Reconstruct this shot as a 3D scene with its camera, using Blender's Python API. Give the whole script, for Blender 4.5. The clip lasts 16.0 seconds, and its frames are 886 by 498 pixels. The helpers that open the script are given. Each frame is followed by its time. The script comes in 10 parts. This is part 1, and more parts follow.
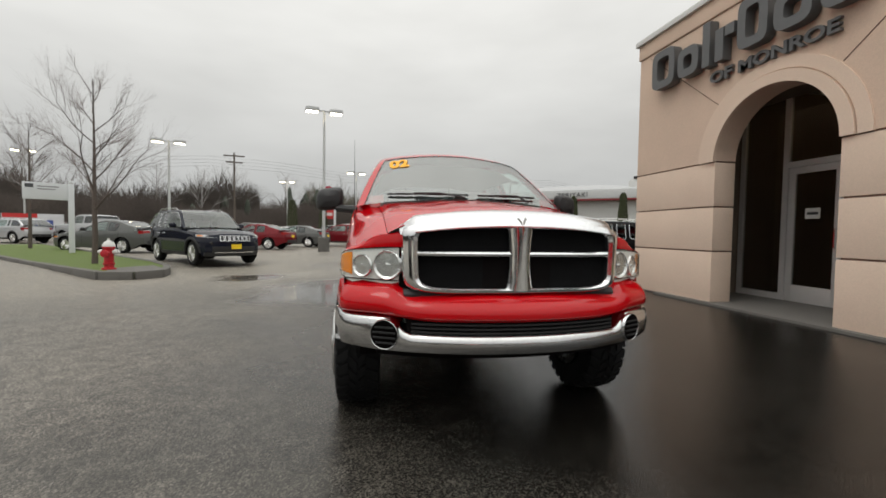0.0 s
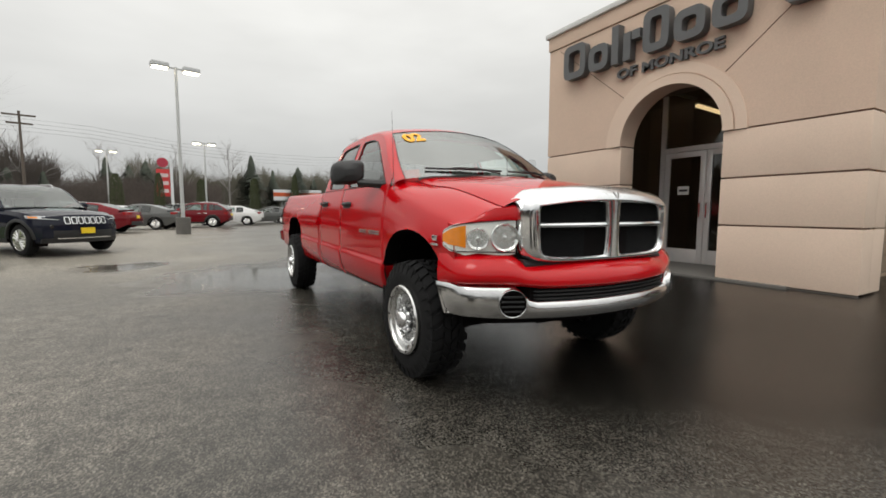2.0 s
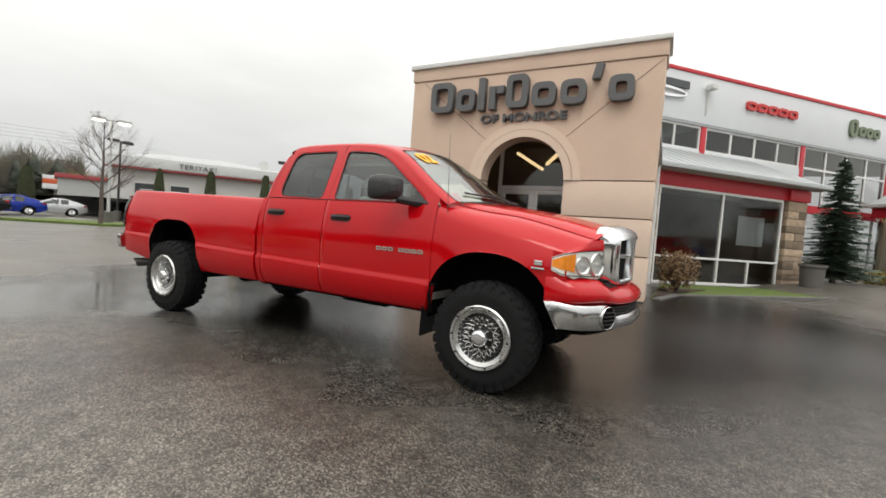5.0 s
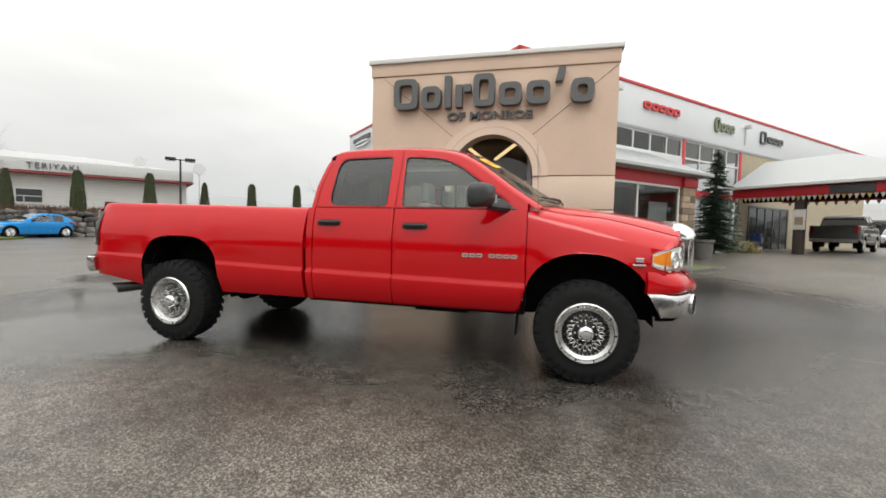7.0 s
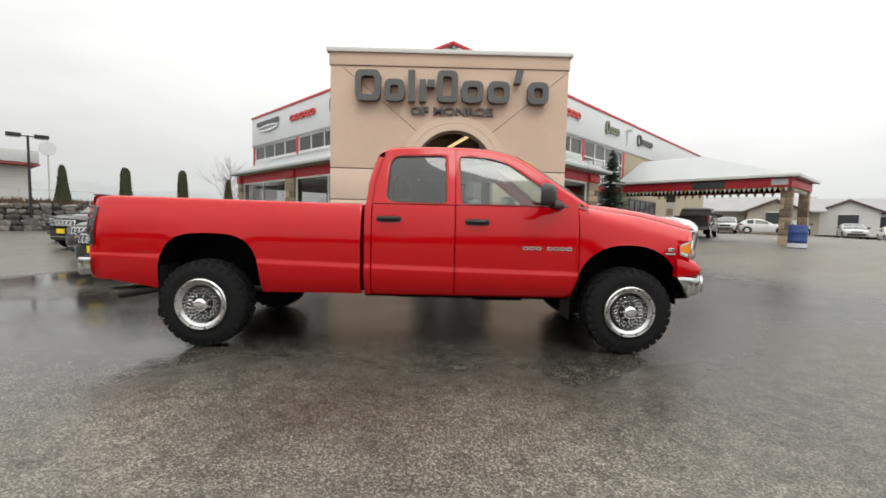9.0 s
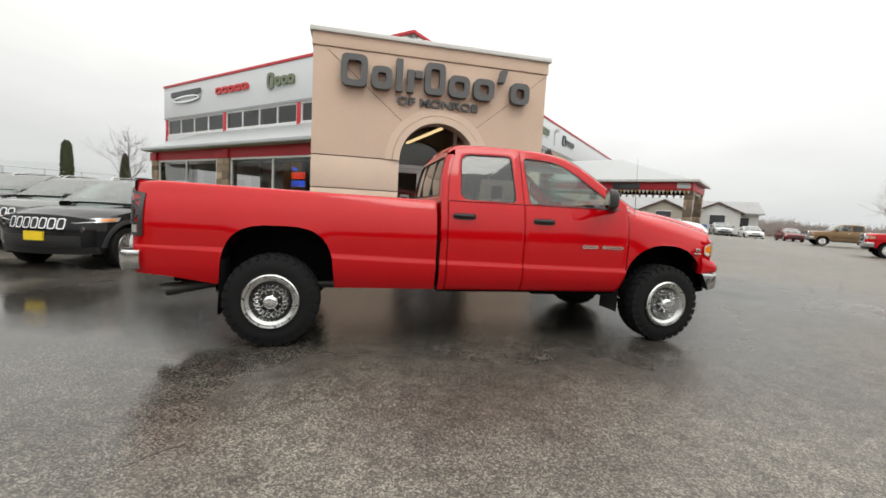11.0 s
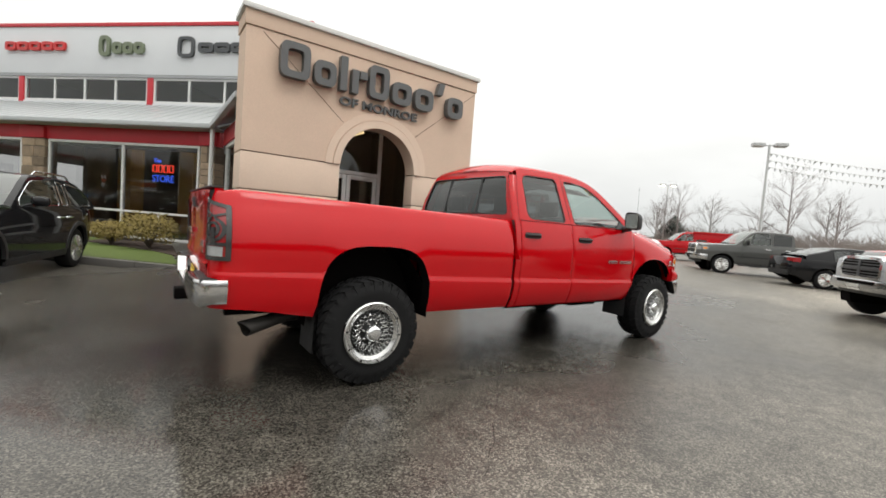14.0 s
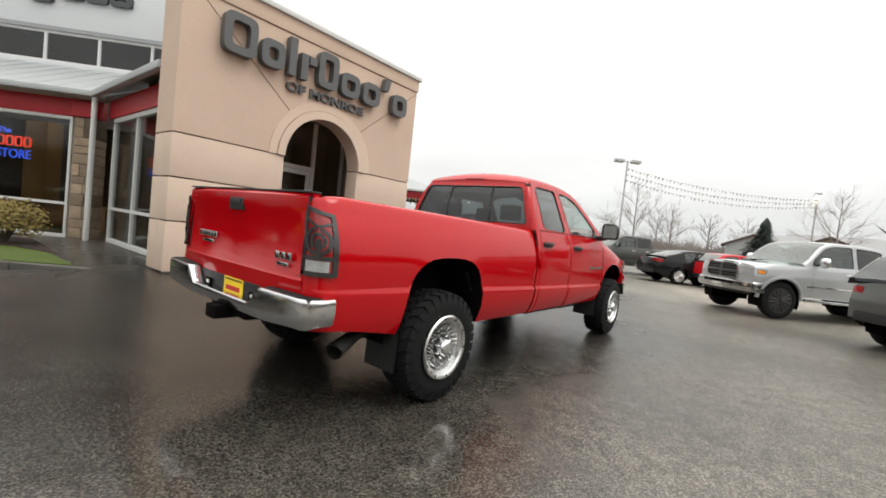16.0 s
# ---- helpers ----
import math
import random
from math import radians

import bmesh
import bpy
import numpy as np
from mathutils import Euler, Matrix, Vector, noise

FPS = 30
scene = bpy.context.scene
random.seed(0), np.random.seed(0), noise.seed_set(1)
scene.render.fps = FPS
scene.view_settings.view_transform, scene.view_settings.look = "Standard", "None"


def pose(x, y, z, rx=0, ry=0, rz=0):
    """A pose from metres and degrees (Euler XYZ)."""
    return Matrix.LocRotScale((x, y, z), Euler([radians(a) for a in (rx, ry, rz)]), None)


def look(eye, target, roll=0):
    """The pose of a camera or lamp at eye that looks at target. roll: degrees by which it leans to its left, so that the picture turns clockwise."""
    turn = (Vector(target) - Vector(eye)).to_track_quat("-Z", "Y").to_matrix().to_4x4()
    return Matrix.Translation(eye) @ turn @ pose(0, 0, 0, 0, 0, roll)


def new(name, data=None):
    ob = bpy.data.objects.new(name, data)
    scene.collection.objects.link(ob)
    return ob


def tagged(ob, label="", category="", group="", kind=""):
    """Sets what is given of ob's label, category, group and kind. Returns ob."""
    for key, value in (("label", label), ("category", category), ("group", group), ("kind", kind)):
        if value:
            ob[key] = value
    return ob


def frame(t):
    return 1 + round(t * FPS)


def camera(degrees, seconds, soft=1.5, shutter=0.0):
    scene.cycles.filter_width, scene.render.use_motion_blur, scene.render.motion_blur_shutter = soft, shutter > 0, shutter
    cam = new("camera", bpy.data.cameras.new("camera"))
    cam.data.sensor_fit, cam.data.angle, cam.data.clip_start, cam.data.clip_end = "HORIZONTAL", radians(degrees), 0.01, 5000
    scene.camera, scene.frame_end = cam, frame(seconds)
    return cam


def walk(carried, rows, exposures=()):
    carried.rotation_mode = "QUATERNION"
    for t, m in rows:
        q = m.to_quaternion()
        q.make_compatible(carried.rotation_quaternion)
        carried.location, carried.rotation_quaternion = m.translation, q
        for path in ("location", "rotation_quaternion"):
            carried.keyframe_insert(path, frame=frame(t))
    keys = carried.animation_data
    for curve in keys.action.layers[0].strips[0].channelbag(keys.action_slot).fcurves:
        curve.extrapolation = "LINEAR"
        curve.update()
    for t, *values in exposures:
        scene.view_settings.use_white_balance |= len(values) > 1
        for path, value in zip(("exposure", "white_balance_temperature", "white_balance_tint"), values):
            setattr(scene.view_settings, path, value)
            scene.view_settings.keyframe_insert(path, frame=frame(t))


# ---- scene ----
# ---- camera ----
cam = camera(92.5, 16.0, soft=1.7)
PATH = [
    (0, (0.288, 0.283, 1.205), (0.67, 2.244, 1.127), 0.9),
    (0.5, (-0.073, 0.381, 1.185), (0.468, 2.303, 1.079), 0.3),
    (1, (-0.416, 0.476, 1.189), (0.253, 2.358, 1.089), 1.6),
    (1.5, (-0.79, 0.547, 1.184), (0.071, 2.345, 1.023), 1.6),
    (2, (-1.12, 0.735, 1.168), (-0.119, 2.458, 0.991), 0.2),
    (2.5, (-1.391, 0.935, 1.18), (-0.245, 2.568, 1.034), 1.4),
    (3, (-1.717, 1.118, 1.178), (-0.392, 2.611, 1.053), 1.2),
    (3.5, (-1.991, 1.386, 1.157), (-0.547, 2.766, 1.057), 0.1),
    (4, (-2.24, 1.691, 1.165), (-0.69, 2.953, 1.081), 2.1),
    (4.5, (-2.533, 1.989, 1.179), (-0.868, 3.094, 1.097), 1.5),
    (4.7, (-2.645, 2.096, 1.169), (-0.932, 3.125, 1.091), 2.8),
    (6.8, (-3.399, 3.602, 1.205), (-1.47, 4.116, 1.082), 2.0),
    (7, (-3.417, 3.755, 1.213), (-1.478, 4.236, 1.117), 1.4),
    (7.5, (-3.569, 4.136, 1.228), (-1.602, 4.473, 1.1), 1.5),
    (8, (-3.652, 4.535, 1.211), (-1.666, 4.741, 1.088), 0.7),
    (8.5, (-3.723, 4.909, 1.24), (-1.729, 5.04, 1.157), 1.3),
    (9, (-3.862, 5.284, 1.241), (-1.866, 5.261, 1.106), 1.2),
    (9.2, (-3.871, 5.433, 1.232), (-1.877, 5.388, 1.094), 1.6),
    (11.3, (-3.781, 7.089, 1.28), (-1.852, 6.592, 1.104), 2.6),
    (11.5, (-3.748, 7.235, 1.269), (-1.828, 6.704, 1.095), 2.2),
    (12, (-3.674, 7.631, 1.293), (-1.796, 6.96, 1.133), 2.1),
    (12.5, (-3.486, 7.994, 1.268), (-1.671, 7.167, 1.119), 2.2),
    (13, (-3.265, 8.337, 1.279), (-1.484, 7.436, 1.158), 3.9),
    (13.5, (-3.103, 8.694, 1.3), (-1.386, 7.678, 1.155), 4.4),
    (14, (-2.834, 8.984, 1.286), (-1.197, 7.841, 1.171), 4.4),
    (14.5, (-2.594, 9.268, 1.306), (-1.002, 8.061, 1.215), 4.7),
    (15, (-2.374, 9.604, 1.321), (-0.896, 8.264, 1.181), 3.9),
    (15.5, (-2.065, 9.846, 1.286), (-0.711, 8.382, 1.135), 3.7),
    (16, (-1.792, 10.066, 1.282), (-0.546, 8.504, 1.194), 6.1),
]
EXPOSURES = [(0.0, -0.08), (2.0, 0.06), (4.0, 0.25), (7.0, 0.47), (9.0, 0.41), (12.5, 0.42), (16.0, 0.44)]
walk(cam, [(t, look(eye, target, roll)) for t, eye, target, roll in PATH], EXPOSURES)

# ---- overcast sky and faint sun ----
world = bpy.data.worlds.new("overcast_sky")
scene.world = world
world.use_nodes = True


def build_sky():
    nt = world.node_tree
    nt.nodes.clear()
    out = nt.nodes.new("ShaderNodeOutputWorld")
    bg = nt.nodes.new("ShaderNodeBackground")
    coord = nt.nodes.new("ShaderNodeTexCoord")
    sep = nt.nodes.new("ShaderNodeSeparateXYZ")
    ramp = nt.nodes.new("ShaderNodeValToRGB")
    ramp.color_ramp.elements[0].position, ramp.color_ramp.elements[0].color = 0.0, (0.50, 0.512, 0.508, 1)
    ramp.color_ramp.elements[1].position, ramp.color_ramp.elements[1].color = 0.85, (1.75, 1.735, 1.66, 1)
    mid = ramp.color_ramp.elements.new(0.22)
    mid.color = (0.78, 0.783, 0.763, 1)
    high = ramp.color_ramp.elements.new(0.45)
    high.color = (1.02, 1.015, 0.98, 1)
    clouds = nt.nodes.new("ShaderNodeTexNoise")
    clouds.inputs["Scale"].default_value, clouds.inputs["Detail"].default_value = 2.2, 4.0
    squash = nt.nodes.new("ShaderNodeMapping")
    squash.inputs["Scale"].default_value = (1.0, 1.0, 3.2)
    span = nt.nodes.new("ShaderNodeMapRange")
    span.inputs["From Min"].default_value, span.inputs["From Max"].default_value = 0.3, 0.7
    span.inputs["To Min"].default_value, span.inputs["To Max"].default_value = 0.90, 1.08
    mul = nt.nodes.new("ShaderNodeVectorMath")
    mul.operation = "SCALE"
    nt.links.new(coord.outputs["Generated"], sep.inputs[0])
    nt.links.new(sep.outputs["Z"], ramp.inputs["Fac"])
    nt.links.new(coord.outputs["Generated"], squash.inputs["Vector"])
    nt.links.new(squash.outputs["Vector"], clouds.inputs["Vector"])
    nt.links.new(clouds.outputs["Fac"], span.inputs["Value"])
    tilt = nt.nodes.new("ShaderNodeMapRange")
    tilt.inputs["From Min"].default_value, tilt.inputs["From Max"].default_value = -1.0, 1.0
    tilt.inputs["To Min"].default_value, tilt.inputs["To Max"].default_value = 1.05, 0.89
    both = nt.nodes.new("ShaderNodeMath")
    both.operation = "MULTIPLY"
    nt.links.new(sep.outputs["Y"], tilt.inputs["Value"])
    nt.links.new(span.outputs["Result"], both.inputs[0])
    nt.links.new(tilt.outputs["Result"], both.inputs[1])
    nt.links.new(ramp.outputs["Color"], mul.inputs[0])
    nt.links.new(both.outputs[0], mul.inputs["Scale"])
    nt.links.new(mul.outputs["Vector"], bg.inputs["Color"])
    bg.inputs["Strength"].default_value = 1.0
    nt.links.new(bg.outputs[0], out.inputs[0])


build_sky()
sun = new("sun", bpy.data.lights.new("sun", "SUN"))
sun.data.energy, sun.data.angle, sun.data.color = 0.6, radians(25), (1.0, 0.97, 0.93)
sun.matrix_world = look((-20, -8, 40), (0, 0, 0))

# ---- materials ----
def mat(name, base, rough=0.5, metal=0.0, vary=0.12, scale=6.0, grain=120.0, bump=0.0, bump_scale=60.0, coat=0.0, spec=0.5, emit=None, power=0.0, tint=None, rvar=0.08, per_object=0.0, film=1.5, gloss=0.04):
    """A surface with mottling at two scales, uneven gloss and a fine relief."""
    m = bpy.data.materials.new(name)
    m.use_nodes = True
    nt = m.node_tree
    b = nt.nodes["Principled BSDF"]
    b.inputs["Metallic"].default_value = metal
    b.inputs["Roughness"].default_value = rough
    b.inputs["Specular IOR Level"].default_value = spec
    b.inputs["Coat Weight"].default_value = coat
    b.inputs["Coat Roughness"].default_value = gloss
    b.inputs["Coat IOR"].default_value = film
    coord = nt.nodes.new("ShaderNodeTexCoord")
    big, small = nt.nodes.new("ShaderNodeTexNoise"), nt.nodes.new("ShaderNodeTexNoise")
    big.inputs["Scale"].default_value, big.inputs["Detail"].default_value = scale, 5.0
    small.inputs["Scale"].default_value, small.inputs["Detail"].default_value = grain, 2.0
    for n in (big, small):
        nt.links.new(coord.outputs["Object"], n.inputs["Vector"])
    add = nt.nodes.new("ShaderNodeMath")
    add.operation = "ADD"
    nt.links.new(big.outputs["Fac"], add.inputs[0])
    nt.links.new(small.outputs["Fac"], add.inputs[1])
    span = nt.nodes.new("ShaderNodeMapRange")
    span.inputs["From Min"].default_value, span.inputs["From Max"].default_value = 0.6, 1.4
    nt.links.new(add.outputs[0], span.inputs["Value"])
    mix = nt.nodes.new("ShaderNodeMix")
    mix.data_type = "RGBA"
    other = tint or [c * (1 - vary) for c in base]
    lighter = [min(1, c * (1 + vary)) for c in base]
    mix.inputs["A"].default_value = (*other, 1)
    mix.inputs["B"].default_value = (*lighter, 1)
    nt.links.new(span.outputs["Result"], mix.inputs["Factor"])
    last = mix.outputs["Result"]
    if per_object:
        info = nt.nodes.new("ShaderNodeObjectInfo")
        s2 = nt.nodes.new("ShaderNodeMapRange")
        s2.inputs["To Min"].default_value, s2.inputs["To Max"].default_value = 1 - per_object, 1 + per_object
        nt.links.new(info.outputs["Random"], s2.inputs["Value"])
        sc = nt.nodes.new("ShaderNodeVectorMath")
        sc.operation = "SCALE"
        nt.links.new(last, sc.inputs[0])
        nt.links.new(s2.outputs["Result"], sc.inputs["Scale"])
        last = sc.outputs["Vector"]
    nt.links.new(last, b.inputs["Base Color"])
    rr = nt.nodes.new("ShaderNodeMapRange")
    rr.inputs["To Min"].default_value, rr.inputs["To Max"].default_value = max(0.02, rough - rvar), min(1, rough + rvar)
    nt.links.new(big.outputs["Fac"], rr.inputs["Value"])
    nt.links.new(rr.outputs["Result"], b.inputs["Roughness"])
    if bump:
        bn, bp = nt.nodes.new("ShaderNodeTexNoise"), nt.nodes.new("ShaderNodeBump")
        bn.inputs["Scale"].default_value, bn.inputs["Detail"].default_value = bump_scale, 4.0
        nt.links.new(coord.outputs["Object"], bn.inputs["Vector"])
        nt.links.new(bn.outputs["Fac"], bp.inputs["Height"])
        bp.inputs["Strength"].default_value, bp.inputs["Distance"].default_value = bump, 0.01
        nt.links.new(bp.outputs["Normal"], b.inputs["Normal"])
    if emit:
        b.inputs["Emission Color"].default_value, b.inputs["Emission Strength"].default_value = (*emit, 1), power
    return m


def glass_mat(name, tint, gloss=0.05, rough=0.0, top=1.0):
    """Thin glazing: see-through with a tint; its mirror gloss grows from 'gloss' at right angles to 'top' when grazed."""
    m = bpy.data.materials.new(name)
    m.use_nodes = True
    nt = m.node_tree
    nt.nodes.clear()
    out, mx = nt.nodes.new("ShaderNodeOutputMaterial"), nt.nodes.new("ShaderNodeMixShader")
    tr, gl, lw = nt.nodes.new("ShaderNodeBsdfTransparent"), nt.nodes.new("ShaderNodeBsdfGlossy"), nt.nodes.new("ShaderNodeLayerWeight")
    tr.inputs["Color"].default_value = (*tint, 1)
    gl.inputs["Color"].default_value = (0.95, 0.97, 0.96, 1)
    gl.inputs["Roughness"].default_value = rough
    lw.inputs["Blend"].default_value = 0.5
    power, span = nt.nodes.new("ShaderNodeMath"), nt.nodes.new("ShaderNodeMapRange")
    power.operation = "POWER"
    power.inputs[1].default_value = 4.0
    span.inputs["To Min"].default_value, span.inputs["To Max"].default_value = gloss, top
    nt.links.new(lw.outputs["Facing"], power.inputs[0])
    nt.links.new(power.outputs[0], span.inputs["Value"])
    nt.links.new(span.outputs["Result"], mx.inputs[0])
    nt.links.new(tr.outputs[0], mx.inputs[1])
    nt.links.new(gl.outputs[0], mx.inputs[2])
    nt.links.new(mx.outputs[0], out.inputs[0])
    return m


def asphalt_mat():
    m = bpy.data.materials.new("wet_asphalt")
    m.use_nodes = True
    nt = m.node_tree
    b = nt.nodes["Principled BSDF"]
    coord = nt.nodes.new("ShaderNodeTexCoord")

    def noise_tex(scale, detail=4.0, distort=0.0):
        n = nt.nodes.new("ShaderNodeTexNoise")
        n.inputs["Scale"].default_value, n.inputs["Detail"].default_value, n.inputs["Distortion"].default_value = scale, detail, distort
        nt.links.new(coord.outputs["Object"], n.inputs["Vector"])
        return n

    def span(src, a, bb, lo, hi):
        n = nt.nodes.new("ShaderNodeMapRange")
        n.inputs["From Min"].default_value, n.inputs["From Max"].default_value = a, bb
        n.inputs["To Min"].default_value, n.inputs["To Max"].default_value = lo, hi
        nt.links.new(src, n.inputs["Value"])
        return n.outputs["Result"]

    def math_node(op, a, c):
        n = nt.nodes.new("ShaderNodeMath")
        n.operation = op
        for i, v in enumerate((a, c)):
            if isinstance(v, (int, float)):
                n.inputs[i].default_value = v
            else:
                nt.links.new(v, n.inputs[i])
        return n.outputs[0]

    pools = noise_tex(0.16, 3.0, 0.4)
    damp = noise_tex(0.55, 5.0)
    stones = nt.nodes.new("ShaderNodeTexVoronoi")
    stones.inputs["Scale"].default_value = 120.0
    nt.links.new(coord.outputs["Object"], stones.inputs["Vector"])
    grit = noise_tex(160.0, 3.0)
    split = nt.nodes.new("ShaderNodeSeparateXYZ")
    nt.links.new(coord.outputs["Object"], split.inputs[0])
    # the south lot: fewer pools, rougher, and paled in colour for sky sheen
    south = span(split.outputs["Y"], -0.5, -4.5, 0.0, 1.0)
    wet = math_node("SUBTRACT", math_node("SUBTRACT", math_node("ADD", pools.outputs["Fac"], math_node("MULTIPLY", damp.outputs["Fac"], 0.25)), span(split.outputs["X"], 2.0, 4.5, 0.0, 0.25)), math_node("ADD", math_node("MULTIPLY", south, 0.10), math_node("MULTIPLY", span(split.outputs["X"], 0.3, -0.9, 0.0, 0.11), span(split.outputs["Y"], 8.5, 7.0, 0.0, 1.0))))
    # shallow standing water in low spots behind the truck and along the grass island
    ragged = math_node("MULTIPLY", math_node("SUBTRACT", noise_tex(0.9, 4.0).outputs["Fac"], 0.5), 2.2)
    still = None
    for spot, reach in (((-0.15, 9.2, 0.0), 2.1), ((-0.2, 8.2, 0.0), 1.1), ((1.7, 10.6, 0.0), 1.5), ((3.9, 12.4, 0.1), 1.5), ((-2.4, 11.6, 0.0), 1.1), ((-6.2, 13.2, 0.0), 1.3)):
        gap = nt.nodes.new("ShaderNodeVectorMath")
        gap.operation = "DISTANCE"
        nt.links.new(coord.outputs["Object"], gap.inputs[0])
        gap.inputs[1].default_value = spot
        patch = span(math_node("ADD", gap.outputs["Value"], ragged), reach, reach * 0.35, 0.0, 1.0)
        still = patch if still is None else math_node("MAXIMUM", still, patch)
    pool = math_node("MAXIMUM", span(wet, 0.66, 0.74, 0.0, 0.75), still)
    # stone colour: dark binder, brown and pale chips
    chip = span(stones.outputs["Color"], 0.25, 0.90, 0.0, 1.0)
    ramp = nt.nodes.new("ShaderNodeValToRGB")
    ramp.color_ramp.elements[0].color = (0.018, 0.016, 0.014, 1)
    ramp.color_ramp.elements[1].color = (0.092, 0.085, 0.073, 1)
    e = ramp.color_ramp.elements.new(0.5)
    e.color = (0.040, 0.037, 0.031, 1)
    e = ramp.color_ramp.elements.new(0.88)
    e.color = (0.080, 0.073, 0.061, 1)
    nt.links.new(chip, ramp.inputs["Fac"])
    # the portal's shade is put into the colour: dark forecourt, paler lane
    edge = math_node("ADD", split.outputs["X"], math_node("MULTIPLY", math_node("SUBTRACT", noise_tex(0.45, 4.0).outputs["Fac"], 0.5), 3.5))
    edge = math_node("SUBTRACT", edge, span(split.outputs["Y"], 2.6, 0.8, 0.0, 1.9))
    lane_light = span(edge, -2.2, 1.2, 2.6, 0.34)
    ground_tone = math_node("MULTIPLY", math_node("ADD", math_node("MULTIPLY", lane_light, span(split.outputs["Y"], 2.0, 5.5, 0.92, 1.0)), math_node("MULTIPLY", south, 2.3)), math_node("MULTIPLY", span(damp.outputs["Fac"], 0.3, 0.7, 0.72, 1.25), span(still, 0, 1, 1.0, 0.8)))
    ground_tone = math_node("MULTIPLY", ground_tone, span(noise_tex(6.5, 6.0, 0.6).outputs["Fac"], 0.34, 0.66, 0.80, 1.34))
    # the open lot: sky sheen put into a paler colour, with a coarser skin
    away = nt.nodes.new("ShaderNodeVectorMath")
    away.operation = "DISTANCE"
    nt.links.new(coord.outputs["Object"], away.inputs[0])
    away.inputs[1].default_value = (1.2, 3.6, 0.0)
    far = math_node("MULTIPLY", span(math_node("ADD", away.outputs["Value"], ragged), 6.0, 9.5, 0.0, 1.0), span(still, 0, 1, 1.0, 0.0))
    # reflections and shade in the tone: darker to the east, paler behind the truck
    ground_tone = math_node("ADD", math_node("MULTIPLY", ground_tone, span(split.outputs["X"], 0.5, 3.0, 1.0, 0.72)), math_node("ADD", math_node("MULTIPLY", math_node("MULTIPLY", far, span(south, 0, 1, 1.0, 0.6)), 1.9), span(split.outputs["Y"], 6.8, 9.0, 0.0, 0.48)))
    toned = nt.nodes.new("ShaderNodeVectorMath")
    toned.operation = "SCALE"
    nt.links.new(ramp.outputs["Color"], toned.inputs[0])
    nt.links.new(ground_tone, toned.inputs["Scale"])
    nt.links.new(toned.outputs["Vector"], b.inputs["Base Color"])
    rough = math_node("ADD", math_node("ADD", span(pool, 0, 1, 0.20, 0.08), math_node("MULTIPLY", span(edge, -1.6, 0.4, 0.20, 0.0), span(still, 0, 1, 1.0, 0.0))), math_node("ADD", span(damp.outputs["Fac"], 0.3, 0.7, -0.05, 0.06), math_node("ADD", math_node("MULTIPLY", south, 0.12), math_node("MULTIPLY", far, 0.13))))
    nt.links.new(math_node("MAXIMUM", math_node("MULTIPLY", rough, span(still, 0, 1, 1.0, 0.72)), 0.03), b.inputs["Roughness"])
    bp = nt.nodes.new("ShaderNodeBump")
    height = math_node("ADD", math_node("MULTIPLY", stones.outputs["Distance"], -0.7), math_node("MULTIPLY", grit.outputs["Fac"], 0.35))
    nt.links.new(height, bp.inputs["Height"])
    nt.links.new(math_node("MULTIPLY", span(pool, 0, 1, 0.24, 0.05), span(still, 0, 1, 1.0, 0.5)), bp.inputs["Strength"])
    bp.inputs["Distance"].default_value = 0.006
    nt.links.new(bp.outputs["Normal"], b.inputs["Normal"])
    b.inputs["IOR"].default_value = 1.40
    return m


RED = mat("red_car_paint", (0.47, 0.0015, 0.005), 0.5, 0.0, 0.05, 3, 200, bump=0.02, bump_scale=2.5, coat=1.0, spec=0.0, rvar=0.05, film=1.45, gloss=0.09)
BLACK = mat("black_plastic", (0.018, 0.018, 0.019), 0.5, 0, 0.2, 20, 200, bump=0.15, bump_scale=300)
# darker copy of the red: the hood gap's shade is in its colour
RED_SEAM = mat("shaded_red_seam", (0.19, 0.002, 0.005), 0.7, spec=0.05)
SEAM = mat("dark_seam", (0.006, 0.005, 0.005), 0.8, spec=0.05)
RUBBER = mat("tyre_rubber", (0.0075, 0.0075, 0.008), 0.75, 0, 0.25, 14, 150, bump=0.25, bump_scale=180, spec=0.25)
CHROME = mat("chrome", (0.82, 0.83, 0.84), 0.09, 1.0, 0.04, 10, 60, rvar=0.06)
BUMPER_CHROME = mat("weathered_chrome", (0.60, 0.60, 0.60), 0.16, 1.0, 0.10, 14, 70, bump=0.05, bump_scale=9, rvar=0.08)
GUARD_CHROME = mat("dulled_chrome", (0.74, 0.75, 0.76), 0.20, 1.0, 0.08, 9, 60, bump=0.04, bump_scale=7, rvar=0.08)
POLISHED = mat("polished_aluminium", (0.68, 0.68, 0.67), 0.24, 1.0, 0.06, 12, 90, rvar=0.1)
CAR_GLASS = glass_mat("clear_car_glass", (0.72, 0.80, 0.77), 0.085)
TINTED = glass_mat("tinted_car_glass", (0.16, 0.17, 0.18), 0.07)
SHOP_GLASS = glass_mat("shop_glass", (0.72, 0.72, 0.72), 0.045, top=0.5)
LENS = glass_mat("lamp_lens", (0.94, 0.95, 0.94), 0.03)
AMBER = mat("amber_lens", (0.9, 0.28, 0.02), 0.15, 0, 0.1, 30, coat=0.6)
RED_LENS = mat("red_lens", (0.30, 0.008, 0.010), 0.12, 0, 0.1, 30, coat=0.8)
SMOKED = mat("smoked_lens_cover", (0.03, 0.028, 0.028), 0.25, 0, 0.2, 30, coat=0.4)
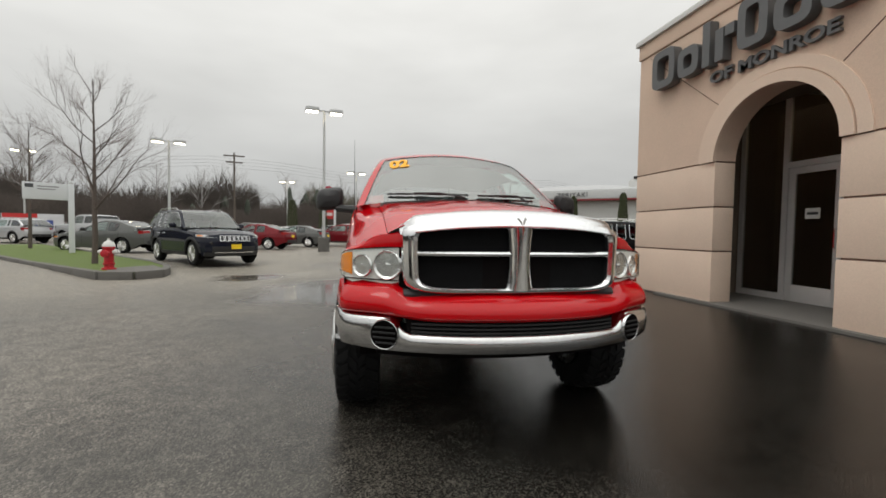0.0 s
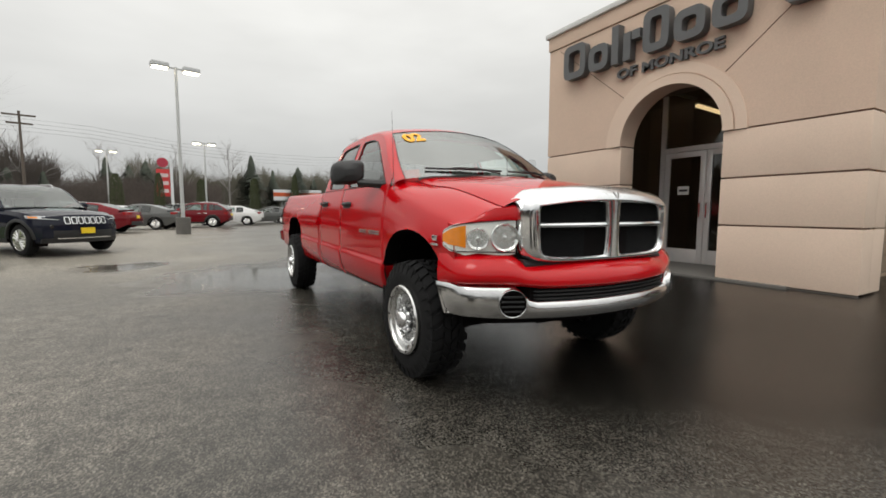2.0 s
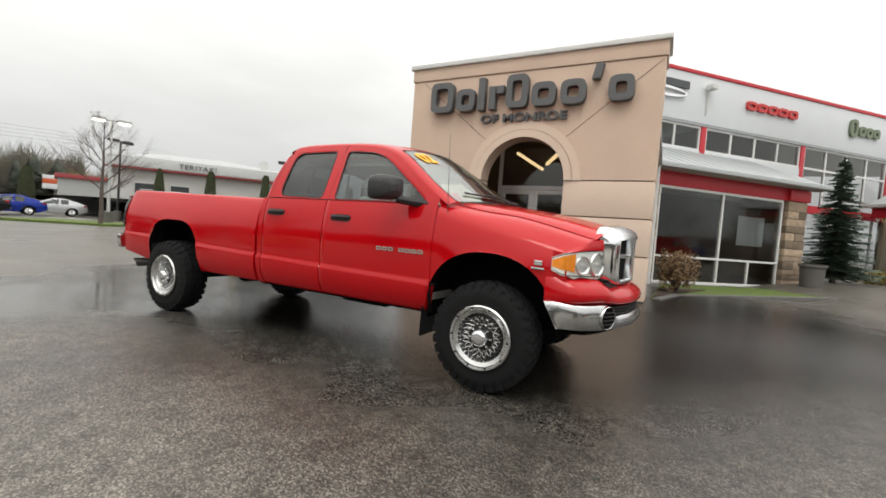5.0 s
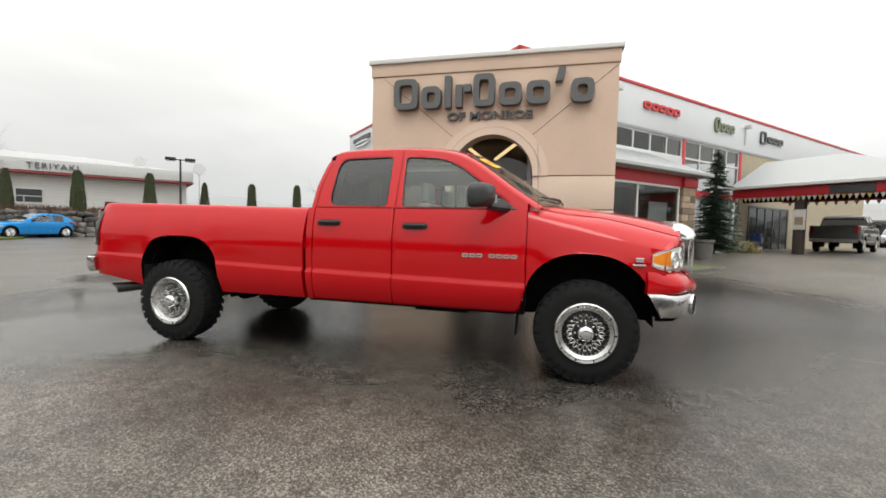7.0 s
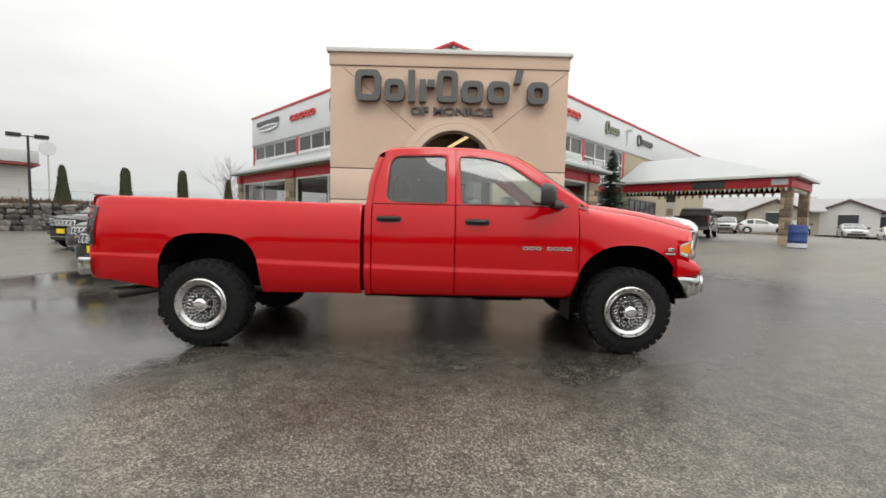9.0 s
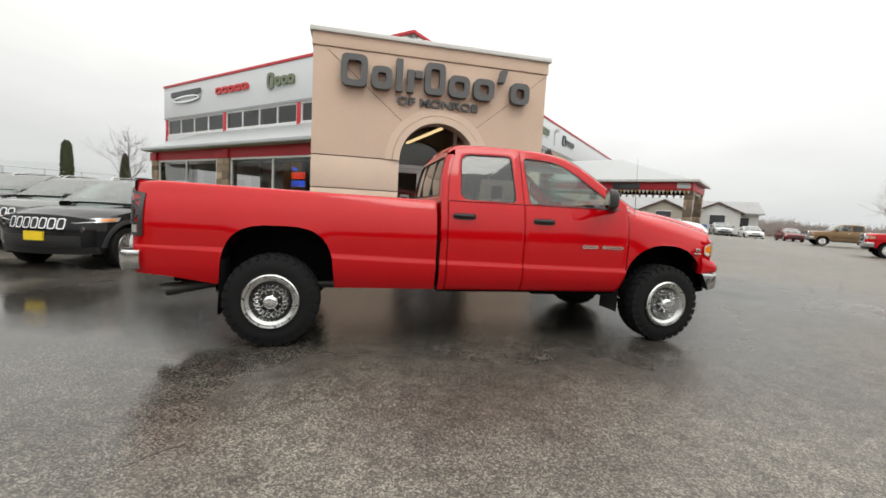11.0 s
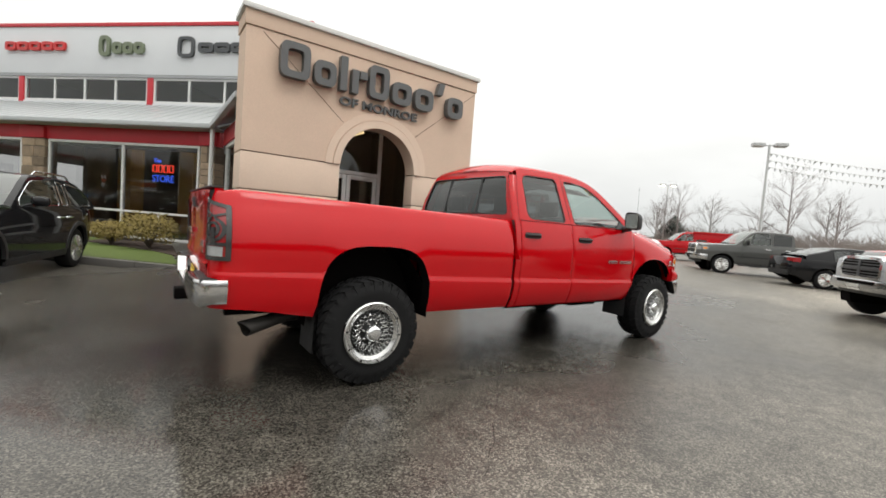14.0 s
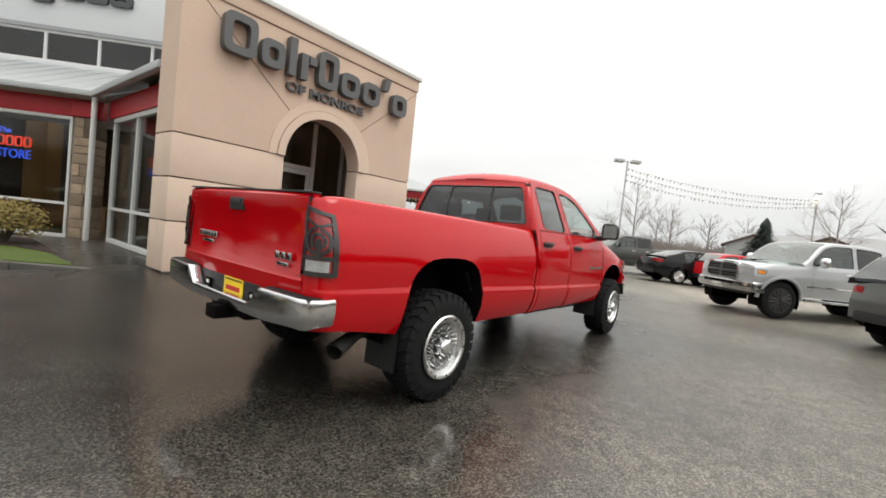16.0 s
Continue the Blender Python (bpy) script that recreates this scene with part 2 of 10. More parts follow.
REFLECTOR = mat("lamp_reflector", (0.90, 0.90, 0.88), 0.18, 0.15, 0.10, 60, coat=0.5)
CLOTH = mat("grey_seat_cloth", (0.30, 0.29, 0.27), 0.9, 0, 0.15, 30, 300, bump=0.2)
TRIM = mat("grey_cabin_trim", (0.24, 0.23, 0.215), 0.7, 0, 0.2)
STUCCO = mat("beige_stucco", (0.655, 0.497, 0.388), 0.9, 0, 0.09, 1.1, 60, bump=0.35, bump_scale=140)
STUCCO_LOW = mat("pale_beige_stucco", (0.72, 0.567, 0.453), 0.9, 0, 0.07, 1.1, 60, bump=0.35, bump_scale=140)
GROOVE = mat("stucco_groove", (0.20, 0.13, 0.10), 0.9)
CAP = mat("pale_metal_cap", (0.62, 0.62, 0.60), 0.5, 0.2, 0.08, 3)
LETTER = mat("dark_grey_letter", (0.105, 0.108, 0.11), 0.5, 0, 0.12, 5)
WHITE_PANEL = mat("white_metal_panel", (0.66, 0.68, 0.70), 0.55, 0, 0.04, 1.2, 40)
RED_TRIM = mat("red_painted_trim", (0.52, 0.022, 0.035), 0.45, 0, 0.08, 3)
FRAME = mat("white_window_frame", (0.72, 0.72, 0.71), 0.45, 0, 0.05)
ALU = mat("aluminium_door_frame", (0.68, 0.67, 0.66), 0.42, 0.35, 0.06)
METAL_ROOF = mat("grey_metal_roof", (0.44, 0.46, 0.465), 0.38, 0.25, 0.06, 2)
# the dimness of rooms and soffits is put into this brown
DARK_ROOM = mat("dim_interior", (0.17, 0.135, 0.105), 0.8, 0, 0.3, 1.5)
STONE = mat("ashlar_stone", (0.30, 0.225, 0.16), 0.85, 0, 0.35, 7, 60, bump=0.9, bump_scale=22, per_object=0.55)
CONCRETE = mat("kerb_concrete", (0.115, 0.109, 0.10), 0.75, 0, 0.16, 4, 60, bump=0.4, bump_scale=80)
ASPHALT = asphalt_mat()
GRASS = mat("wet_grass", (0.085, 0.125, 0.018), 0.8, 0, 0.35, 6, 90, bump=0.6, bump_scale=200)
SOIL = mat("bark_mulch", (0.045, 0.028, 0.02), 0.9, 0, 0.4, 12, 80, bump=0.9, bump_scale=60)
BARK = mat("tree_bark", (0.10, 0.08, 0.068), 0.9, 0, 0.3, 12, 60, bump=0.6, bump_scale=60)
TWIG = mat("bare_twigs", (0.13, 0.095, 0.085), 0.9, 0, 0.2, 6)
HEDGE = mat("dark_evergreen_leaf", (0.048, 0.058, 0.022), 0.8, 0, 0.45, 9, 90)
FIR = mat("blue_green_needles", (0.10, 0.14, 0.105), 0.8, 0, 0.4, 9, 90)
SHRUB = mat("olive_shrub_leaf", (0.20, 0.15, 0.035), 0.75, 0, 0.45, 14, 60)
POLE = mat("pale_lamp_pole", (0.52, 0.53, 0.53), 0.5, 0.3, 0.08, 3)
LAMP_ON = mat("glowing_lamp_lens", (1, 0.95, 0.8), 0.4, emit=(1.0, 0.86, 0.60), power=14)
LAMP_WHITE = mat("bright_lamp_housing", (0.86, 0.86, 0.83), 0.35, 0.0, 0.05, 25)
BOWL = mat("silvered_lamp_bowl", (0.86, 0.87, 0.87), 0.16, 0.85, 0.15, 90, 200, bump=0.3, bump_scale=70, coat=0.5)
LAMP_SHELL = mat("grey_lamp_shell", (0.45, 0.46, 0.47), 0.15, 0.3, 0.2, 40, coat=0.8)
CAR_SCREEN = glass_mat("parked_car_windshield", (0.45, 0.54, 0.52), 0.12)
SHOP_LIGHT = mat("showroom_fill_glow", (1, 0.9, 0.7), 0.4, emit=(1.0, 0.80, 0.52), power=9.0)
SCREEN_GLASS = glass_mat("windshield_glass", (0.62, 0.73, 0.70), 0.27, top=0.55)
NEON_RED = mat("red_neon", (1, 0.1, 0.05), 0.4, emit=(1.0, 0.06, 0.03), power=0.9)
NEON_BLUE = mat("blue_neon", (0.1, 0.2, 1), 0.4, emit=(0.05, 0.14, 1.0), power=0.9)
TUBE_LIGHT = mat("warm_strip_light", (1, 0.9, 0.7), 0.4, emit=(1.0, 0.72, 0.36), power=1.5)

# ---- building helpers ----
def part(name, bm, material, parent=None, label="", smooth=35, m=None):
    """Link a bmesh as one mesh object under a thing or a part."""
    me = bpy.data.meshes.new(name)
    bmesh.ops.recalc_face_normals(bm, faces=bm.faces)
    bm.to_mesh(me)
    bm.free()
    me.materials.append(material)
    if smooth:
        me.shade_smooth()
        me.set_sharp_from_angle(angle=radians(smooth))
    ob = new(name, me)
    if parent is not None:
        ob.parent = parent
    if m is not None:
        ob.matrix_basis = m
    if label:
        ob["label"] = label
    return ob


def thing(name, label, category, group="", kind="", m=None):
    ob = new(name)
    ob.empty_display_size = 0.2
    if m is not None:
        ob.matrix_basis = m
    return tagged(ob, label, category, group, kind)


def solid(name, bm, material, label, category, group="", kind="", m=None, smooth=35):
    return tagged(part(name, bm, material, None, "", smooth, m), label, category, group, kind)


def box(bm, lo, hi, bevel=0.0, m=None):
    r = bmesh.ops.create_cube(bm, size=1.0)
    vs = r["verts"]
    for v in vs:
        v.co = Vector([lo[i] + (hi[i] - lo[i]) * (v.co[i] + 0.5) for i in range(3)])
    if bevel:
        edges = list({e for v in vs for e in v.link_edges})
        got = bmesh.ops.bevel(bm, geom=edges, offset=bevel, segments=2, affect="EDGES", profile=0.6)
        vs = list({v for f in got["faces"] for v in f.verts} | {v for v in vs if v.is_valid})
    if m is not None:
        for v in vs:
            v.co = m @ v.co
    return bm


def boxes(*items, bevel=0.0, m=None):
    bm = bmesh.new()
    for lo, hi in items:
        box(bm, lo, hi, bevel, m)
    return bm


def tube(bm, points, radii, seg=8, caps=True):
    """A round bar through points."""
    rings = []
    pts = [Vector(p) for p in points]
    if isinstance(radii, (int, float)):
        radii = [radii] * len(pts)
    for i, p in enumerate(pts):
        d = (pts[min(i + 1, len(pts) - 1)] - pts[max(i - 1, 0)]).normalized()
        side = d.orthogonal().normalized() if abs(d.z) > 0.95 else d.cross(Vector((0, 0, 1))).normalized()
        if abs(d.z) > 0.95:
            side = Vector((1, 0, 0)) - d * d.x
            side.normalize()
        up = side.cross(d)
        rings.append([bm.verts.new(p + radii[i] * (math.cos(a) * side + math.sin(a) * up)) for a in (2 * math.pi * k / seg for k in range(seg))])
    for a, b in zip(rings, rings[1:]):
        for k in range(seg):
            bm.faces.new((a[k], a[(k + 1) % seg], b[(k + 1) % seg], b[k]))
    if caps:
        bm.faces.new(rings[0][::-1])
        bm.faces.new(rings[-1])
    return bm


def lathe(bm, profile, axis="x", seg=32, centre=(0, 0, 0), close=False):
    """Turn a profile of (along, radius) round an axis."""
    c = Vector(centre)
    rings = []
    for s, r in profile:
        ring = []
        for k in range(seg):
            a = 2 * math.pi * k / seg
            u, v = r * math.cos(a), r * math.sin(a)
            ring.append(bm.verts.new(c + Vector({"x": (s, u, v), "y": (u, s, v), "z": (u, v, s)}[axis])))
        rings.append(ring)
    pairs = list(zip(rings, rings[1:]))
    if close:
        pairs.append((rings[-1], rings[0]))
    for a, b in pairs:
        for k in range(seg):
            bm.faces.new((a[k], a[(k + 1) % seg], b[(k + 1) % seg], b[k]))
    if not close:
        for ring in (rings[0], rings[-1]):
            try:
                bm.faces.new(ring)
            except ValueError:
                pass
    return bm


def sheet(bm, rows, closed=False):
    """A grid of quads over rows of points."""
    vs = [[bm.verts.new(p) for p in row] for row in rows]
    for a, b in zip(vs, vs[1:]):
        n = len(a)
        for k in range(n if closed else n - 1):
            bm.faces.new((a[k], a[(k + 1) % n], b[(k + 1) % n], b[k]))
    return vs


def extrude(bm, outline, offset):
    """A solid from a flat outline of points, pushed along offset."""
    off = Vector(offset)
    a = [bm.verts.new(p) for p in outline]
    b = [bm.verts.new(Vector(p) + off) for p in outline]
    bm.faces.new(a[::-1])
    bm.faces.new(b)
    n = len(a)
    for k in range(n):
        bm.faces.new((a[k], a[(k + 1) % n], b[(k + 1) % n], b[k]))
    return bm


def text_mesh(body, size, depth, spacing=1.0, bold=0.0, align="LEFT"):
    """Raised letters of Blender's own font as a bmesh in its x, y plane."""
    cu = bpy.data.curves.new("lettering", "FONT")
    cu.body, cu.size, cu.extrude, cu.space_character, cu.offset, cu.align_x = body, size, depth / 2, spacing, bold, align
    ob = bpy.data.objects.new("lettering", cu)
    scene.collection.objects.link(ob)
    bpy.context.view_layer.update()
    me = bpy.data.meshes.new_from_object(ob.evaluated_get(bpy.context.evaluated_depsgraph_get()))
    bm = bmesh.new()
    bm.from_mesh(me)
    bpy.data.objects.remove(ob)
    bpy.data.meshes.remove(me)
    return bm


def lerp_table(table, t):
    """Smooth look-up in a table of (t, value)."""
    if t <= table[0][0]:
        return table[0][1]
    for (a, va), (b, vb) in zip(table, table[1:]):
        if t <= b:
            return va + (vb - va) * (t - a) / (b - a)
    return table[-1][1]


def smooth_table(table, t):
    """Like lerp_table, with the corners rounded."""
    h = 0.09
    return sum(lerp_table(table, t + d * h) for d in (-1, -0.5, 0, 0.5, 1)) / 5

# ---- ground ----
def ease(a, b, t):
    t = min(1.0, max(0.0, (t - a) / (b - a)))
    return t * t * (3 - 2 * t)


def ground_z(x, y):
    """The lot is level round the truck and rises gently to the showroom and the far rows."""
    near = 0.19 * ease(2.6, 5.4, x) * ease(-3.0, 1.5, y) * (1 - ease(8.0, 9.5, y))
    far = 0.08 * ease(8.5, 13.0, math.hypot(x - 1, y - 5))
    s, q = 0.8 * (x - 5) - 0.6 * (y + 3), 0.6 * (x - 5) + 0.8 * (y + 3)
    rise = (0.44 * ease(1.5, 8.5, s) + 0.004 * max(0.0, min(45.0, s - 8.5))) * (1 - ease(3.5, 9.0, -q)) * (1 - ease(9.0, 14.0, q))
    return max(near, far, rise) - (0.02 if math.hypot(x - 1, y - 5) < 5 else 0.02 * (1 - ease(5, 8, math.hypot(x - 1, y - 5))))


def make_ground():
    bm = bmesh.new()
    def spread(fine_lo, fine_hi, step, far):
        vals = list(np.arange(fine_lo, fine_hi + 1e-6, step))
        out, d = [], step
        while vals[-1] < far:
            d *= 1.45
            vals.append(vals[-1] + d)
        lo, d = [], step
        v = fine_lo
        while v > -far:
            d *= 1.45
            v -= d
            lo.append(v)
        return lo[::-1] + vals
    xs, ys = spread(-14, 16, 0.6, 2500), spread(-14, 20, 0.6, 2500)
    sheet(bm, [[(x, y, ground_z(x, y)) for x in xs] for y in ys])
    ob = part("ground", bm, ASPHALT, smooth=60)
    return tagged(ob, "wet dark asphalt lot with puddles and pale chips", "asphalt", kind="structure")


make_ground()


def ground_strip(name, a, b, width, material, label, category, seed, broken=0.0, wander=0.0, step=0.09):
    """A thin uneven strip lying on the asphalt, worn through in places."""
    rnd = random.Random(seed)
    a, b = Vector(a), Vector(b)
    d = (b - a).normalized()
    side = Vector((-d.y, d.x))
    n = int((b - a).length / step)
    bm, last, off = bmesh.new(), None, 0.0
    for k in range(n + 1):
        off = off * 0.94 + rnd.uniform(-wander, wander)
        c = a + d * step * k + side * off
        w0, w1 = width * rnd.uniform(0.25, 0.6), width * rnd.uniform(0.25, 0.6)
        p, q = c + side * w0, c - side * w1
        pair = [bm.verts.new((v.x, v.y, ground_z(v.x, v.y) + 0.004)) for v in (p, q)]
        if last and rnd.random() > broken:
            bm.faces.new((last[0], pair[0], pair[1], last[1]))
        last = pair
    return tagged(part(name, bm, material, None, "", 0), label, category, kind="structure")


LINE_PAINT = mat("worn_line_paint", (0.085, 0.08, 0.072), 0.4, 0, 0.4, 30, 200)
CRACK = mat("wet_crack", (0.022, 0.020, 0.018), 0.3, spec=0.3)
for k, (p, q) in enumerate((((3.2, -2.9), (8.9, -8.9)), ((-3.6, -1.9), (-0.5, -5.2)))):
    ground_strip("trim_line", p, q, 0.055, LINE_PAINT, "faded pale stall line worn into the asphalt", "road marking", 40 + k, 0.12)
for k, (p, q) in enumerate((((0.35, 5.9), (-1.7, 8.0)), ((2.2, 10.9), (3.6, 10.2)), ((3.2, -3.6), (5.2, -6.6)))):
    ground_strip("trim_crack", p, q, 0.007 if k == 0 else 0.03, CRACK, "thin dark crack in the wet asphalt", "crack", 50 + k, 0.28, 0.02)

# ---- showroom ----
FACE_X, PORTAL_Y0, PORTAL_Y1, PORTAL_TOP, PORTAL_BASE = 5.54, 2.53, 7.68, 4.86, 0.155
BACK_X = 6.25
ARCH_BACK = 5.90
ARCH_Y, ARCH_R, SPRING_Z = 4.98, 0.86, 2.34
APEX = Vector((11.2, 4.9, 0))
R2 = math.sqrt(0.5)


def arch_z(y, r, spring=SPRING_Z):
    d = abs(y - ARCH_Y)
    return spring + math.sqrt(max(0.0, r * r - d * d))


def make_portal():
    root = thing("wall_portal", "beige stucco entrance wall with an arched opening", "wall", kind="structure")
    # front face in four courses with an arch cut through, joined by reveals
    levels = [PORTAL_BASE + 0.03, 0.98, 1.66, 2.34]
    g = 0.012

    def course(name, z0, z1, material):
        for side, (ya, yb) in (("a", (PORTAL_Y0, ARCH_Y - ARCH_R)), ("b", (ARCH_Y + ARCH_R, PORTAL_Y1))):
            part(name, boxes(((FACE_X, ya, z0), (ARCH_BACK, yb, z1)), bevel=0.006), material, root)
        for ya, yb in ((PORTAL_Y0, PORTAL_Y0 + 0.3), (PORTAL_Y1 - 0.3, PORTAL_Y1)):
            part(name, boxes(((ARCH_BACK + 0.002, ya, z0), (BACK_X, yb, z1)), bevel=0.004), material, root)

    for z0, z1 in zip(levels, levels[1:]):
        course("stucco_panel", z0 + g, z1 - g, STUCCO_LOW)
    bm = boxes(((FACE_X + 0.03, PORTAL_Y0 + 0.03, levels[0]), (ARCH_BACK - 0.03, ARCH_Y - ARCH_R - 0.03, 2.36)), ((FACE_X + 0.03, ARCH_Y + ARCH_R + 0.03, levels[0]), (ARCH_BACK - 0.03, PORTAL_Y1 - 0.03, 2.36)))
    part("joint_backing", bm, GROOVE, root, "recessed dark joints")
    # upper field over the arch
    bm = bmesh.new()
    n = 28
    z_lo = 2.34 + g
    ys = [PORTAL_Y0, ARCH_Y - ARCH_R] + [ARCH_Y - ARCH_R * math.cos(math.pi * k / n) for k in range(1, n)] + [ARCH_Y + ARCH_R, PORTAL_Y1]
    low = [z_lo if (y <= ARCH_Y - ARCH_R or y >= ARCH_Y + ARCH_R) else max(z_lo, arch_z(y, ARCH_R)) for y in ys]
    top = 4.52
    sheet(bm, [[(FACE_X, y, top), (FACE_X, y, z), (ARCH_BACK, y, z), (ARCH_BACK, y, top)] for y, z in zip(ys, low)], closed=True)
    for x_end, yy in ((0, PORTAL_Y0), (0, PORTAL_Y1)):
        vs = [bm.verts.new((x, yy, z)) for x, z in ((FACE_X, top), (FACE_X, z_lo), (ARCH_BACK, z_lo), (ARCH_BACK, top))]
        bm.faces.new(vs)
    box(bm, (ARCH_BACK + 0.002, PORTAL_Y0, z_lo), (BACK_X, PORTAL_Y0 + 0.3, top))
    box(bm, (ARCH_BACK + 0.002, PORTAL_Y1 - 0.3, z_lo), (BACK_X, PORTAL_Y1, top))
    part("upper_stucco", bm, STUCCO, root, "beige upper stucco field", smooth=30)
    # frieze and cap
    part("frieze", boxes(((FACE_X - 0.025, PORTAL_Y0 - 0.025, 4.535), (BACK_X, PORTAL_Y1 + 0.025, 4.793)), bevel=0.008), STUCCO, root)
    part("cap_flashing", boxes(((FACE_X - 0.075, PORTAL_Y0 - 0.075, 4.795), (BACK_X + 0.05, PORTAL_Y1 + 0.075, 4.89)), bevel=0.012), CAP, root, "pale metal parapet cap")
    # arch mouldings
    def band(name, r0, r1, proud, material):
        bm = bmesh.new()
        m = 40
        rows = []
        for k in range(m + 1):
            a = math.pi * k / m
            c, s = math.cos(a), math.sin(a)
            rows.append([(FACE_X + 0.02, ARCH_Y - r0 * c, SPRING_Z + r0 * s), (FACE_X - proud, ARCH_Y - r0 * c, SPRING_Z + r0 * s), (FACE_X - proud, ARCH_Y - r1 * c, SPRING_Z + r1 * s), (FACE_X + 0.02, ARCH_Y - r1 * c, SPRING_Z + r1 * s)])
        sheet(bm, rows)
        for end in (rows[0], rows[-1]):
            bm.faces.new([bm.verts.new(p) for p in end])
        return part(name, bm, material, root, smooth=30)

    band("arch_moulding", ARCH_R, 1.005, 0.04, STUCCO_LOW)
    band("arch_moulding", 1.02, 1.17, 0.02, STUCCO_LOW)
    # diagonal joints from the arch to the corners
    bm = bmesh.new()
    for sgn in (-1, 1):
        tube(bm, [(FACE_X - 0.002, ARCH_Y + sgn * 0.84, SPRING_Z + 0.84), (FACE_X - 0.002, ARCH_Y + sgn * 2.42, 4.48)], 0.006, 6)
    part("diagonal_joint", bm, GROOVE, root)
    # foot flashing, its dark colour standing in for the shadowed gap, and plinth
    part("base_flashing", boxes(((FACE_X - 0.012, PORTAL_Y0, 0.14), (FACE_X + 0.05, ARCH_Y - ARCH_R, 0.183)), ((FACE_X - 0.012, ARCH_Y + ARCH_R, 0.14), (FACE_X + 0.05, PORTAL_Y1, 0.183))), mat("gap_shade_flashing", (0.10, 0.09, 0.08), 0.6), root, "foot flashing coloured dark for the shadowed gap")
    part("plinth", boxes(((FACE_X + 0.08, PORTAL_Y0 + 0.08, 0.0), (BACK_X - 0.05, ARCH_Y - ARCH_R - 0.02, 0.19)), ((FACE_X + 0.08, ARCH_Y + ARCH_R + 0.02, 0.0), (BACK_X - 0.05, PORTAL_Y1 - 0.08, 0.19))), CONCRETE, root)
    return root


make_portal()


def ring_block(bm, u0, u1, z0, z1, t, depth, place, n=28, square=0.55):
    """A rounded ring standing proud of a wall; place(u, z, out) gives the point."""
    cu, cz, a, b = (u0 + u1) / 2, (z0 + z1) / 2, (u1 - u0) / 2, (z1 - z0) / 2
    rows = []
    for k in range(n):
        c, s = math.cos(2 * math.pi * k / n), math.sin(2 * math.pi * k / n)
        x, y = math.copysign(abs(c) ** square, c), math.copysign(abs(s) ** square, s)
        rows.append([place(cu + a * x, cz + b * y, 0.0), place(cu + a * x, cz + b * y, depth), place(cu + (a - t) * x, cz + (b - t) * y, depth), place(cu + (a - t) * x, cz + (b - t) * y, 0.0)])
    sheet(bm, rows + rows[:1], closed=True)


def bar_block(bm, u0, u1, z0, z1, depth, place, slant=0.0):
    """A plain raised bar."""
    pts = [(u0, z0), (u1, z0), (u1 + slant, z1), (u0 + slant, z1)]
    lo = [bm.verts.new(place(u, z, 0.0)) for u, z in pts]
    hi = [bm.verts.new(place(u, z, depth)) for u, z in pts]
    bm.faces.new(hi)
    bm.faces.new(lo[::-1])
    for k in range(4):
        bm.faces.new((lo[k], lo[(k + 1) % 4], hi[(k + 1) % 4], hi[k]))


def make_name_sign():
    """The dealer's mark over the arch, as plain raised rings and bars of its size and colour."""
    root = thing("wall_sign", "large raised dark grey sign shapes on beige stucco", "sign")
    z0, x_h, cap, t, d = 3.76, 0.46, 0.64, 0.125, 0.15

    def place(u, z, out):
        return (FACE_X - 0.02 - out, 7.12 - u, z0 + z)

    def shape(draw):
        bm = bmesh.new()
        draw(bm)
        part("sign_shape", bm, LETTER, root, smooth=30)

    def ring(u0, u1):
        return lambda bm: ring_block(bm, u0, u1, 0.0, x_h, t, d, place)

    def bars(*items):
        def draw(bm):
            for it in items:
                bar_block(bm, *it[:4], d, place, it[4] if len(it) > 4 else 0.0)
        return draw

    shape(lambda bm: ring_block(bm, 0.0, 0.54, 0.0, cap, t, d, place, square=0.4))
    shape(ring(0.62, 1.05))
    shape(bars((1.13, 1.27, 0.0, 0.655)))
    shape(bars((1.37, 1.51, 0.0, x_h)))
    shape(bars((1.535, 1.69, 0.31, x_h)))
    shape(lambda bm: ring_block(bm, 1.74, 2.19, 0.0, 0.66, t, d, place, square=0.4))
    shape(ring(2.27, 2.74))
    shape(ring(2.83, 3.30))
    shape(bars((3.39, 3.53, 0.43, 0.70, 0.06)))
    shape(ring(3.69, 4.13))


def make_place_sign():
    root = thing("wall_lettering", "small dark raised words under the dealer sign", "sign")
    whole = text_mesh("OF MONROE", 1.0, 0.05, bold=0.03)
    lo, hi, top = min(v.co.x for v in whole.verts), max(v.co.x for v in whole.verts), max(v.co.y for v in whole.verts)
    for v in whole.verts:
        px, py, pz = v.co
        v.co = Vector((FACE_X - 0.035 - pz, 5.94 - (px - lo) * 1.79 / (hi - lo), 3.52 + py * 0.16 / top))
    part("lettering", whole, LETTER, root, smooth=25)


make_name_sign()
make_place_sign()


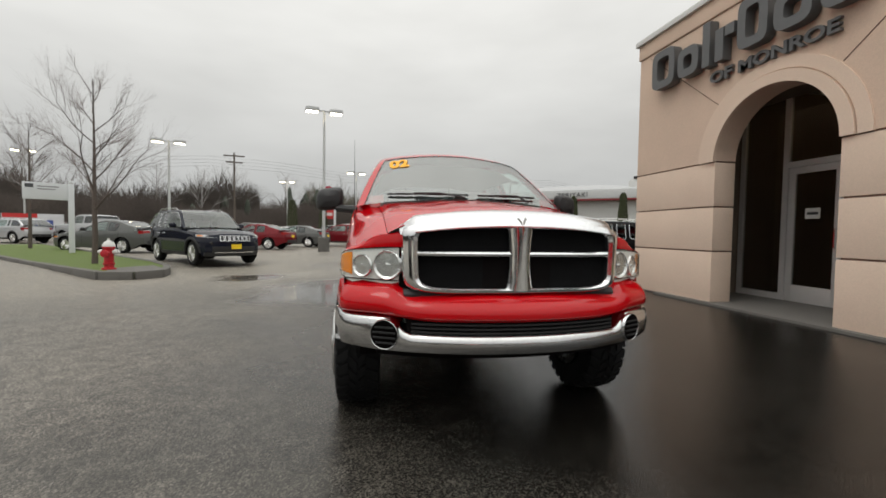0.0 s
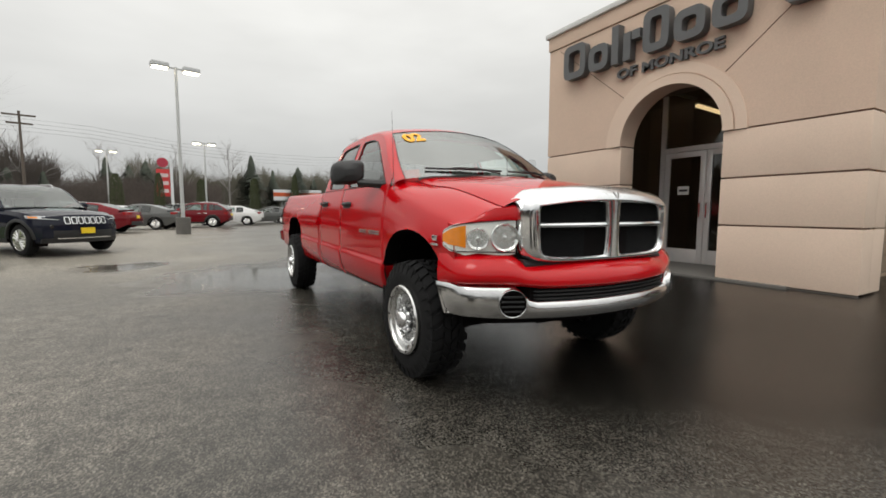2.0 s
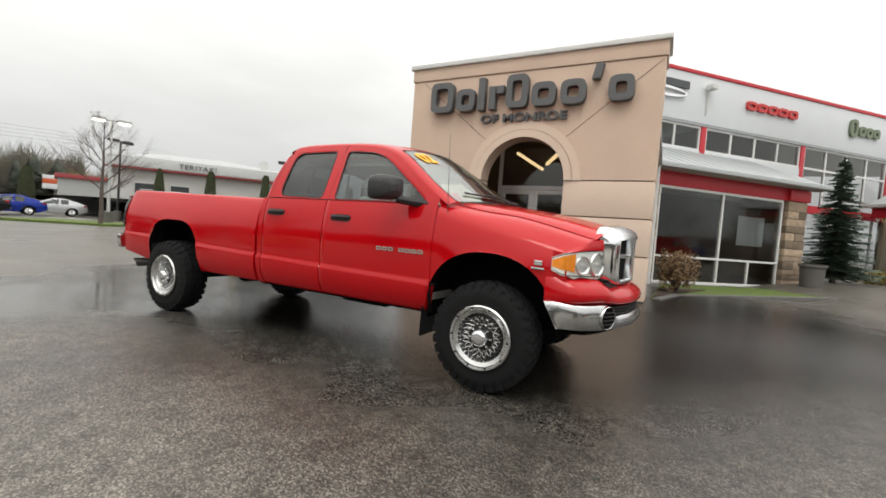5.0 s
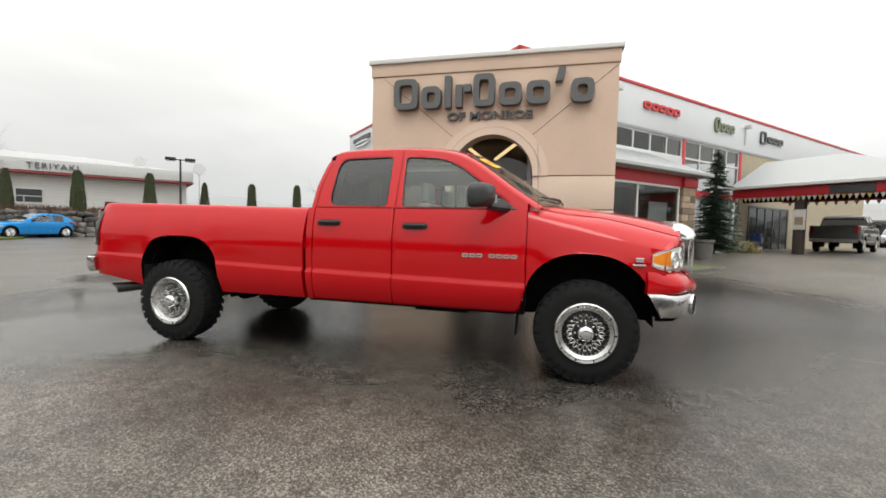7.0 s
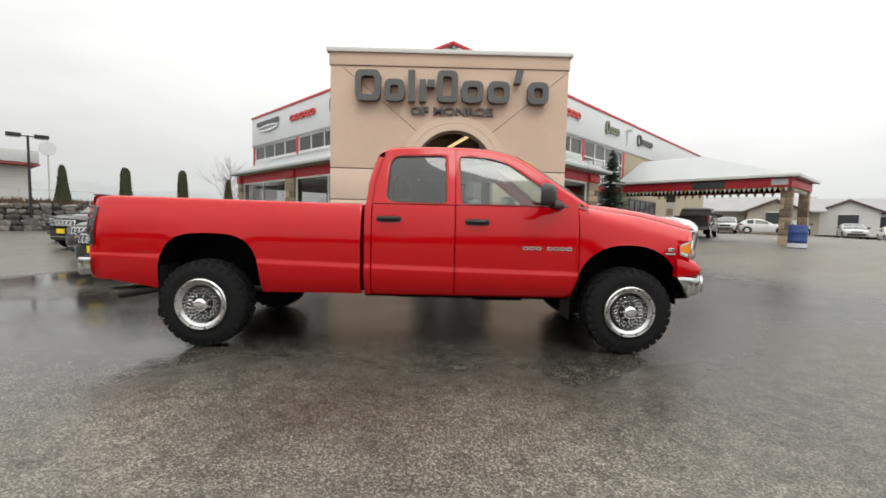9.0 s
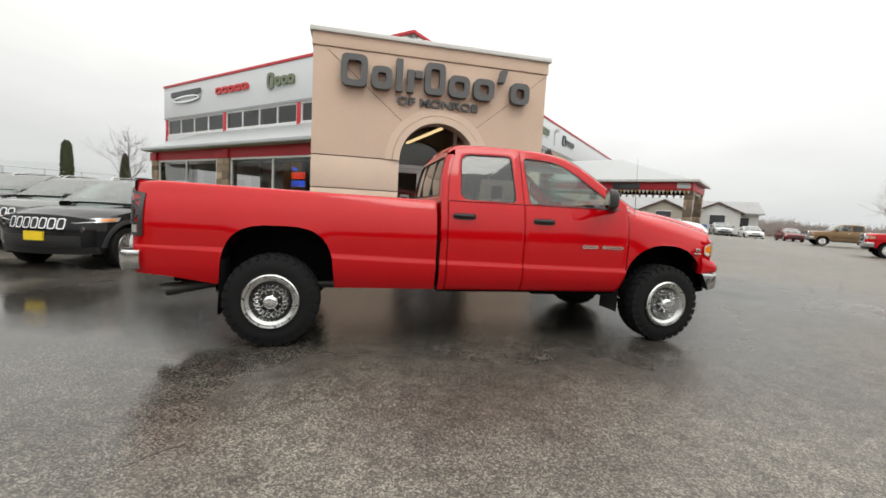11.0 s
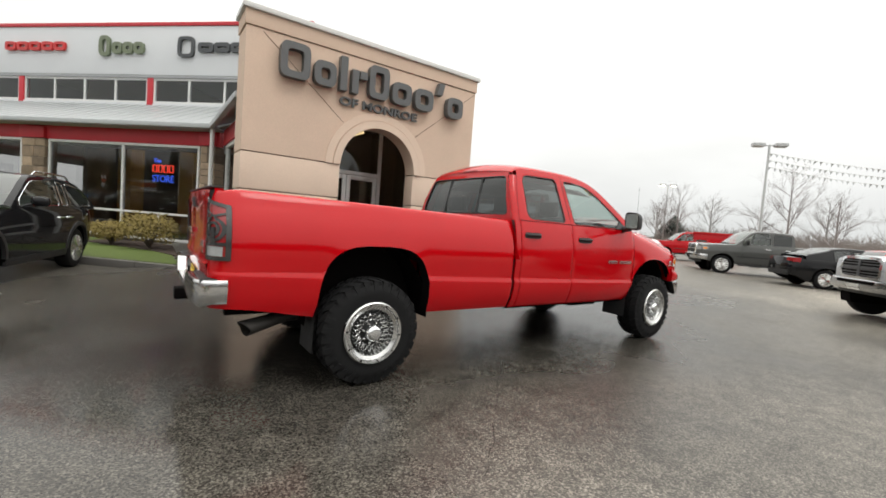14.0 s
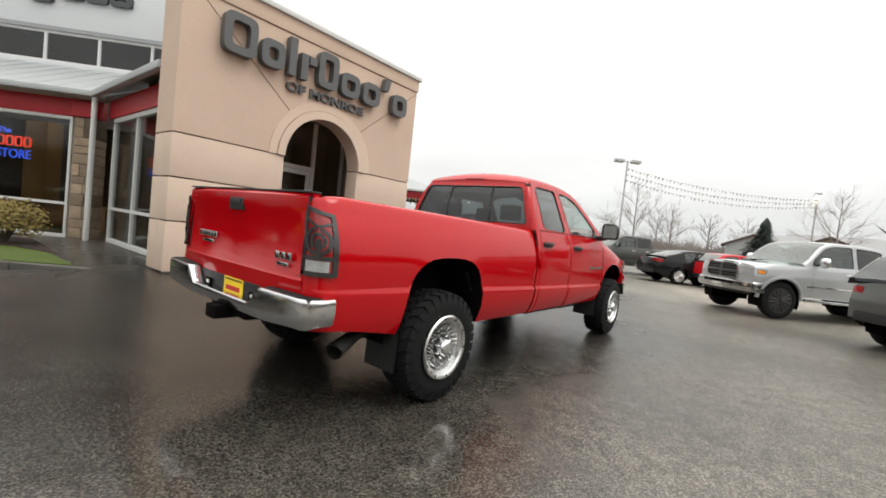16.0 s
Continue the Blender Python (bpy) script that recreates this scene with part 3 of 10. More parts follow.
# ---- entrance behind the arch ----
def make_entrance():
    z0 = 0.205
    x = 7.0
    tagged(part("floor_porch", boxes(((5.45, 3.2, 0.0), (11.0, 7.0, z0)), bevel=0.01), CONCRETE), "pale concrete porch slab in the arch", "floor", kind="structure")
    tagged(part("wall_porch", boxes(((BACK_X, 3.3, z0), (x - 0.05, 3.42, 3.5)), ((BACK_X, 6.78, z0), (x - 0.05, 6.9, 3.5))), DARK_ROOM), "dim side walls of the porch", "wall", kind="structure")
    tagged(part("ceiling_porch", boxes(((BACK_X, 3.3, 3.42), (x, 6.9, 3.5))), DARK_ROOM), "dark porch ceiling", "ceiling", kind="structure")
    # lobby box added behind the glass, its ochre darkened for the dim room
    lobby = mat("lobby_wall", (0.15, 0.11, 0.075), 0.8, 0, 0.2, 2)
    tagged(part("wall_lobby", boxes(((x + 0.05, 3.3, z0), (9.4, 3.42, 3.9)), ((x + 0.05, 6.78, z0), (9.4, 6.9, 3.9)), ((9.4, 3.3, z0), (9.5, 6.9, 3.9))), lobby), "ochre lobby walls darkened for the dim room", "wall", kind="structure")
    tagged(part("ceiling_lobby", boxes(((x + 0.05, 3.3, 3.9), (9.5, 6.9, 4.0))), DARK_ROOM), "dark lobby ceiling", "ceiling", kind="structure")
    door = thing("door_1", "glazed double entrance door with pale metal frames, closed", "door", kind="structure")
    for ya, yb in ((4.32, 5.105), (5.115, 5.90)):
        leaf = part("door_leaf", boxes(((x - 0.025, ya, z0), (x + 0.025, ya + 0.10, z0 + 2.1)), ((x - 0.025, yb - 0.10, z0), (x + 0.025, yb, z0 + 2.1)), ((x - 0.025, ya + 0.1, z0), (x + 0.025, yb - 0.1, z0 + 0.26)), ((x - 0.025, ya + 0.1, z0 + 2.0), (x + 0.025, yb - 0.1, z0 + 2.1)), bevel=0.004), ALU, door)
        part("pane", boxes(((x - 0.006, ya + 0.1, z0 + 0.26), (x + 0.006, yb - 0.1, z0 + 2.0))), SHOP_GLASS, leaf)
        hy = 5.05 if ya < 5 else 5.17
        bm = bmesh.new()
        tube(bm, [(x - 0.02, hy, z0 + 0.85), (x - 0.075, hy, z0 + 0.87), (x - 0.075, hy, z0 + 1.13), (x - 0.02, hy, z0 + 1.15)], 0.012)
        part("pull_handle", bm, CHROME, leaf, "chrome pull handle")
    win = thing("window_entrance", "dark glazing with slim pale frames round the entrance door", "window", kind="structure")
    part("window_frame", boxes(((x - 0.03, 3.42, z0), (x + 0.03, 3.5, 3.42)), ((x - 0.03, 4.22, z0), (x + 0.03, 4.31, 3.42)), ((x - 0.03, 5.91, z0), (x + 0.03, 6.0, 3.42)), ((x - 0.03, 6.7, z0), (x + 0.03, 6.78, 3.42)), ((x - 0.03, 4.31, z0 + 2.11), (x + 0.03, 5.91, z0 + 2.2)), ((x - 0.03, 3.5, z0), (x + 0.03, 4.22, z0 + 0.1)), ((x - 0.03, 6.0, z0), (x + 0.03, 6.7, z0 + 0.1))), ALU, win)
    for ya, yb, za, zb in ((3.5, 4.22, z0 + 0.1, 3.42), (6.0, 6.7, z0 + 0.1, 3.42), (4.31, 5.91, z0 + 2.2, 3.42)):
        part("pane", boxes(((x - 0.006, ya, za), (x + 0.006, yb, zb))), SHOP_GLASS, win)
    note = mat("pale_notice", (0.62, 0.62, 0.60), 0.7)
    s = solid("door_notice", boxes(((x - 0.032, 5.4, 1.5), (x - 0.028, 5.62, 1.66))), note, "small pale notice stuck on the entrance door", "notice")
    part("print_bar", boxes(((x - 0.034, 5.43, 1.56), (x - 0.0325, 5.59, 1.60))), BLACK, s)


make_entrance()


# ---- rotated wings ----
def wing_pose(left, back):
    """Local x runs along the wing from the corner, local y into the building, at a distance in front of the upper wall."""
    d = Vector((R2, R2 if left else -R2, 0))
    n = Vector((R2, -R2 if left else R2, 0))
    o = APEX - n * back
    return Matrix(((d.x, n.x, 0, o.x), (d.y, n.y, 0, o.y), (0, 0, 1, 0), (0, 0, 0, 1)))


ROOF_Z, HEAD_Z, SILL_Z, EAVE_Z = 7.4, 5.65, 4.72, 3.45
LEFT_POSTS, RIGHT_POSTS = (5.94, 11.45, 17.15), (4.95, 9.97, 15.2)


def make_upper(left):
    m = wing_pose(left, 0.0)
    length = 17.35 if left else 34.0
    glazed = 17.0 if left else 15.1
    root = thing("wall_west" if left else "wall_south", "white metal clad upper wall with a red roof edge and clerestory windows", "wall", kind="structure", m=m)
    part("fascia_panel", boxes(((0.0, 0.0, HEAD_Z), (length, 0.25, ROOF_Z - 0.12)), bevel=0.01), WHITE_PANEL, root, "white metal sign band")
    part("roof_edge", boxes(((-0.02, -0.04, ROOF_Z - 0.118), (length + 0.03, 0.3, ROOF_Z)), bevel=0.012), RED_TRIM, root, "red roof edge")
    part("soffit", boxes(((0.0, 0.003, HEAD_Z - 0.10), (length, 0.22, HEAD_Z - 0.003))), mat("grey_soffit", (0.33, 0.34, 0.35), 0.6), root)
    posts = LEFT_POSTS if left else RIGHT_POSTS
    low = 3.0 if not left else 4.4
    for p in posts:
        part("red_post", boxes(((p - 0.11, 0.02, low if p > 8 or left else 4.4), (p + 0.11, 0.24, HEAD_Z - 0.1)), bevel=0.008), RED_TRIM, root)
    edges = [0.2] + [p for p in posts if p < glazed + 0.3]
    for a, b in zip(edges, edges[1:]):
        w = thing("window_upper", "row of dark clerestory panes in white frames", "window", kind="structure", m=m)
        n = 4
        step = (b - a - 0.3) / n
        full = (not left) and a > 7.5
        z_low = SILL_Z if not full else 3.3
        fr = [((a + 0.12, 0.06, HEAD_Z - 0.17), (b - 0.12, 0.14, HEAD_Z - 0.10)), ((a + 0.12, 0.06, SILL_Z - 0.03), (b - 0.12, 0.14, SILL_Z + 0.05))]
        for k in range(n + 1):
            u = a + 0.15 + k * step
            fr.append(((u - 0.035, 0.062, z_low), (u + 0.035, 0.138, HEAD_Z - 0.172)))
        part("window_frame", boxes(*fr), FRAME, w)
        for k in range(n):
            u = a + 0.15 + k * step
            part("pane", boxes(((u + 0.036, 0.095, SILL_Z + 0.05), (u + step - 0.036, 0.105, HEAD_Z - 0.17))), SHOP_GLASS, w)
            if full:
                part("pane", boxes(((u + 0.036, 0.095, z_low), (u + step - 0.036, 0.105, SILL_Z - 0.03))), SHOP_GLASS, w)
    if left:
        part("end_wall", boxes(((length - 0.2, 0.25, 3.0), (length, 12.0, ROOF_Z - 0.125))), WHITE_PANEL, root)
        part("lower_wall", boxes(((0.2, 0.03, 3.1), (length, 0.2, SILL_Z - 0.03))), WHITE_PANEL, root)
    else:
        part("lower_wall", boxes(((0.2, 0.03, 3.1), (9.86, 0.2, SILL_Z - 0.03))), WHITE_PANEL, root)
        part("side_wall", boxes(((15.32, 0.03, 0.0), (length, 0.25, HEAD_Z - 0.003))), mat("tan_block_wall", (0.42, 0.36, 0.26), 0.85, 0, 0.1, 2), root, "tan plastered wall")
        part("red_beam", boxes(((7.6, 0.0, 3.0), (15.2, 0.2, 3.3))), RED_TRIM, root)
        part("window_frame", boxes(*[((u, 0.06, 0.1), (u + 0.06, 0.14, 3.0)) for u in (9.0, 10.4, 11.8, 13.2, 14.6)]), FRAME, root)
        part("pane", boxes(((7.6, 0.095, 0.1), (15.2, 0.105, 3.0))), SHOP_GLASS, root)
    return root


make_upper(True)
make_upper(False)
# interior shell behind the glass, roof over all
bm = bmesh.new()
extrude(bm, [APEX + Vector((0.4, 0, 7.0)), APEX + Vector((12.6, 12.2, 7.0)), APEX + Vector((24.5, 0.4, 7.0)), APEX + Vector((24.2, -23.7, 7.0)), APEX + Vector((24.0, -23.6, 7.0))], (0, 0, 0.2))
tagged(part("roof_main", bm, METAL_ROOF), "flat grey roof of the showroom", "roof", kind="structure")
tagged(part("floor_showroom", boxes(((0.0, 0.3, 0.0), (16.5, 15.0, 0.16)), m=wing_pose(True, 2.2)), mat("tile_floor", (0.20, 0.17, 0.14), 0.35, 0, 0.15, 2)), "brown tiled showroom floor", "floor", kind="structure")
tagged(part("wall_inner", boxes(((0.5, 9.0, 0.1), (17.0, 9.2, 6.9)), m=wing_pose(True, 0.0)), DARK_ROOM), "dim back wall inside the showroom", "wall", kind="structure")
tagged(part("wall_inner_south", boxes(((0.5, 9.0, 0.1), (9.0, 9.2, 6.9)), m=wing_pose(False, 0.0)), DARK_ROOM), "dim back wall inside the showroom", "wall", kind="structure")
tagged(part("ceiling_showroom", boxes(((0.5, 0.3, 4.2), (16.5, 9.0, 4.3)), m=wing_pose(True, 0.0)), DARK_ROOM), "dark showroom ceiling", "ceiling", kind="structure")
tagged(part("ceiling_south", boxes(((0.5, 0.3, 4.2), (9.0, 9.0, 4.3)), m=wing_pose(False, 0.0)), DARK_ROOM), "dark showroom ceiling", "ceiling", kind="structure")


def stone_pillar(m, x0, x1, y0, y1, z0, z1, seed):
    """A pillar faced with separate rough ashlar blocks."""
    rnd = random.Random(seed)
    root = thing("stone_pillar", "rough tan and brown ashlar stone pillar", "pillar", kind="structure", m=m)
    part("core", boxes(((x0 + 0.02, y0 + 0.02, z0), (x1 - 0.02, y1 - 0.02, z1))), CONCRETE, root)
    z = z0
    while z < z1 - 0.02:
        h = min(rnd.uniform(0.16, 0.34), z1 - z)
        if z1 - z - h < 0.1:
            h = z1 - z
        cut = x0 + (x1 - x0) * rnd.uniform(0.35, 0.65) if x1 - x0 > 0.35 and rnd.random() < 0.6 else None
        cells = [(x0, x1)] if cut is None else [(x0, cut - 0.012), (cut, x1)]
        for a, b in cells:
            j = [rnd.uniform(-0.012, 0.012) for _ in range(4)]
            part("stone", boxes(((a + j[0] * 0.4, y0 + j[1], z), (b + j[2] * 0.4, y1 + j[3], z + h - 0.012)), bevel=0.014), STONE, root)
        z += h
    return root


def make_bay(left):
    """The projecting glazed ground floor with its lean-to metal roof."""
    back = 2.05
    m = wing_pose(left, back)
    z0 = 0.16
    if left:
        start, glazing, pillars, end = 1.45, ((2.1, 4.67, 7.35), (8.35, 10.8, 13.3)), ((1.55, 2.02), (7.42, 8.28), (13.38, 13.9)), 13.95
    else:
        start, glazing, pillars, end = 0.78, ((1.24, 3.65, 6.15),), ((0.8, 1.2), (6.3, 7.15)), 7.2
    # lean-to roof: from the eave up to the upper wall
    roof = thing("roof_awning", "pale grey metal lean-to roof with a gutter edge", "roof", kind="structure", m=m)
    e0, e1 = start - 0.25, end + (0.02 if left else 0.35)
    bm = bmesh.new()
    sheet(bm, [[(x, -0.42, EAVE_Z + 0.06), (x, back + 0.02, 4.62), (x, back + 0.02, 4.5), (x, -0.42, EAVE_Z - 0.02)] for x in (e0, e0 + 0.6, e1)], closed=True)
    for x in (e0, e1):
        bm.faces.new([bm.verts.new(p) for p in ((x, -0.42, EAVE_Z + 0.06), (x, back + 0.02, 4.62), (x, back + 0.02, 4.5), (x, -0.42, EAVE_Z - 0.02))])
    part("roof_sheet", bm, METAL_ROOF, roof)
    for k in range(int((e1 - e0) / 0.45)):
        bm = bmesh.new()
        u = e0 + 0.2 + k * 0.45
        tube(bm, [(u, -0.41, EAVE_Z + 0.066), (u, back, 4.626)], 0.012, 5)
        part("standing_seam", bm, METAL_ROOF, roof)
    part("gutter", boxes(((e0, -0.52, EAVE_Z - 0.06), (e1, -0.40, EAVE_Z + 0.07)), bevel=0.02), METAL_ROOF, roof, "pale metal gutter")
    fascia = part("red_fascia", boxes(((start, -0.05, 2.98), (end, 0.12, EAVE_Z - 0.04)), bevel=0.006), RED_TRIM, roof, "red band over the windows")
    part("soffit", boxes(((e0, -0.4, EAVE_Z - 0.075), (e1, 0.0, EAVE_Z - 0.045))), mat("soffit_board", (0.40, 0.40, 0.40), 0.7), roof)
    for i, (a, mid, b) in enumerate(glazing):
        w = thing("window_bay", "large shop window in white frames over a low rail", "window", kind="structure", m=m)
        fr = [((a, -0.03, 2.90), (b, 0.07, 2.975)), ((a, -0.03, 0.94), (b, 0.07, 1.0)), ((a, -0.03, z0 + 0.02), (b, 0.07, z0 + 0.10))]
        for u in (a, mid - 0.03, b - 0.06):
            fr.append(((u, -0.028, z0 + 0.10), (u + 0.06, 0.068, 2.90)))
        for u in ((a + mid) / 2, (mid + b) / 2):
            fr.append(((u - 0.025, -0.026, z0 + 0.10), (u + 0.025, 0.066, 0.94)))
        part("window_frame", boxes(*fr, bevel=0.004), FRAME, w)
        for u0, u1 in ((a + 0.06, mid - 0.03), (mid + 0.03, b - 0.06)):
            part("pane", boxes(((u0, 0.015, 1.0), (u1, 0.027, 2.90))), SHOP_GLASS, w)
            um = (u0 + u1) / 2
            part("pane", boxes(((u0, 0.015, z0 + 0.1), (um, 0.027, 0.94))), SHOP_GLASS, w)
            part("pane", boxes(((um, 0.015, z0 + 0.1), (u1, 0.027, 0.94))), SHOP_GLASS, w)
    for i, (a, b) in enumerate(pillars):
        stone_pillar(m, a, b, -0.08, 0.30, 0.0, 2.98, 11 + i + 7 * left)
        part("red_bracket", boxes(((a - 0.03, -0.14, 2.985), (b + 0.03, 0.02, 3.33)), bevel=0.01), RED_TRIM, roof)
    if left:
        part("end_glazing", boxes(((end - 0.1, 0.3, 0.1), (end, back, 2.98))), SHOP_GLASS, roof)
    else:
        part("end_wall", boxes(((end - 0.12, 0.3, 0.0), (end - 0.02, back, 3.3))), DARK_ROOM, roof)
    return m


BAY_L, BAY_R = make_bay(True), make_bay(False)


def make_side(y, out, x_end):
    """The straight glazed side between the portal and a bay, at y, facing out (+1 or -1)."""
    t = 0.1 * out
    lo, hi = sorted((y - t, y))
    root = thing("window_side", "tall narrow glazing in white frames beside the portal", "window", kind="structure") if out > 0 else thing("wall_side", "brown stone side wall with a red band beside the portal", "wall", kind="structure")
    stone_pillar(Matrix(), BACK_X + 0.02, BACK_X + 0.72, min(y - 0.3 * out, y + 0.03 * out), max(y - 0.3 * out, y + 0.03 * out), 0.0, 3.0, 31 if out > 0 else 47)
    if out < 0:
        for k in range(3):
            u = BACK_X + 0.76 + k * (x_end - BACK_X - 1.0) / 3
            stone_pillar(Matrix(), u, u + (x_end - BACK_X - 1.0) / 3 - 0.004, y, y + 0.3, 0.0, 3.0, 60 + k)
    a, b = BACK_X + 0.75, x_end - 0.5
    mid = (a + b) / 2
    fr = [((a, lo, 0.2), (b, hi, 0.3)), ((a, lo, 0.94), (b, hi, 1.0)), ((a, lo, 2.9), (b, hi, 3.0))]
    fr += [((u, lo, 0.3), (u + 0.07, hi, 2.9)) for u in (a, mid - 0.03, b - 0.07)]
    if out > 0:
        part("window_frame", boxes(*fr, bevel=0.004), FRAME, root)
    for u0, u1 in ((a + 0.07, mid - 0.03), (mid + 0.04, b - 0.07)) if out > 0 else ():
        for za, zb in ((0.3, 0.94), (1.0, 2.9)):
            part("pane", boxes(((u0, y - 0.056 * out - 0.005, za), (u1, y - 0.056 * out + 0.005, zb))), SHOP_GLASS, root)
    part("red_fascia", boxes(((BACK_X + 0.01, min(y - 0.12 * out, y + 0.04 * out), 3.003), (x_end - 0.3, max(y - 0.12 * out, y + 0.04 * out), 3.4))), RED_TRIM, root, "red band over the glazing")
    part("gutter", boxes(((BACK_X + 0.01, min(y + 0.3 * out, y + 0.42 * out), 3.39), (x_end - 0.1, max(y + 0.3 * out, y + 0.42 * out), 3.52)), bevel=0.02), METAL_ROOF, root, "pale metal gutter")
    bm = bmesh.new()
    inner = ARCH_Y + (y - ARCH_Y) * 0.30
    sheet(bm, [[(x, y + 0.38 * out, 3.5), (x, inner, 4.5), (x, inner, 4.4), (x, y + 0.38 * out, 3.41)] for x in (BACK_X + 0.01, x_end)], closed=True)
    part("roof_sheet", bm, METAL_ROOF, root)
    bm = bmesh.new()
    c = Vector((x_end - 0.35, y + 0.33 * out, 0))
    tube(bm, [c + Vector((0, 0, 3.42)), c + Vector((0, 0, 0.12))], 0.055, 8)
    solid("downpipe", bm, FRAME, "white downpipe at the corner of the glazed bay", "downpipe", kind="structure")


make_side(PORTAL_Y1 - 0.38, 1, 10.8)
make_side(PORTAL_Y0 + 0.42, -1, 10.25)


# ---- the red pickup ----
class Patches:
    """Collects quads by name, so that one grid of points can be shared out among many parts."""

    def __init__(self):
        self.sets = {}

    def quad(self, key, pts):
        bm, table = self.sets.setdefault(key, (bmesh.new(), {}))
        vs = []
        for p in pts:
            k = tuple(round(c, 5) for c in p)
            if k not in table:
                table[k] = bm.verts.new(p)
            if table[k] not in vs:
                vs.append(table[k])
        if len(vs) > 2:
            try:
                bm.faces.new(vs)
            except ValueError:
                pass

    def take(self, key):
        return self.sets.pop(key)[0]


def arch(d, half, base, rise):
    d = abs(d) / half
    return base + rise * (1 - d ** 2.3) ** 0.435 if d < 1 else 0.0


TRUCK = pose(1.165, 3.44, 0.0)
BOW = [(-0.6, 0.33), (-0.2, 0.29), (0.2, 0.24), (0.5, 0.22), (1.1, 0.15), (1.5, 0.09), (2.0, 0.02), (2.3, 0.0), (9, 0.0)]
# roof edge height along the cab, and the back edge by height
EDGE = [(0.34, 1.345), (0.44, 1.41), (0.53, 1.468), (0.68, 1.572), (0.87, 1.718), (1.0, 1.811), (1.1, 1.866), (1.2, 1.903), (1.33, 1.931), (1.5, 1.948), (1.75, 1.956), (2.1, 1.952), (2.28, 1.943), (2.37, 1.928), (2.42, 1.908), (2.455, 1.875)]
BACK = [(1.0, 2.555), (1.39, 2.553), (1.6, 2.535), (1.8, 2.488), (1.86, 2.462), (1.9, 2.44)]
SHOULDER = [(-0.7, 1.075), (-0.56, 1.10), (-0.3, 1.165), (0.0, 1.235), (0.3, 1.315), (0.46, 1.365), (0.6, 1.385), (9, 1.385)]
HOOD_LINE = [(-0.7, 1.165), (-0.56, 1.190), (-0.3, 1.262), (-0.02, 1.332), (0.29, 1.366), (0.44, 1.402), (0.6, 1.43)]
HOOD_TOP = [(-0.7, 1.235), (-0.56, 1.255), (-0.2, 1.345), (0.2, 1.41), (0.5, 1.44), (1, 1.47)]
BELT = 1.385


def crease_z(y):
    return 0.742 + 0.011 * y + 0.0026 * y * y


def body_width(z, y, fall=0.066):
    """Half width of the body: rolled under at the sill, a ledge at the crease, a rounded shoulder."""
    zc = crease_z(y)
    if z <= zc - 0.006:
        t = min(1.0, (zc - z) / (zc - 0.51))
        return 1.000 - 0.010 * t - 0.062 * t ** 2.6
    if z <= zc + 0.012:
        return 1.000 - 0.017 * (z - zc + 0.006) / 0.018
    t = min(1.0, (z - zc) / 0.24)
    up = max(0.0, z - 0.98) / 0.42
    return 0.983 + 0.009 * math.sin(t * math.pi / 2) - fall * up ** 2.1


def front_y(x):
    return -0.56 - 0.33 * (1 - min(1.0, abs(x)) ** 2.2)


def side_levels(y):
    zc = crease_z(y)
    return [0.56, 0.61, 0.66, 0.71, zc - 0.03, zc - 0.006, zc + 0.012, zc + 0.04, 0.87, 0.94, 1.0, 1.05, 1.10, 1.15, 1.20, 1.25, 1.30, 1.345]


def glass_x(z):
    """Half width of the cab above the belt."""
    return 0.921 - 0.425 * (z - BELT) + 0.014 * math.sin(math.pi * min(1.0, max(0.0, (z - BELT) / 0.56)))


def roof_section(ys):
    """From the roof edge to the middle: the windshield, then the roof."""
    ze = smooth_table(EDGE, ys) if ys < 2.3 else lerp_table(EDGE, ys)
    we, bow = glass_x(ze), smooth_table(BOW, ys)
    round_off = 1 - 0.35 * ease(2.3, 2.455, ys)
    half = [(we, ze), (we - 0.012, ze + 0.014 * round_off), (we - 0.036, ze + 0.026 * round_off), (we - 0.075, ze + 0.036 * round_off), (we * 0.72, ze + 0.056 * round_off), (we * 0.45, ze + 0.074 * round_off), (we * 0.2, ze + 0.084 * round_off), (0.0, ze + 0.086 * round_off)]
    return [(w, ys - bow * (1 - (w / we) ** 2), z) for w, z in half]


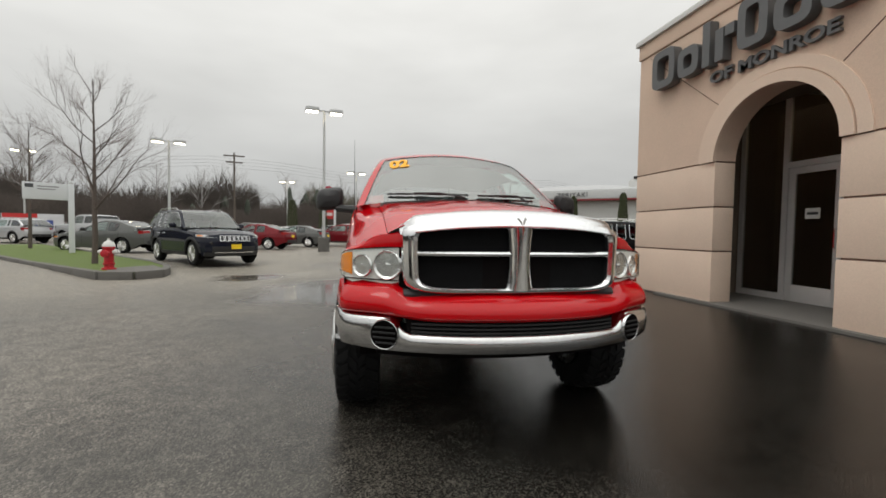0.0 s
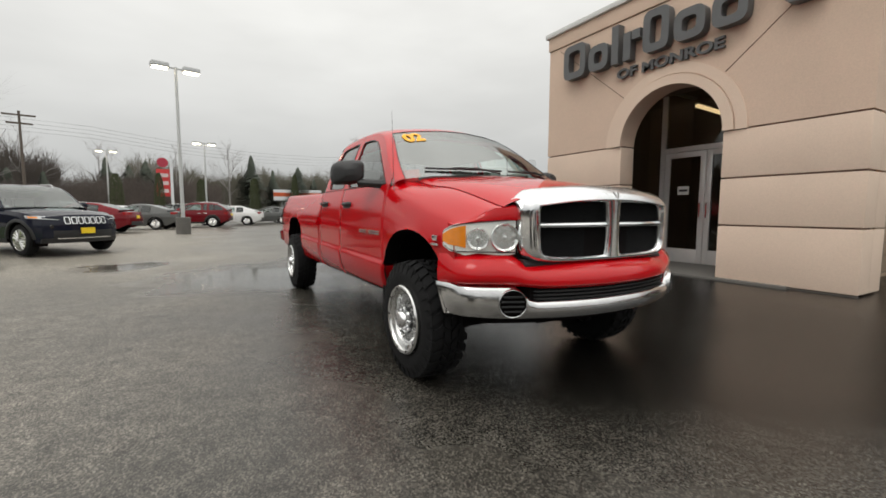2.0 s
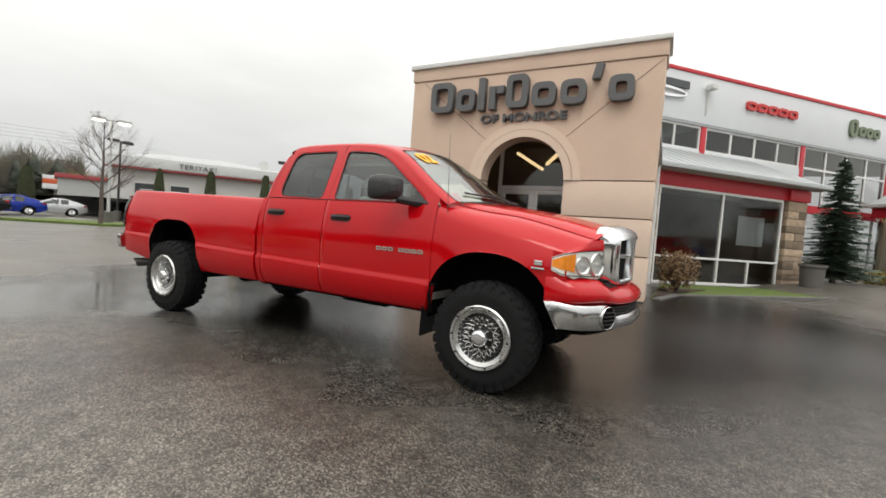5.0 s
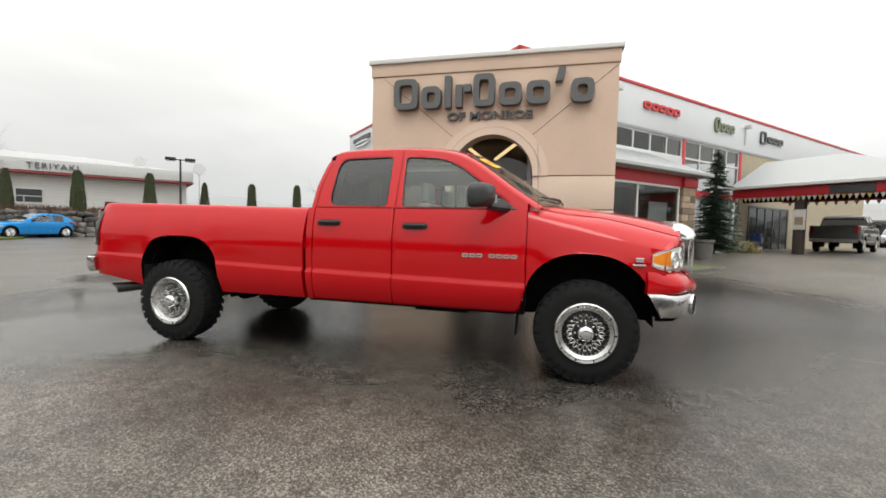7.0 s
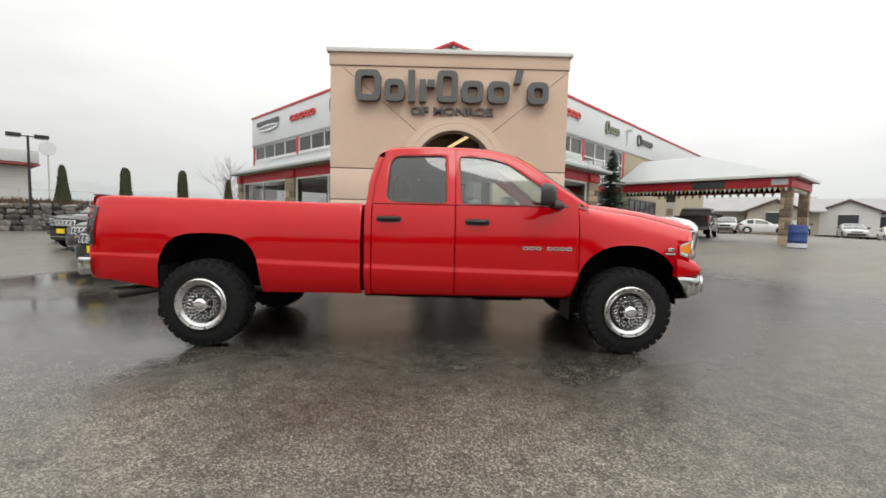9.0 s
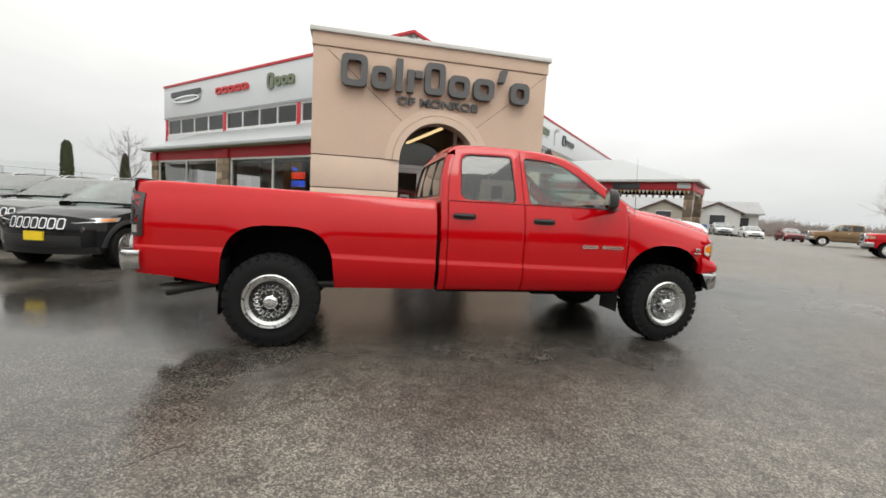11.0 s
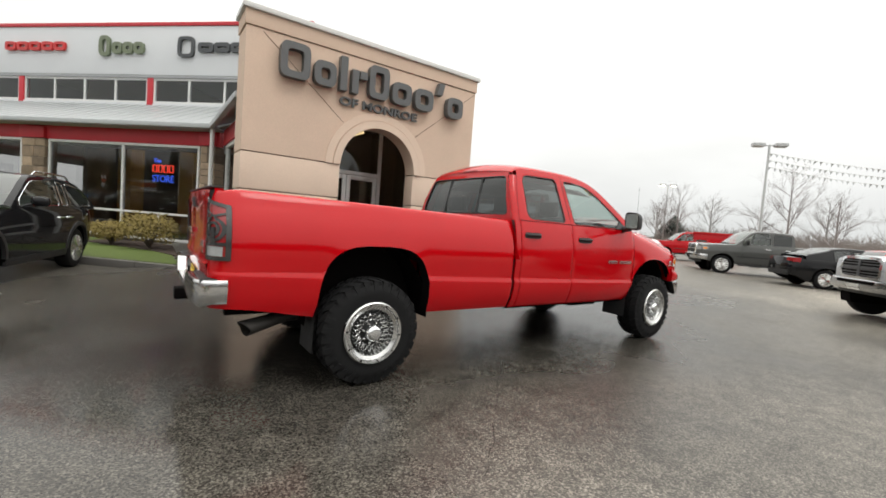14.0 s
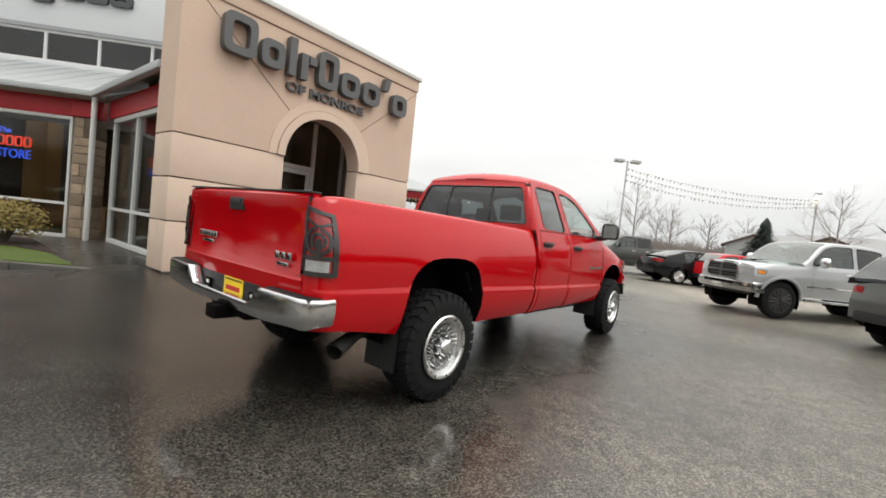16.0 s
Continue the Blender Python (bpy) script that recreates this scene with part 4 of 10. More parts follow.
def front_section(ys):
    """Fender side, fender top and hood at a station."""
    taper = 1 - 0.02 * ease(-0.1, -0.6, ys)
    zb = max(0.51, arch(ys - 0.015, 0.5, 0.55, 0.49))
    if ys < -0.3:
        zb = max(zb, 0.75)
    zs, zh, zl = smooth_table(SHOULDER, ys), smooth_table(HOOD_TOP, ys), smooth_table(HOOD_LINE, ys)
    lip = 0.006 * max(0.0, 1 - abs(abs(ys - 0.015) - 0.25) / 0.35) if abs(ys - 0.015) < 0.6 else 0.0
    half = [(body_width(max(zb, 0.55), ys) - 0.11, zb)]
    for z in [0.0] + side_levels(ys):
        real = z if z <= 0.94 else 0.94 + (z - 0.94) * (zs - 0.94) / (BELT - 0.94)
        near = max(0.0, 1 - (max(real, zb) - zb) / 0.09)
        half.append((body_width(max(z, zb), ys) * taper + lip * near, max(real, zb)))
    half += [(0.915 * taper, zs + 0.004), (0.875 * taper, zs + 0.22 * (zl - zs) + 0.016), (0.82, zs + 0.55 * (zl - zs) + 0.016), (0.765, zs + 0.85 * (zl - zs) + 0.010), (0.728, zl - 0.002)]
    half += [(0.7275, zl - 0.005), (0.7258, zl - 0.004), (0.7248, zl + 0.004), (0.695, zl + 0.022), (0.64, zl + 0.50 * (zh - zl) + 0.016), (0.55, zl + 0.82 * (zh - zl) + 0.014), (0.42, zh + 0.010), (0.25, zh + 0.028), (0.0, zh + 0.036)]
    bow, ref = smooth_table(BOW, ys), 1 - 0.10 * ease(0.05, 0.44, ys)
    return [(w, ys - bow * (1 - min(1.0, w / ref) ** 2.2), z) for w, z in half]


def round_polygon(pts, n=7):
    """A polygon of (u, v, radius) with its corners rounded."""
    out = []
    for i, (u, v, r) in enumerate(pts):
        c = Vector((u, v))
        a, b = Vector(pts[i - 1][:2]) - c, Vector(pts[(i + 1) % len(pts)][:2]) - c
        p, q = c + a.normalized() * min(r, a.length * 0.48), c + b.normalized() * min(r, b.length * 0.48)
        for k in range(n + 1):
            t = k / n
            out.append(((1 - t) ** 2 * p + 2 * t * (1 - t) * c + t * t * q))
    return out


def cast(centre, way, poly):
    """Where a ray from the centre leaves a polygon."""
    best = 0.0
    for a, b in zip(poly, poly[1:] + poly[:1]):
        e, d = b - a, a - centre
        den = way.x * e.y - way.y * e.x
        if abs(den) > 1e-9:
            s, t = (d.x * e.y - d.y * e.x) / den, (d.x * way.y - d.y * way.x) / den
            if -1e-6 <= t <= 1 + 1e-6 and s > best:
                best = s
    return centre + way * best


def framed_window(outer, pane, surface, inset):
    """A panel with a rounded opening, the glass set back in it, and the outline of the opening."""
    outer, pane = [Vector(p[:2]) for p in outer], [Vector(p) for p in pane]
    centre = sum(pane, Vector((0, 0))) / len(pane)
    angles = sorted({round(math.atan2((p - centre).y, (p - centre).x), 4) for p in outer + pane})
    panel, glass = bmesh.new(), bmesh.new()
    rows, panes, line = [], [], []
    for a in angles + angles[:1]:
        way = Vector((math.cos(a), math.sin(a)))
        o, p = cast(centre, way, outer), cast(centre, way, pane)
        rows.append([surface(*(p + (o - p) * f), 0.0) for f in (1.0, 0.66, 0.33, 0.06)] + [surface(*p, inset * 0.4), surface(*p, inset * 1.3)])
        panes.append([surface(*(centre + (p - centre) * f), inset) for f in (1.0, 0.7, 0.4, 0.02)])
        line.append(surface(*p, inset * 0.2))
    sheet(panel, rows)
    sheet(glass, panes)
    for bm in (panel, glass):
        bmesh.ops.remove_doubles(bm, verts=bm.verts, dist=0.0004)
    return panel, glass, line


def make_cab(truck):
    # fenders and hood
    fs = [-0.56, -0.53, -0.50, -0.487, -0.475, -0.46, -0.44, -0.41, -0.37, -0.31, -0.24, -0.16, -0.07, 0.02, 0.11, 0.19, 0.27, 0.34, 0.39, 0.43, 0.46, 0.478, 0.488]
    grid = [front_section(y) for y in fs]
    P = Patches()
    n_side = 2 + len(side_levels(0.0)) - 1
    hood_at = n_side + 5
    for i in range(len(fs) - 1):
        for j in range(len(grid[0]) - 1):
            for s in (-1, 1):
                key = ("liner", s) if j == 0 else ("fender", s) if j < hood_at else ("gap", s) if j < hood_at + 3 else "hood"
                P.quad(key, [(s * w, y, z) for w, y, z in (grid[i][j], grid[i][j + 1], grid[i + 1][j + 1], grid[i + 1][j])])
    for s in (-1, 1):
        part("front_fender", P.take(("fender", s)), RED, truck, smooth=60)
        part("wheel_liner", P.take(("liner", s)), SEAM, truck)
        part("hood_seam", P.take(("gap", s)), RED_SEAM, truck)
    part("hood", P.take("hood"), RED, truck, smooth=80)
    # door skins below the belt, with narrow shut lines between them
    spans = (("front_door", 0.494, 1.682), ("rear_door", 1.688, 2.482), ("corner", 2.488, 2.555))
    skins = {}
    for key, ya, yb in spans:
        for s in (-1, 1):
            bm, rows = bmesh.new(), []
            ys = [ya + (yb - ya) * k / 24 for k in range(25)]
            ring = [(y, 0.0) for y in ys]
            ring = [(ya + 0.0005, 0.016)] + [(ya + 0.0005, 0.004)] + [(ya + 0.004, 0.0)] + ring[1:-1] + [(yb - 0.004, 0.0), (yb - 0.0005, 0.004), (yb - 0.0005, 0.016)]
            for y, d in ring:
                zb = max(0.51, arch(y - 0.015, 0.5, 0.55, 0.49))
                row = [(s * (body_width(zb, y) - 0.10), y, zb)] + [(s * (body_width(max(z, zb), y) - d), y, max(z, zb)) for z in [0.51, 0.53] + side_levels(y) + [1.368, BELT]]
                rows.append(row)
            sheet(bm, rows)
            bmesh.ops.remove_doubles(bm, verts=bm.verts, dist=0.0002)
            skins[key, s] = bm
    # greenhouse: door frames with rounded windows
    def top_line(ya, yb):
        return [(y, (smooth_table(EDGE, y) if y < 2.3 else lerp_table(EDGE, y))) for y in np.linspace(ya, yb, 15)]
    def lean(y_low, z):
        return y_low + lerp_table(BACK, z) - 2.553
    front_out = [(0.494, BELT)] + [(y, z) for y, z in top_line(0.494, 1.682)] + [(1.682, BELT)]
    rear_out = [(1.688, BELT)] + top_line(1.688, 2.39) + [(lean(2.482, z), z) for z in (1.86, 1.8, 1.7, 1.6, 1.5)] + [(2.482, BELT)]
    front_pane = round_polygon([(0.625, 1.402, 0.03), (0.70, 1.478, 0.10), (0.955, 1.665, 0.2), (1.125, 1.788, 0.16), (1.30, 1.868, 0.16), (1.648, 1.884, 0.045), (1.618, 1.402, 0.04)])
    rear_pane = round_polygon([(1.768, 1.404, 0.05), (1.785, 1.886, 0.05), (2.325, 1.872, 0.11), (2.352, 1.412, 0.09)])
    for s in (-1, 1):
        def on_side(u, v, d):
            return (s * (glass_x(v) - d), u, v)
        for d, outer, pane, glass_m, say in (("front_door", front_out, front_pane, CAR_GLASS, "clear side window"), ("rear_door", rear_out, rear_pane, TINTED, "dark tinted side window")):
            panel, glass, line = framed_window(outer, pane, on_side, 0.012)
            skin = skins[d, s]
            me = bpy.data.meshes.new("joined")
            panel.to_mesh(me)
            panel.free()
            skin.from_mesh(me)
            bpy.data.meshes.remove(me)
            door = part(d, skin, RED, truck, smooth=60)
            part("side_window", glass, glass_m, door, say)
            seal = bmesh.new()
            tube(seal, line, 0.005, 6, caps=False)
            part("window_seal", seal, BLACK, door)
            ridge = bmesh.new()
            ya, yb = (0.60, 1.68) if d == "front_door" else (1.69, 2.47)
            tube(ridge, [(s * 0.923, ya, BELT + 0.004), (s * 0.923, yb, BELT + 0.004)], 0.006, 6)
            part("belt_line", ridge, SEAM, door)
            y0, z = (1.475, 1.228) if d == "front_door" else (2.32, 1.243)
            w = body_width(z, y0)
            h = bmesh.new()
            extrude(h, [(s * (w - 0.03), y0 + 0.118 * math.copysign(abs(math.cos(a)) ** 0.35, math.cos(a)), z + 0.031 * math.copysign(abs(math.sin(a)) ** 0.6, math.sin(a))) for a in np.linspace(0, 2 * math.pi, 29)[:-1]], (s * 0.036, 0, 0))
            tube(h, [(s * (w - 0.002), y0 - 0.10, z + 0.008), (s * (w + 0.026), y0 - 0.075, z + 0.008), (s * (w + 0.030), y0, z + 0.008), (s * (w + 0.028), y0 + 0.06, z + 0.008), (s * (w - 0.002), y0 + 0.10, z + 0.008)], 0.017, 8)
            part("door_handle", h, BLACK, door, "black pull handle")
        part("door_sill", boxes(((min(s * 0.80, s * 0.90), 0.50, 0.49), (max(s * 0.80, s * 0.90), 2.55, 0.56))), SEAM, truck)
        jamb = bmesh.new()
        sheet(jamb, [[(s * (body_width(z, 1.0) - 0.017), y, z) for z in np.linspace(0.54, BELT, 14)] + [(s * (glass_x(z) - 0.017), y, z) for z in np.linspace(1.42, 1.90 if y < 2 else 1.84, 6)] for y in (1.66, 1.71)])
        part("door_jamb", jamb, SEAM, truck)
        jamb = bmesh.new()
        sheet(jamb, [[(s * (body_width(z, y) - 0.02), y, z) for z in np.linspace(0.56, BELT, 14)] for y in (0.48, 0.51)])
        part("door_jamb", jamb, SEAM, truck)
        jamb = bmesh.new()
        sheet(jamb, [[(s * (body_width(z, y) - 0.017), y, z) for z in np.linspace(0.54, BELT, 14)] + [(s * (glass_x(z) - 0.017), lean(y, z), z) for z in np.linspace(1.42, 1.86, 6)] for y in (2.46, 2.51)])
        part("door_jamb", jamb, SEAM, truck)
    # cab corners, back wall and back window
    shell = bmesh.new()
    for s in (-1, 1):
        me = bpy.data.meshes.new("joined")
        skins["corner", s].to_mesh(me)
        skins["corner", s].free()
        shell.from_mesh(me)
        bpy.data.meshes.remove(me)
        rows = []
        for z in (BELT, 1.45, 1.52, 1.6, 1.68, 1.76, 1.82, 1.862):
            w, yb = glass_x(z), lerp_table(BACK, z)
            r = 0.045
            rows.append([(s * w, lean(2.488, z), z), (s * w, yb - r, z)] + [(s * (w - r + r * math.cos(a)), yb - r + r * math.sin(a), z) for a in np.linspace(0.2, math.pi / 2, 6)])
        sheet(shell, rows)
    def on_back(u, v, d):
        return (u, lerp_table(BACK, v) + 0.012 * (1 - (u / 0.9) ** 2) - d, v)
    last = roof_section(2.455)
    crest = [(w, z) for w, y, z in last if w < glass_x(1.862) - 0.04]
    back_out = [(-(glass_x(z) - 0.045), z) for z in (1.0, 1.39, 1.6, 1.8, 1.862)] + [(-w, z) for w, z in crest] + [(w, z) for w, z in crest[::-1][1:]] + [(glass_x(z) - 0.045, z) for z in (1.862, 1.8, 1.6, 1.39, 1.0)]
    back_pane = round_polygon([(-0.80, 1.44, 0.05), (-0.665, 1.845, 0.06), (0.665, 1.845, 0.06), (0.80, 1.44, 0.05)])
    panel, glass, line = framed_window(back_out, back_pane, on_back, 0.012)
    me = bpy.data.meshes.new("joined")
    panel.to_mesh(me)
    panel.free()
    shell.from_mesh(me)
    bpy.data.meshes.remove(me)
    part("cab_shell", shell, RED, truck, "glossy red cab pillars and back wall", smooth=50)
    bw = part("back_window", glass, TINTED, truck, "dark sliding back window")
    seal = bmesh.new()
    tube(seal, line, 0.007, 6, caps=False)
    part("window_seal", seal, BLACK, bw)
    for f in (-0.30, 0.30):
        bars = bmesh.new()
        tube(bars, [on_back(f * 1.04, 1.445, 0.0), on_back(f * 0.97, 1.84, 0.0)], 0.011, 6)
        part("slider_frame", bars, BLACK, bw)
    # windshield, cowl and roof
    rs = [0.40, 0.44, 0.47, 0.50, 0.56, 0.63, 0.71, 0.79, 0.87, 0.95, 1.02, 1.07, 1.10, 1.14, 1.19, 1.26, 1.34, 1.44, 1.56, 1.7, 1.85, 2.0, 2.14, 2.24, 2.31, 2.36, 2.40, 2.43, 2.455]
    grid = [roof_section(y) for y in rs]
    P = Patches()
    for i in range(len(rs) - 1):
        ym = (rs[i] + rs[i + 1]) / 2
        for j in range(7):
            for s in (-1, 1):
                key = "windshield" if j >= 3 and ym < 1.10 else "roof" if ym > 1.10 else ("pillar", s)
                P.quad(key, [(s * w, y, z) for w, y, z in (grid[i][j], grid[i][j + 1], grid[i + 1][j + 1], grid[i + 1][j])])
    part("roof", P.take("roof"), RED, truck, smooth=60)
    ws = part("windshield", P.take("windshield"), SCREEN_GLASS, truck, "clear raked windshield")
    for s in (-1, 1):
        part("windshield_pillar", P.take(("pillar", s)), RED, truck, smooth=60)
    seal = bmesh.new()
    rim = [g[3] for g in grid[:13]]
    loop = [(-w, y, z + 0.001) for w, y, z in rim] + [(-w, y, z + 0.001) for w, y, z in grid[12][4:]] + [(w, y, z + 0.001) for w, y, z in reversed(grid[12][3:-1])] + [(w, y, z + 0.001) for w, y, z in reversed(rim)]
    tube(seal, loop, 0.004, 6, caps=False)
    part("windshield_seal", seal, BLACK, ws)
    cowl = bmesh.new()
    hood_end = front_section(0.47)[hood_at + 3:]
    base = roof_section(0.43)
    def at_width(sec, w):
        for (wa, ya, za), (wb, yb, zb) in zip(sec, sec[1:]):
            if wb <= w <= wa:
                f = (wa - w) / max(1e-6, wa - wb)
                return ya + (yb - ya) * f, za + (zb - za) * f
        return sec[0][1:]
    rows = []
    for w in np.linspace(-0.72, 0.72, 31):
        (ya, za), (yb, zb) = at_width(hood_end, min(0.714, abs(w))), at_width(base, abs(w))
        rows.append([(w, ya - 0.01, za - 0.03), (w, (ya + yb) / 2, (za + zb) / 2 - 0.035), (w, yb + 0.05, zb - 0.012)])
    sheet(cowl, rows)
    part("cowl", cowl, BLACK, truck, "black plastic cowl under the wipers")
    end, foot = front_section(0.478)[n_side - 2:], roof_section(0.52)
    for s in (-1, 1):
        corner = bmesh.new()
        rows = []
        for w in np.linspace(0.69, 0.905, 8):
            (ya, za), (yb, zb) = at_width(end, w), at_width(foot, min(w, foot[0][0]))
            rows.append([(s * w, ya, za), (s * w, ya + (yb - ya) * 0.5, za + (zb - za) * 0.45), (s * min(w, foot[0][0]), yb + 0.01, zb)])
        sheet(corner, rows)
        part("cowl_corner", corner, RED, truck, smooth=60)


def bed_width(z, y=5.0):
    return body_width(z, y, 0.125)


CORNER = [(0.826, 5.216), (0.86, 5.216), (0.90, 5.208), (0.935, 5.192), (0.96, 5.168), (0.98, 5.13), (0.992, 5.08), (0.998, 5.02)]


def bed_top(y):
    return 1.383 + 0.0135 * (y - 2.58) - 0.022 * ease(5.0, 5.22, y)


def make_bed(truck):
    st = [2.588, 2.589, 2.594, 2.62, 2.75, 2.9, 3.05, 3.2, 3.35, 3.46, 3.51, 3.535, 3.547, 3.56, 3.58, 3.61, 3.65, 3.70, 3.76, 3.85, 3.95, 4.05, 4.15, 4.25, 4.33, 4.39, 4.43, 4.46, 4.485, 4.503, 4.514, 4.53, 4.58, 4.65, 4.8, 4.95, 5.02, 5.08, 5.13, 5.168, 5.192, 5.208, 5.216, 5.218]
    grid = []
    for y in st:
        d = abs(y - 4.03) / 0.485
        zb = max(0.515 + 0.11 * ease(4.3, 5.15, y), (0.55 + 0.525 * (1 - d ** 3.4) ** 0.36) if d < 1 else 0.0)
        pull = lerp_table([(4.95, 0.0), (5.02, 0.0), (5.08, 0.006), (5.13, 0.018), (5.168, 0.038), (5.192, 0.063), (5.208, 0.098), (5.216, 0.138), (5.218, 0.172)], y)
        if y < 2.593:
            pull = 0.012 if y < 2.5885 else 0.003
        lip = 0.006 * max(0.0, 1 - abs(abs(y - 4.03) - 0.25) / 0.35) if abs(y - 4.03) < 0.62 else 0.0
        row = [(bed_width(zb, y) - 0.12 - pull, y, zb)]
        for z in [0.0, 0.53] + side_levels(y):
            z = max(z, zb)
            row.append((bed_width(z, y) + lip * max(0.0, 1 - (z - zb) / 0.09) - pull, y, z))
        top = bed_top(y)
        house = 0.53 if abs(y - 4.03) < 0.56 else 0.80
        w = bed_width(1.345, y)
        row += [(w - 0.014 - pull * 0.97, y, top - 0.020), (w - 0.028 - pull * 0.9, y, top - 0.006), (w - 0.048 - pull * 0.75, y, top + 0.001), (w - 0.075 - pull * 0.5, y, top + 0.002), (0.83 - pull * 0.2, y, top), (0.80, y, 1.13), (house, y, 1.125), (house, y, 0.93), (0.0, y, 0.925)]
        grid.append(row)
    P = Patches()
    n = len(grid[0])
    for i in range(len(st) - 1):
        for j in range(n - 1):
            for s in (-1, 1):
                key = ("liner", s) if j == 0 else ("side", s) if j < n - 5 else "floor"
                P.quad(key, [(s * w, y, z) for w, y, z in (grid[i][j], grid[i][j + 1], grid[i + 1][j + 1], grid[i + 1][j])])
    # front wall of the bed
    bm, _ = P.sets["floor"]
    box(bm, (-0.85, 2.592, 0.93), (0.85, 2.62, 1.375))
    for s in (-1, 1):
        side = P.sets[("side", s)][0]
        pts = [(s * w, y + 0.0005, z) for w, y, z in grid[0][1:n - 4]] + [(s * 0.80, 2.5885, 0.55)]
        side.faces.new([side.verts.new(p) for p in pts])
        part("bed_side", P.take(("side", s)), RED, truck, "long red bed side over the rear wheel", smooth=60)
        bm = bmesh.new()
        sheet(bm, [[(s * 0.845, y, bed_top(y) + 0.0035), (s * 0.825, y, bed_top(y) + 0.005), (s * 0.80, y, bed_top(y) + 0.003)] for y in (2.6, 5.16)])
        part("bed_rail_cap", bm, BLACK, truck)
    part("bed_floor", P.take("floor"), BLACK, truck, "black lined cargo bed")
    for s in (-1, 1):
        part("wheel_liner", P.take(("liner", s)), SEAM, truck)
    # tailgate: a gently dished panel with a ledge
    bm = bmesh.new()
    rows = []
    for z, dy in ((0.79, 0.0), (0.80, 0.035), (0.905, 0.05), (0.925, 0.035), (1.1, 0.028), (1.28, 0.032), (1.33, 0.048), (1.395, 0.045), (1.413, 0.025), (1.416, -0.03)):
        rows.append([(x, 5.195 + dy - 0.02 * (abs(x) / 0.82) ** 4 + (-0.012 * math.exp(-((x - 0.1) ** 2 + (z - 1.12) ** 2) / 0.03)), z) for x in np.linspace(-0.822, 0.822, 25)])
    sheet(bm, rows)
    box(bm, (-0.82, 5.14, 0.80), (0.82, 5.192, 1.412))
    gate = part("tailgate", bm, RED, truck, "dented red tailgate")
    part("gate_cap", boxes(((-0.82, 5.135, 1.415), (0.82, 5.225, 1.426)), bevel=0.004), BLACK, gate, "black top cap")
    h = boxes(((-0.10, 5.21, 1.275), (0.10, 5.248, 1.36)), bevel=0.014)
    box(h, (-0.075, 5.245, 1.315), (0.075, 5.256, 1.35), 0.004)
    part("gate_handle", h, BLACK, gate, "black latch handle")
    for x, z, w in ((0.42, 1.075, 0.30), (-0.63, 1.03, 0.20)):
        b = bmesh.new()
        k = 6 if w > 0.25 else 3
        for q in range(k):
            u = x + w / 2 - (q + 0.5) * w / k
            box(b, (u - w / k * 0.38, 5.228, z - 0.022), (u + w / k * 0.38, 5.238, z + 0.022), 0.003)
        box(b, (x - w * 0.32, 5.228, z - 0.062), (x + w * 0.32, 5.235, z - 0.04), 0.003)
        part("badge", b, CHROME, gate, "plain chrome lettering bars")
    # tail lamps flush with the bed corners, under dark fretted covers
    for s in (-1, 1):
        def on(u, z, push):
            f = min(0.9999, max(0.0, u)) * (len(CORNER) - 1)
            k = int(f)
            f -= k
            (x0, y0), (x1, y1) = CORNER[k], CORNER[k + 1]
            ln = math.hypot(x1 - x0, y1 - y0)
            x, y = x0 + (x1 - x0) * f + push * (y0 - y1) / ln, y0 + (y1 - y0) * f + push * (x1 - x0) / ln
            return (s * (x + (bed_width(z) - 0.998) * u), y, z - 0.055 * u * ease(1.12, 1.34, z))
        def tl(u0, u1, z0, z1, push):
            bm = bmesh.new()
            sheet(bm, [[on(u, z, push) for u in np.linspace(u0, u1, 12)] for z in np.linspace(z0, z1, 9)])
            return bm
        lamp = part("tail_lamp", tl(0.0, 0.80, 0.945, 1.345, 0.006), RED_LENS, truck, "red tail lamp behind a black fretted cover")
        part("reverse_lens", tl(0.12, 0.66, 0.972, 1.035, 0.010), LAMP_SHELL, lamp, "clear reversing lens")
        def flat(bm, pts, w):
            """A flat band of half width w along (u, z) points."""
            rows = []
            for i, (u, z) in enumerate(pts):
                ua, za = pts[max(0, i - 1)]
                ub, zb = pts[min(len(pts) - 1, i + 1)]
                du, dz = (ub - ua) * 0.24, zb - za
                ln = math.hypot(du, dz) or 1
                nu, nz = -dz / ln, du / ln
                rows.append([on(u + nu * w / 0.24 * k, z + nz * w * k, p) for k, p in ((-1, 0.006), (-0.9, 0.015), (0.9, 0.015), (1, 0.006))])
            sheet(bm, rows)
        c = bmesh.new()
        for pts, w in (([(u, 0.957) for u in np.linspace(0.0, 0.80, 10)], 0.014), ([(u, 1.335) for u in np.linspace(0.0, 0.80, 10)], 0.013), ([(0.05, z) for z in np.linspace(0.95, 1.34, 10)], 0.012), ([(0.76, z) for z in np.linspace(0.95, 1.34, 10)], 0.012), ([(u, 1.05) for u in np.linspace(0.05, 0.76, 8)], 0.012), ([(u, 1.262 - 0.02 * math.cos((u - 0.4) * 8)) for u in np.linspace(0.05, 0.76, 8)], 0.009)):
            flat(c, pts, w)
        for sg in (-1, 1):
            flat(c, [(0.405 + sg * 0.28 * math.sin(a), 1.15 + 0.078 * math.cos(a)) for a in np.linspace(0.15, 2.9, 14)], 0.011)
            flat(c, [(0.405 + sg * 0.15 * math.sin(a), 1.148 + 0.045 * math.cos(a)) for a in np.linspace(0.0, 2.6, 10)], 0.010)
        flat(c, [(0.405, 1.06), (0.405, 1.11), (0.405, 1.16)], 0.016)
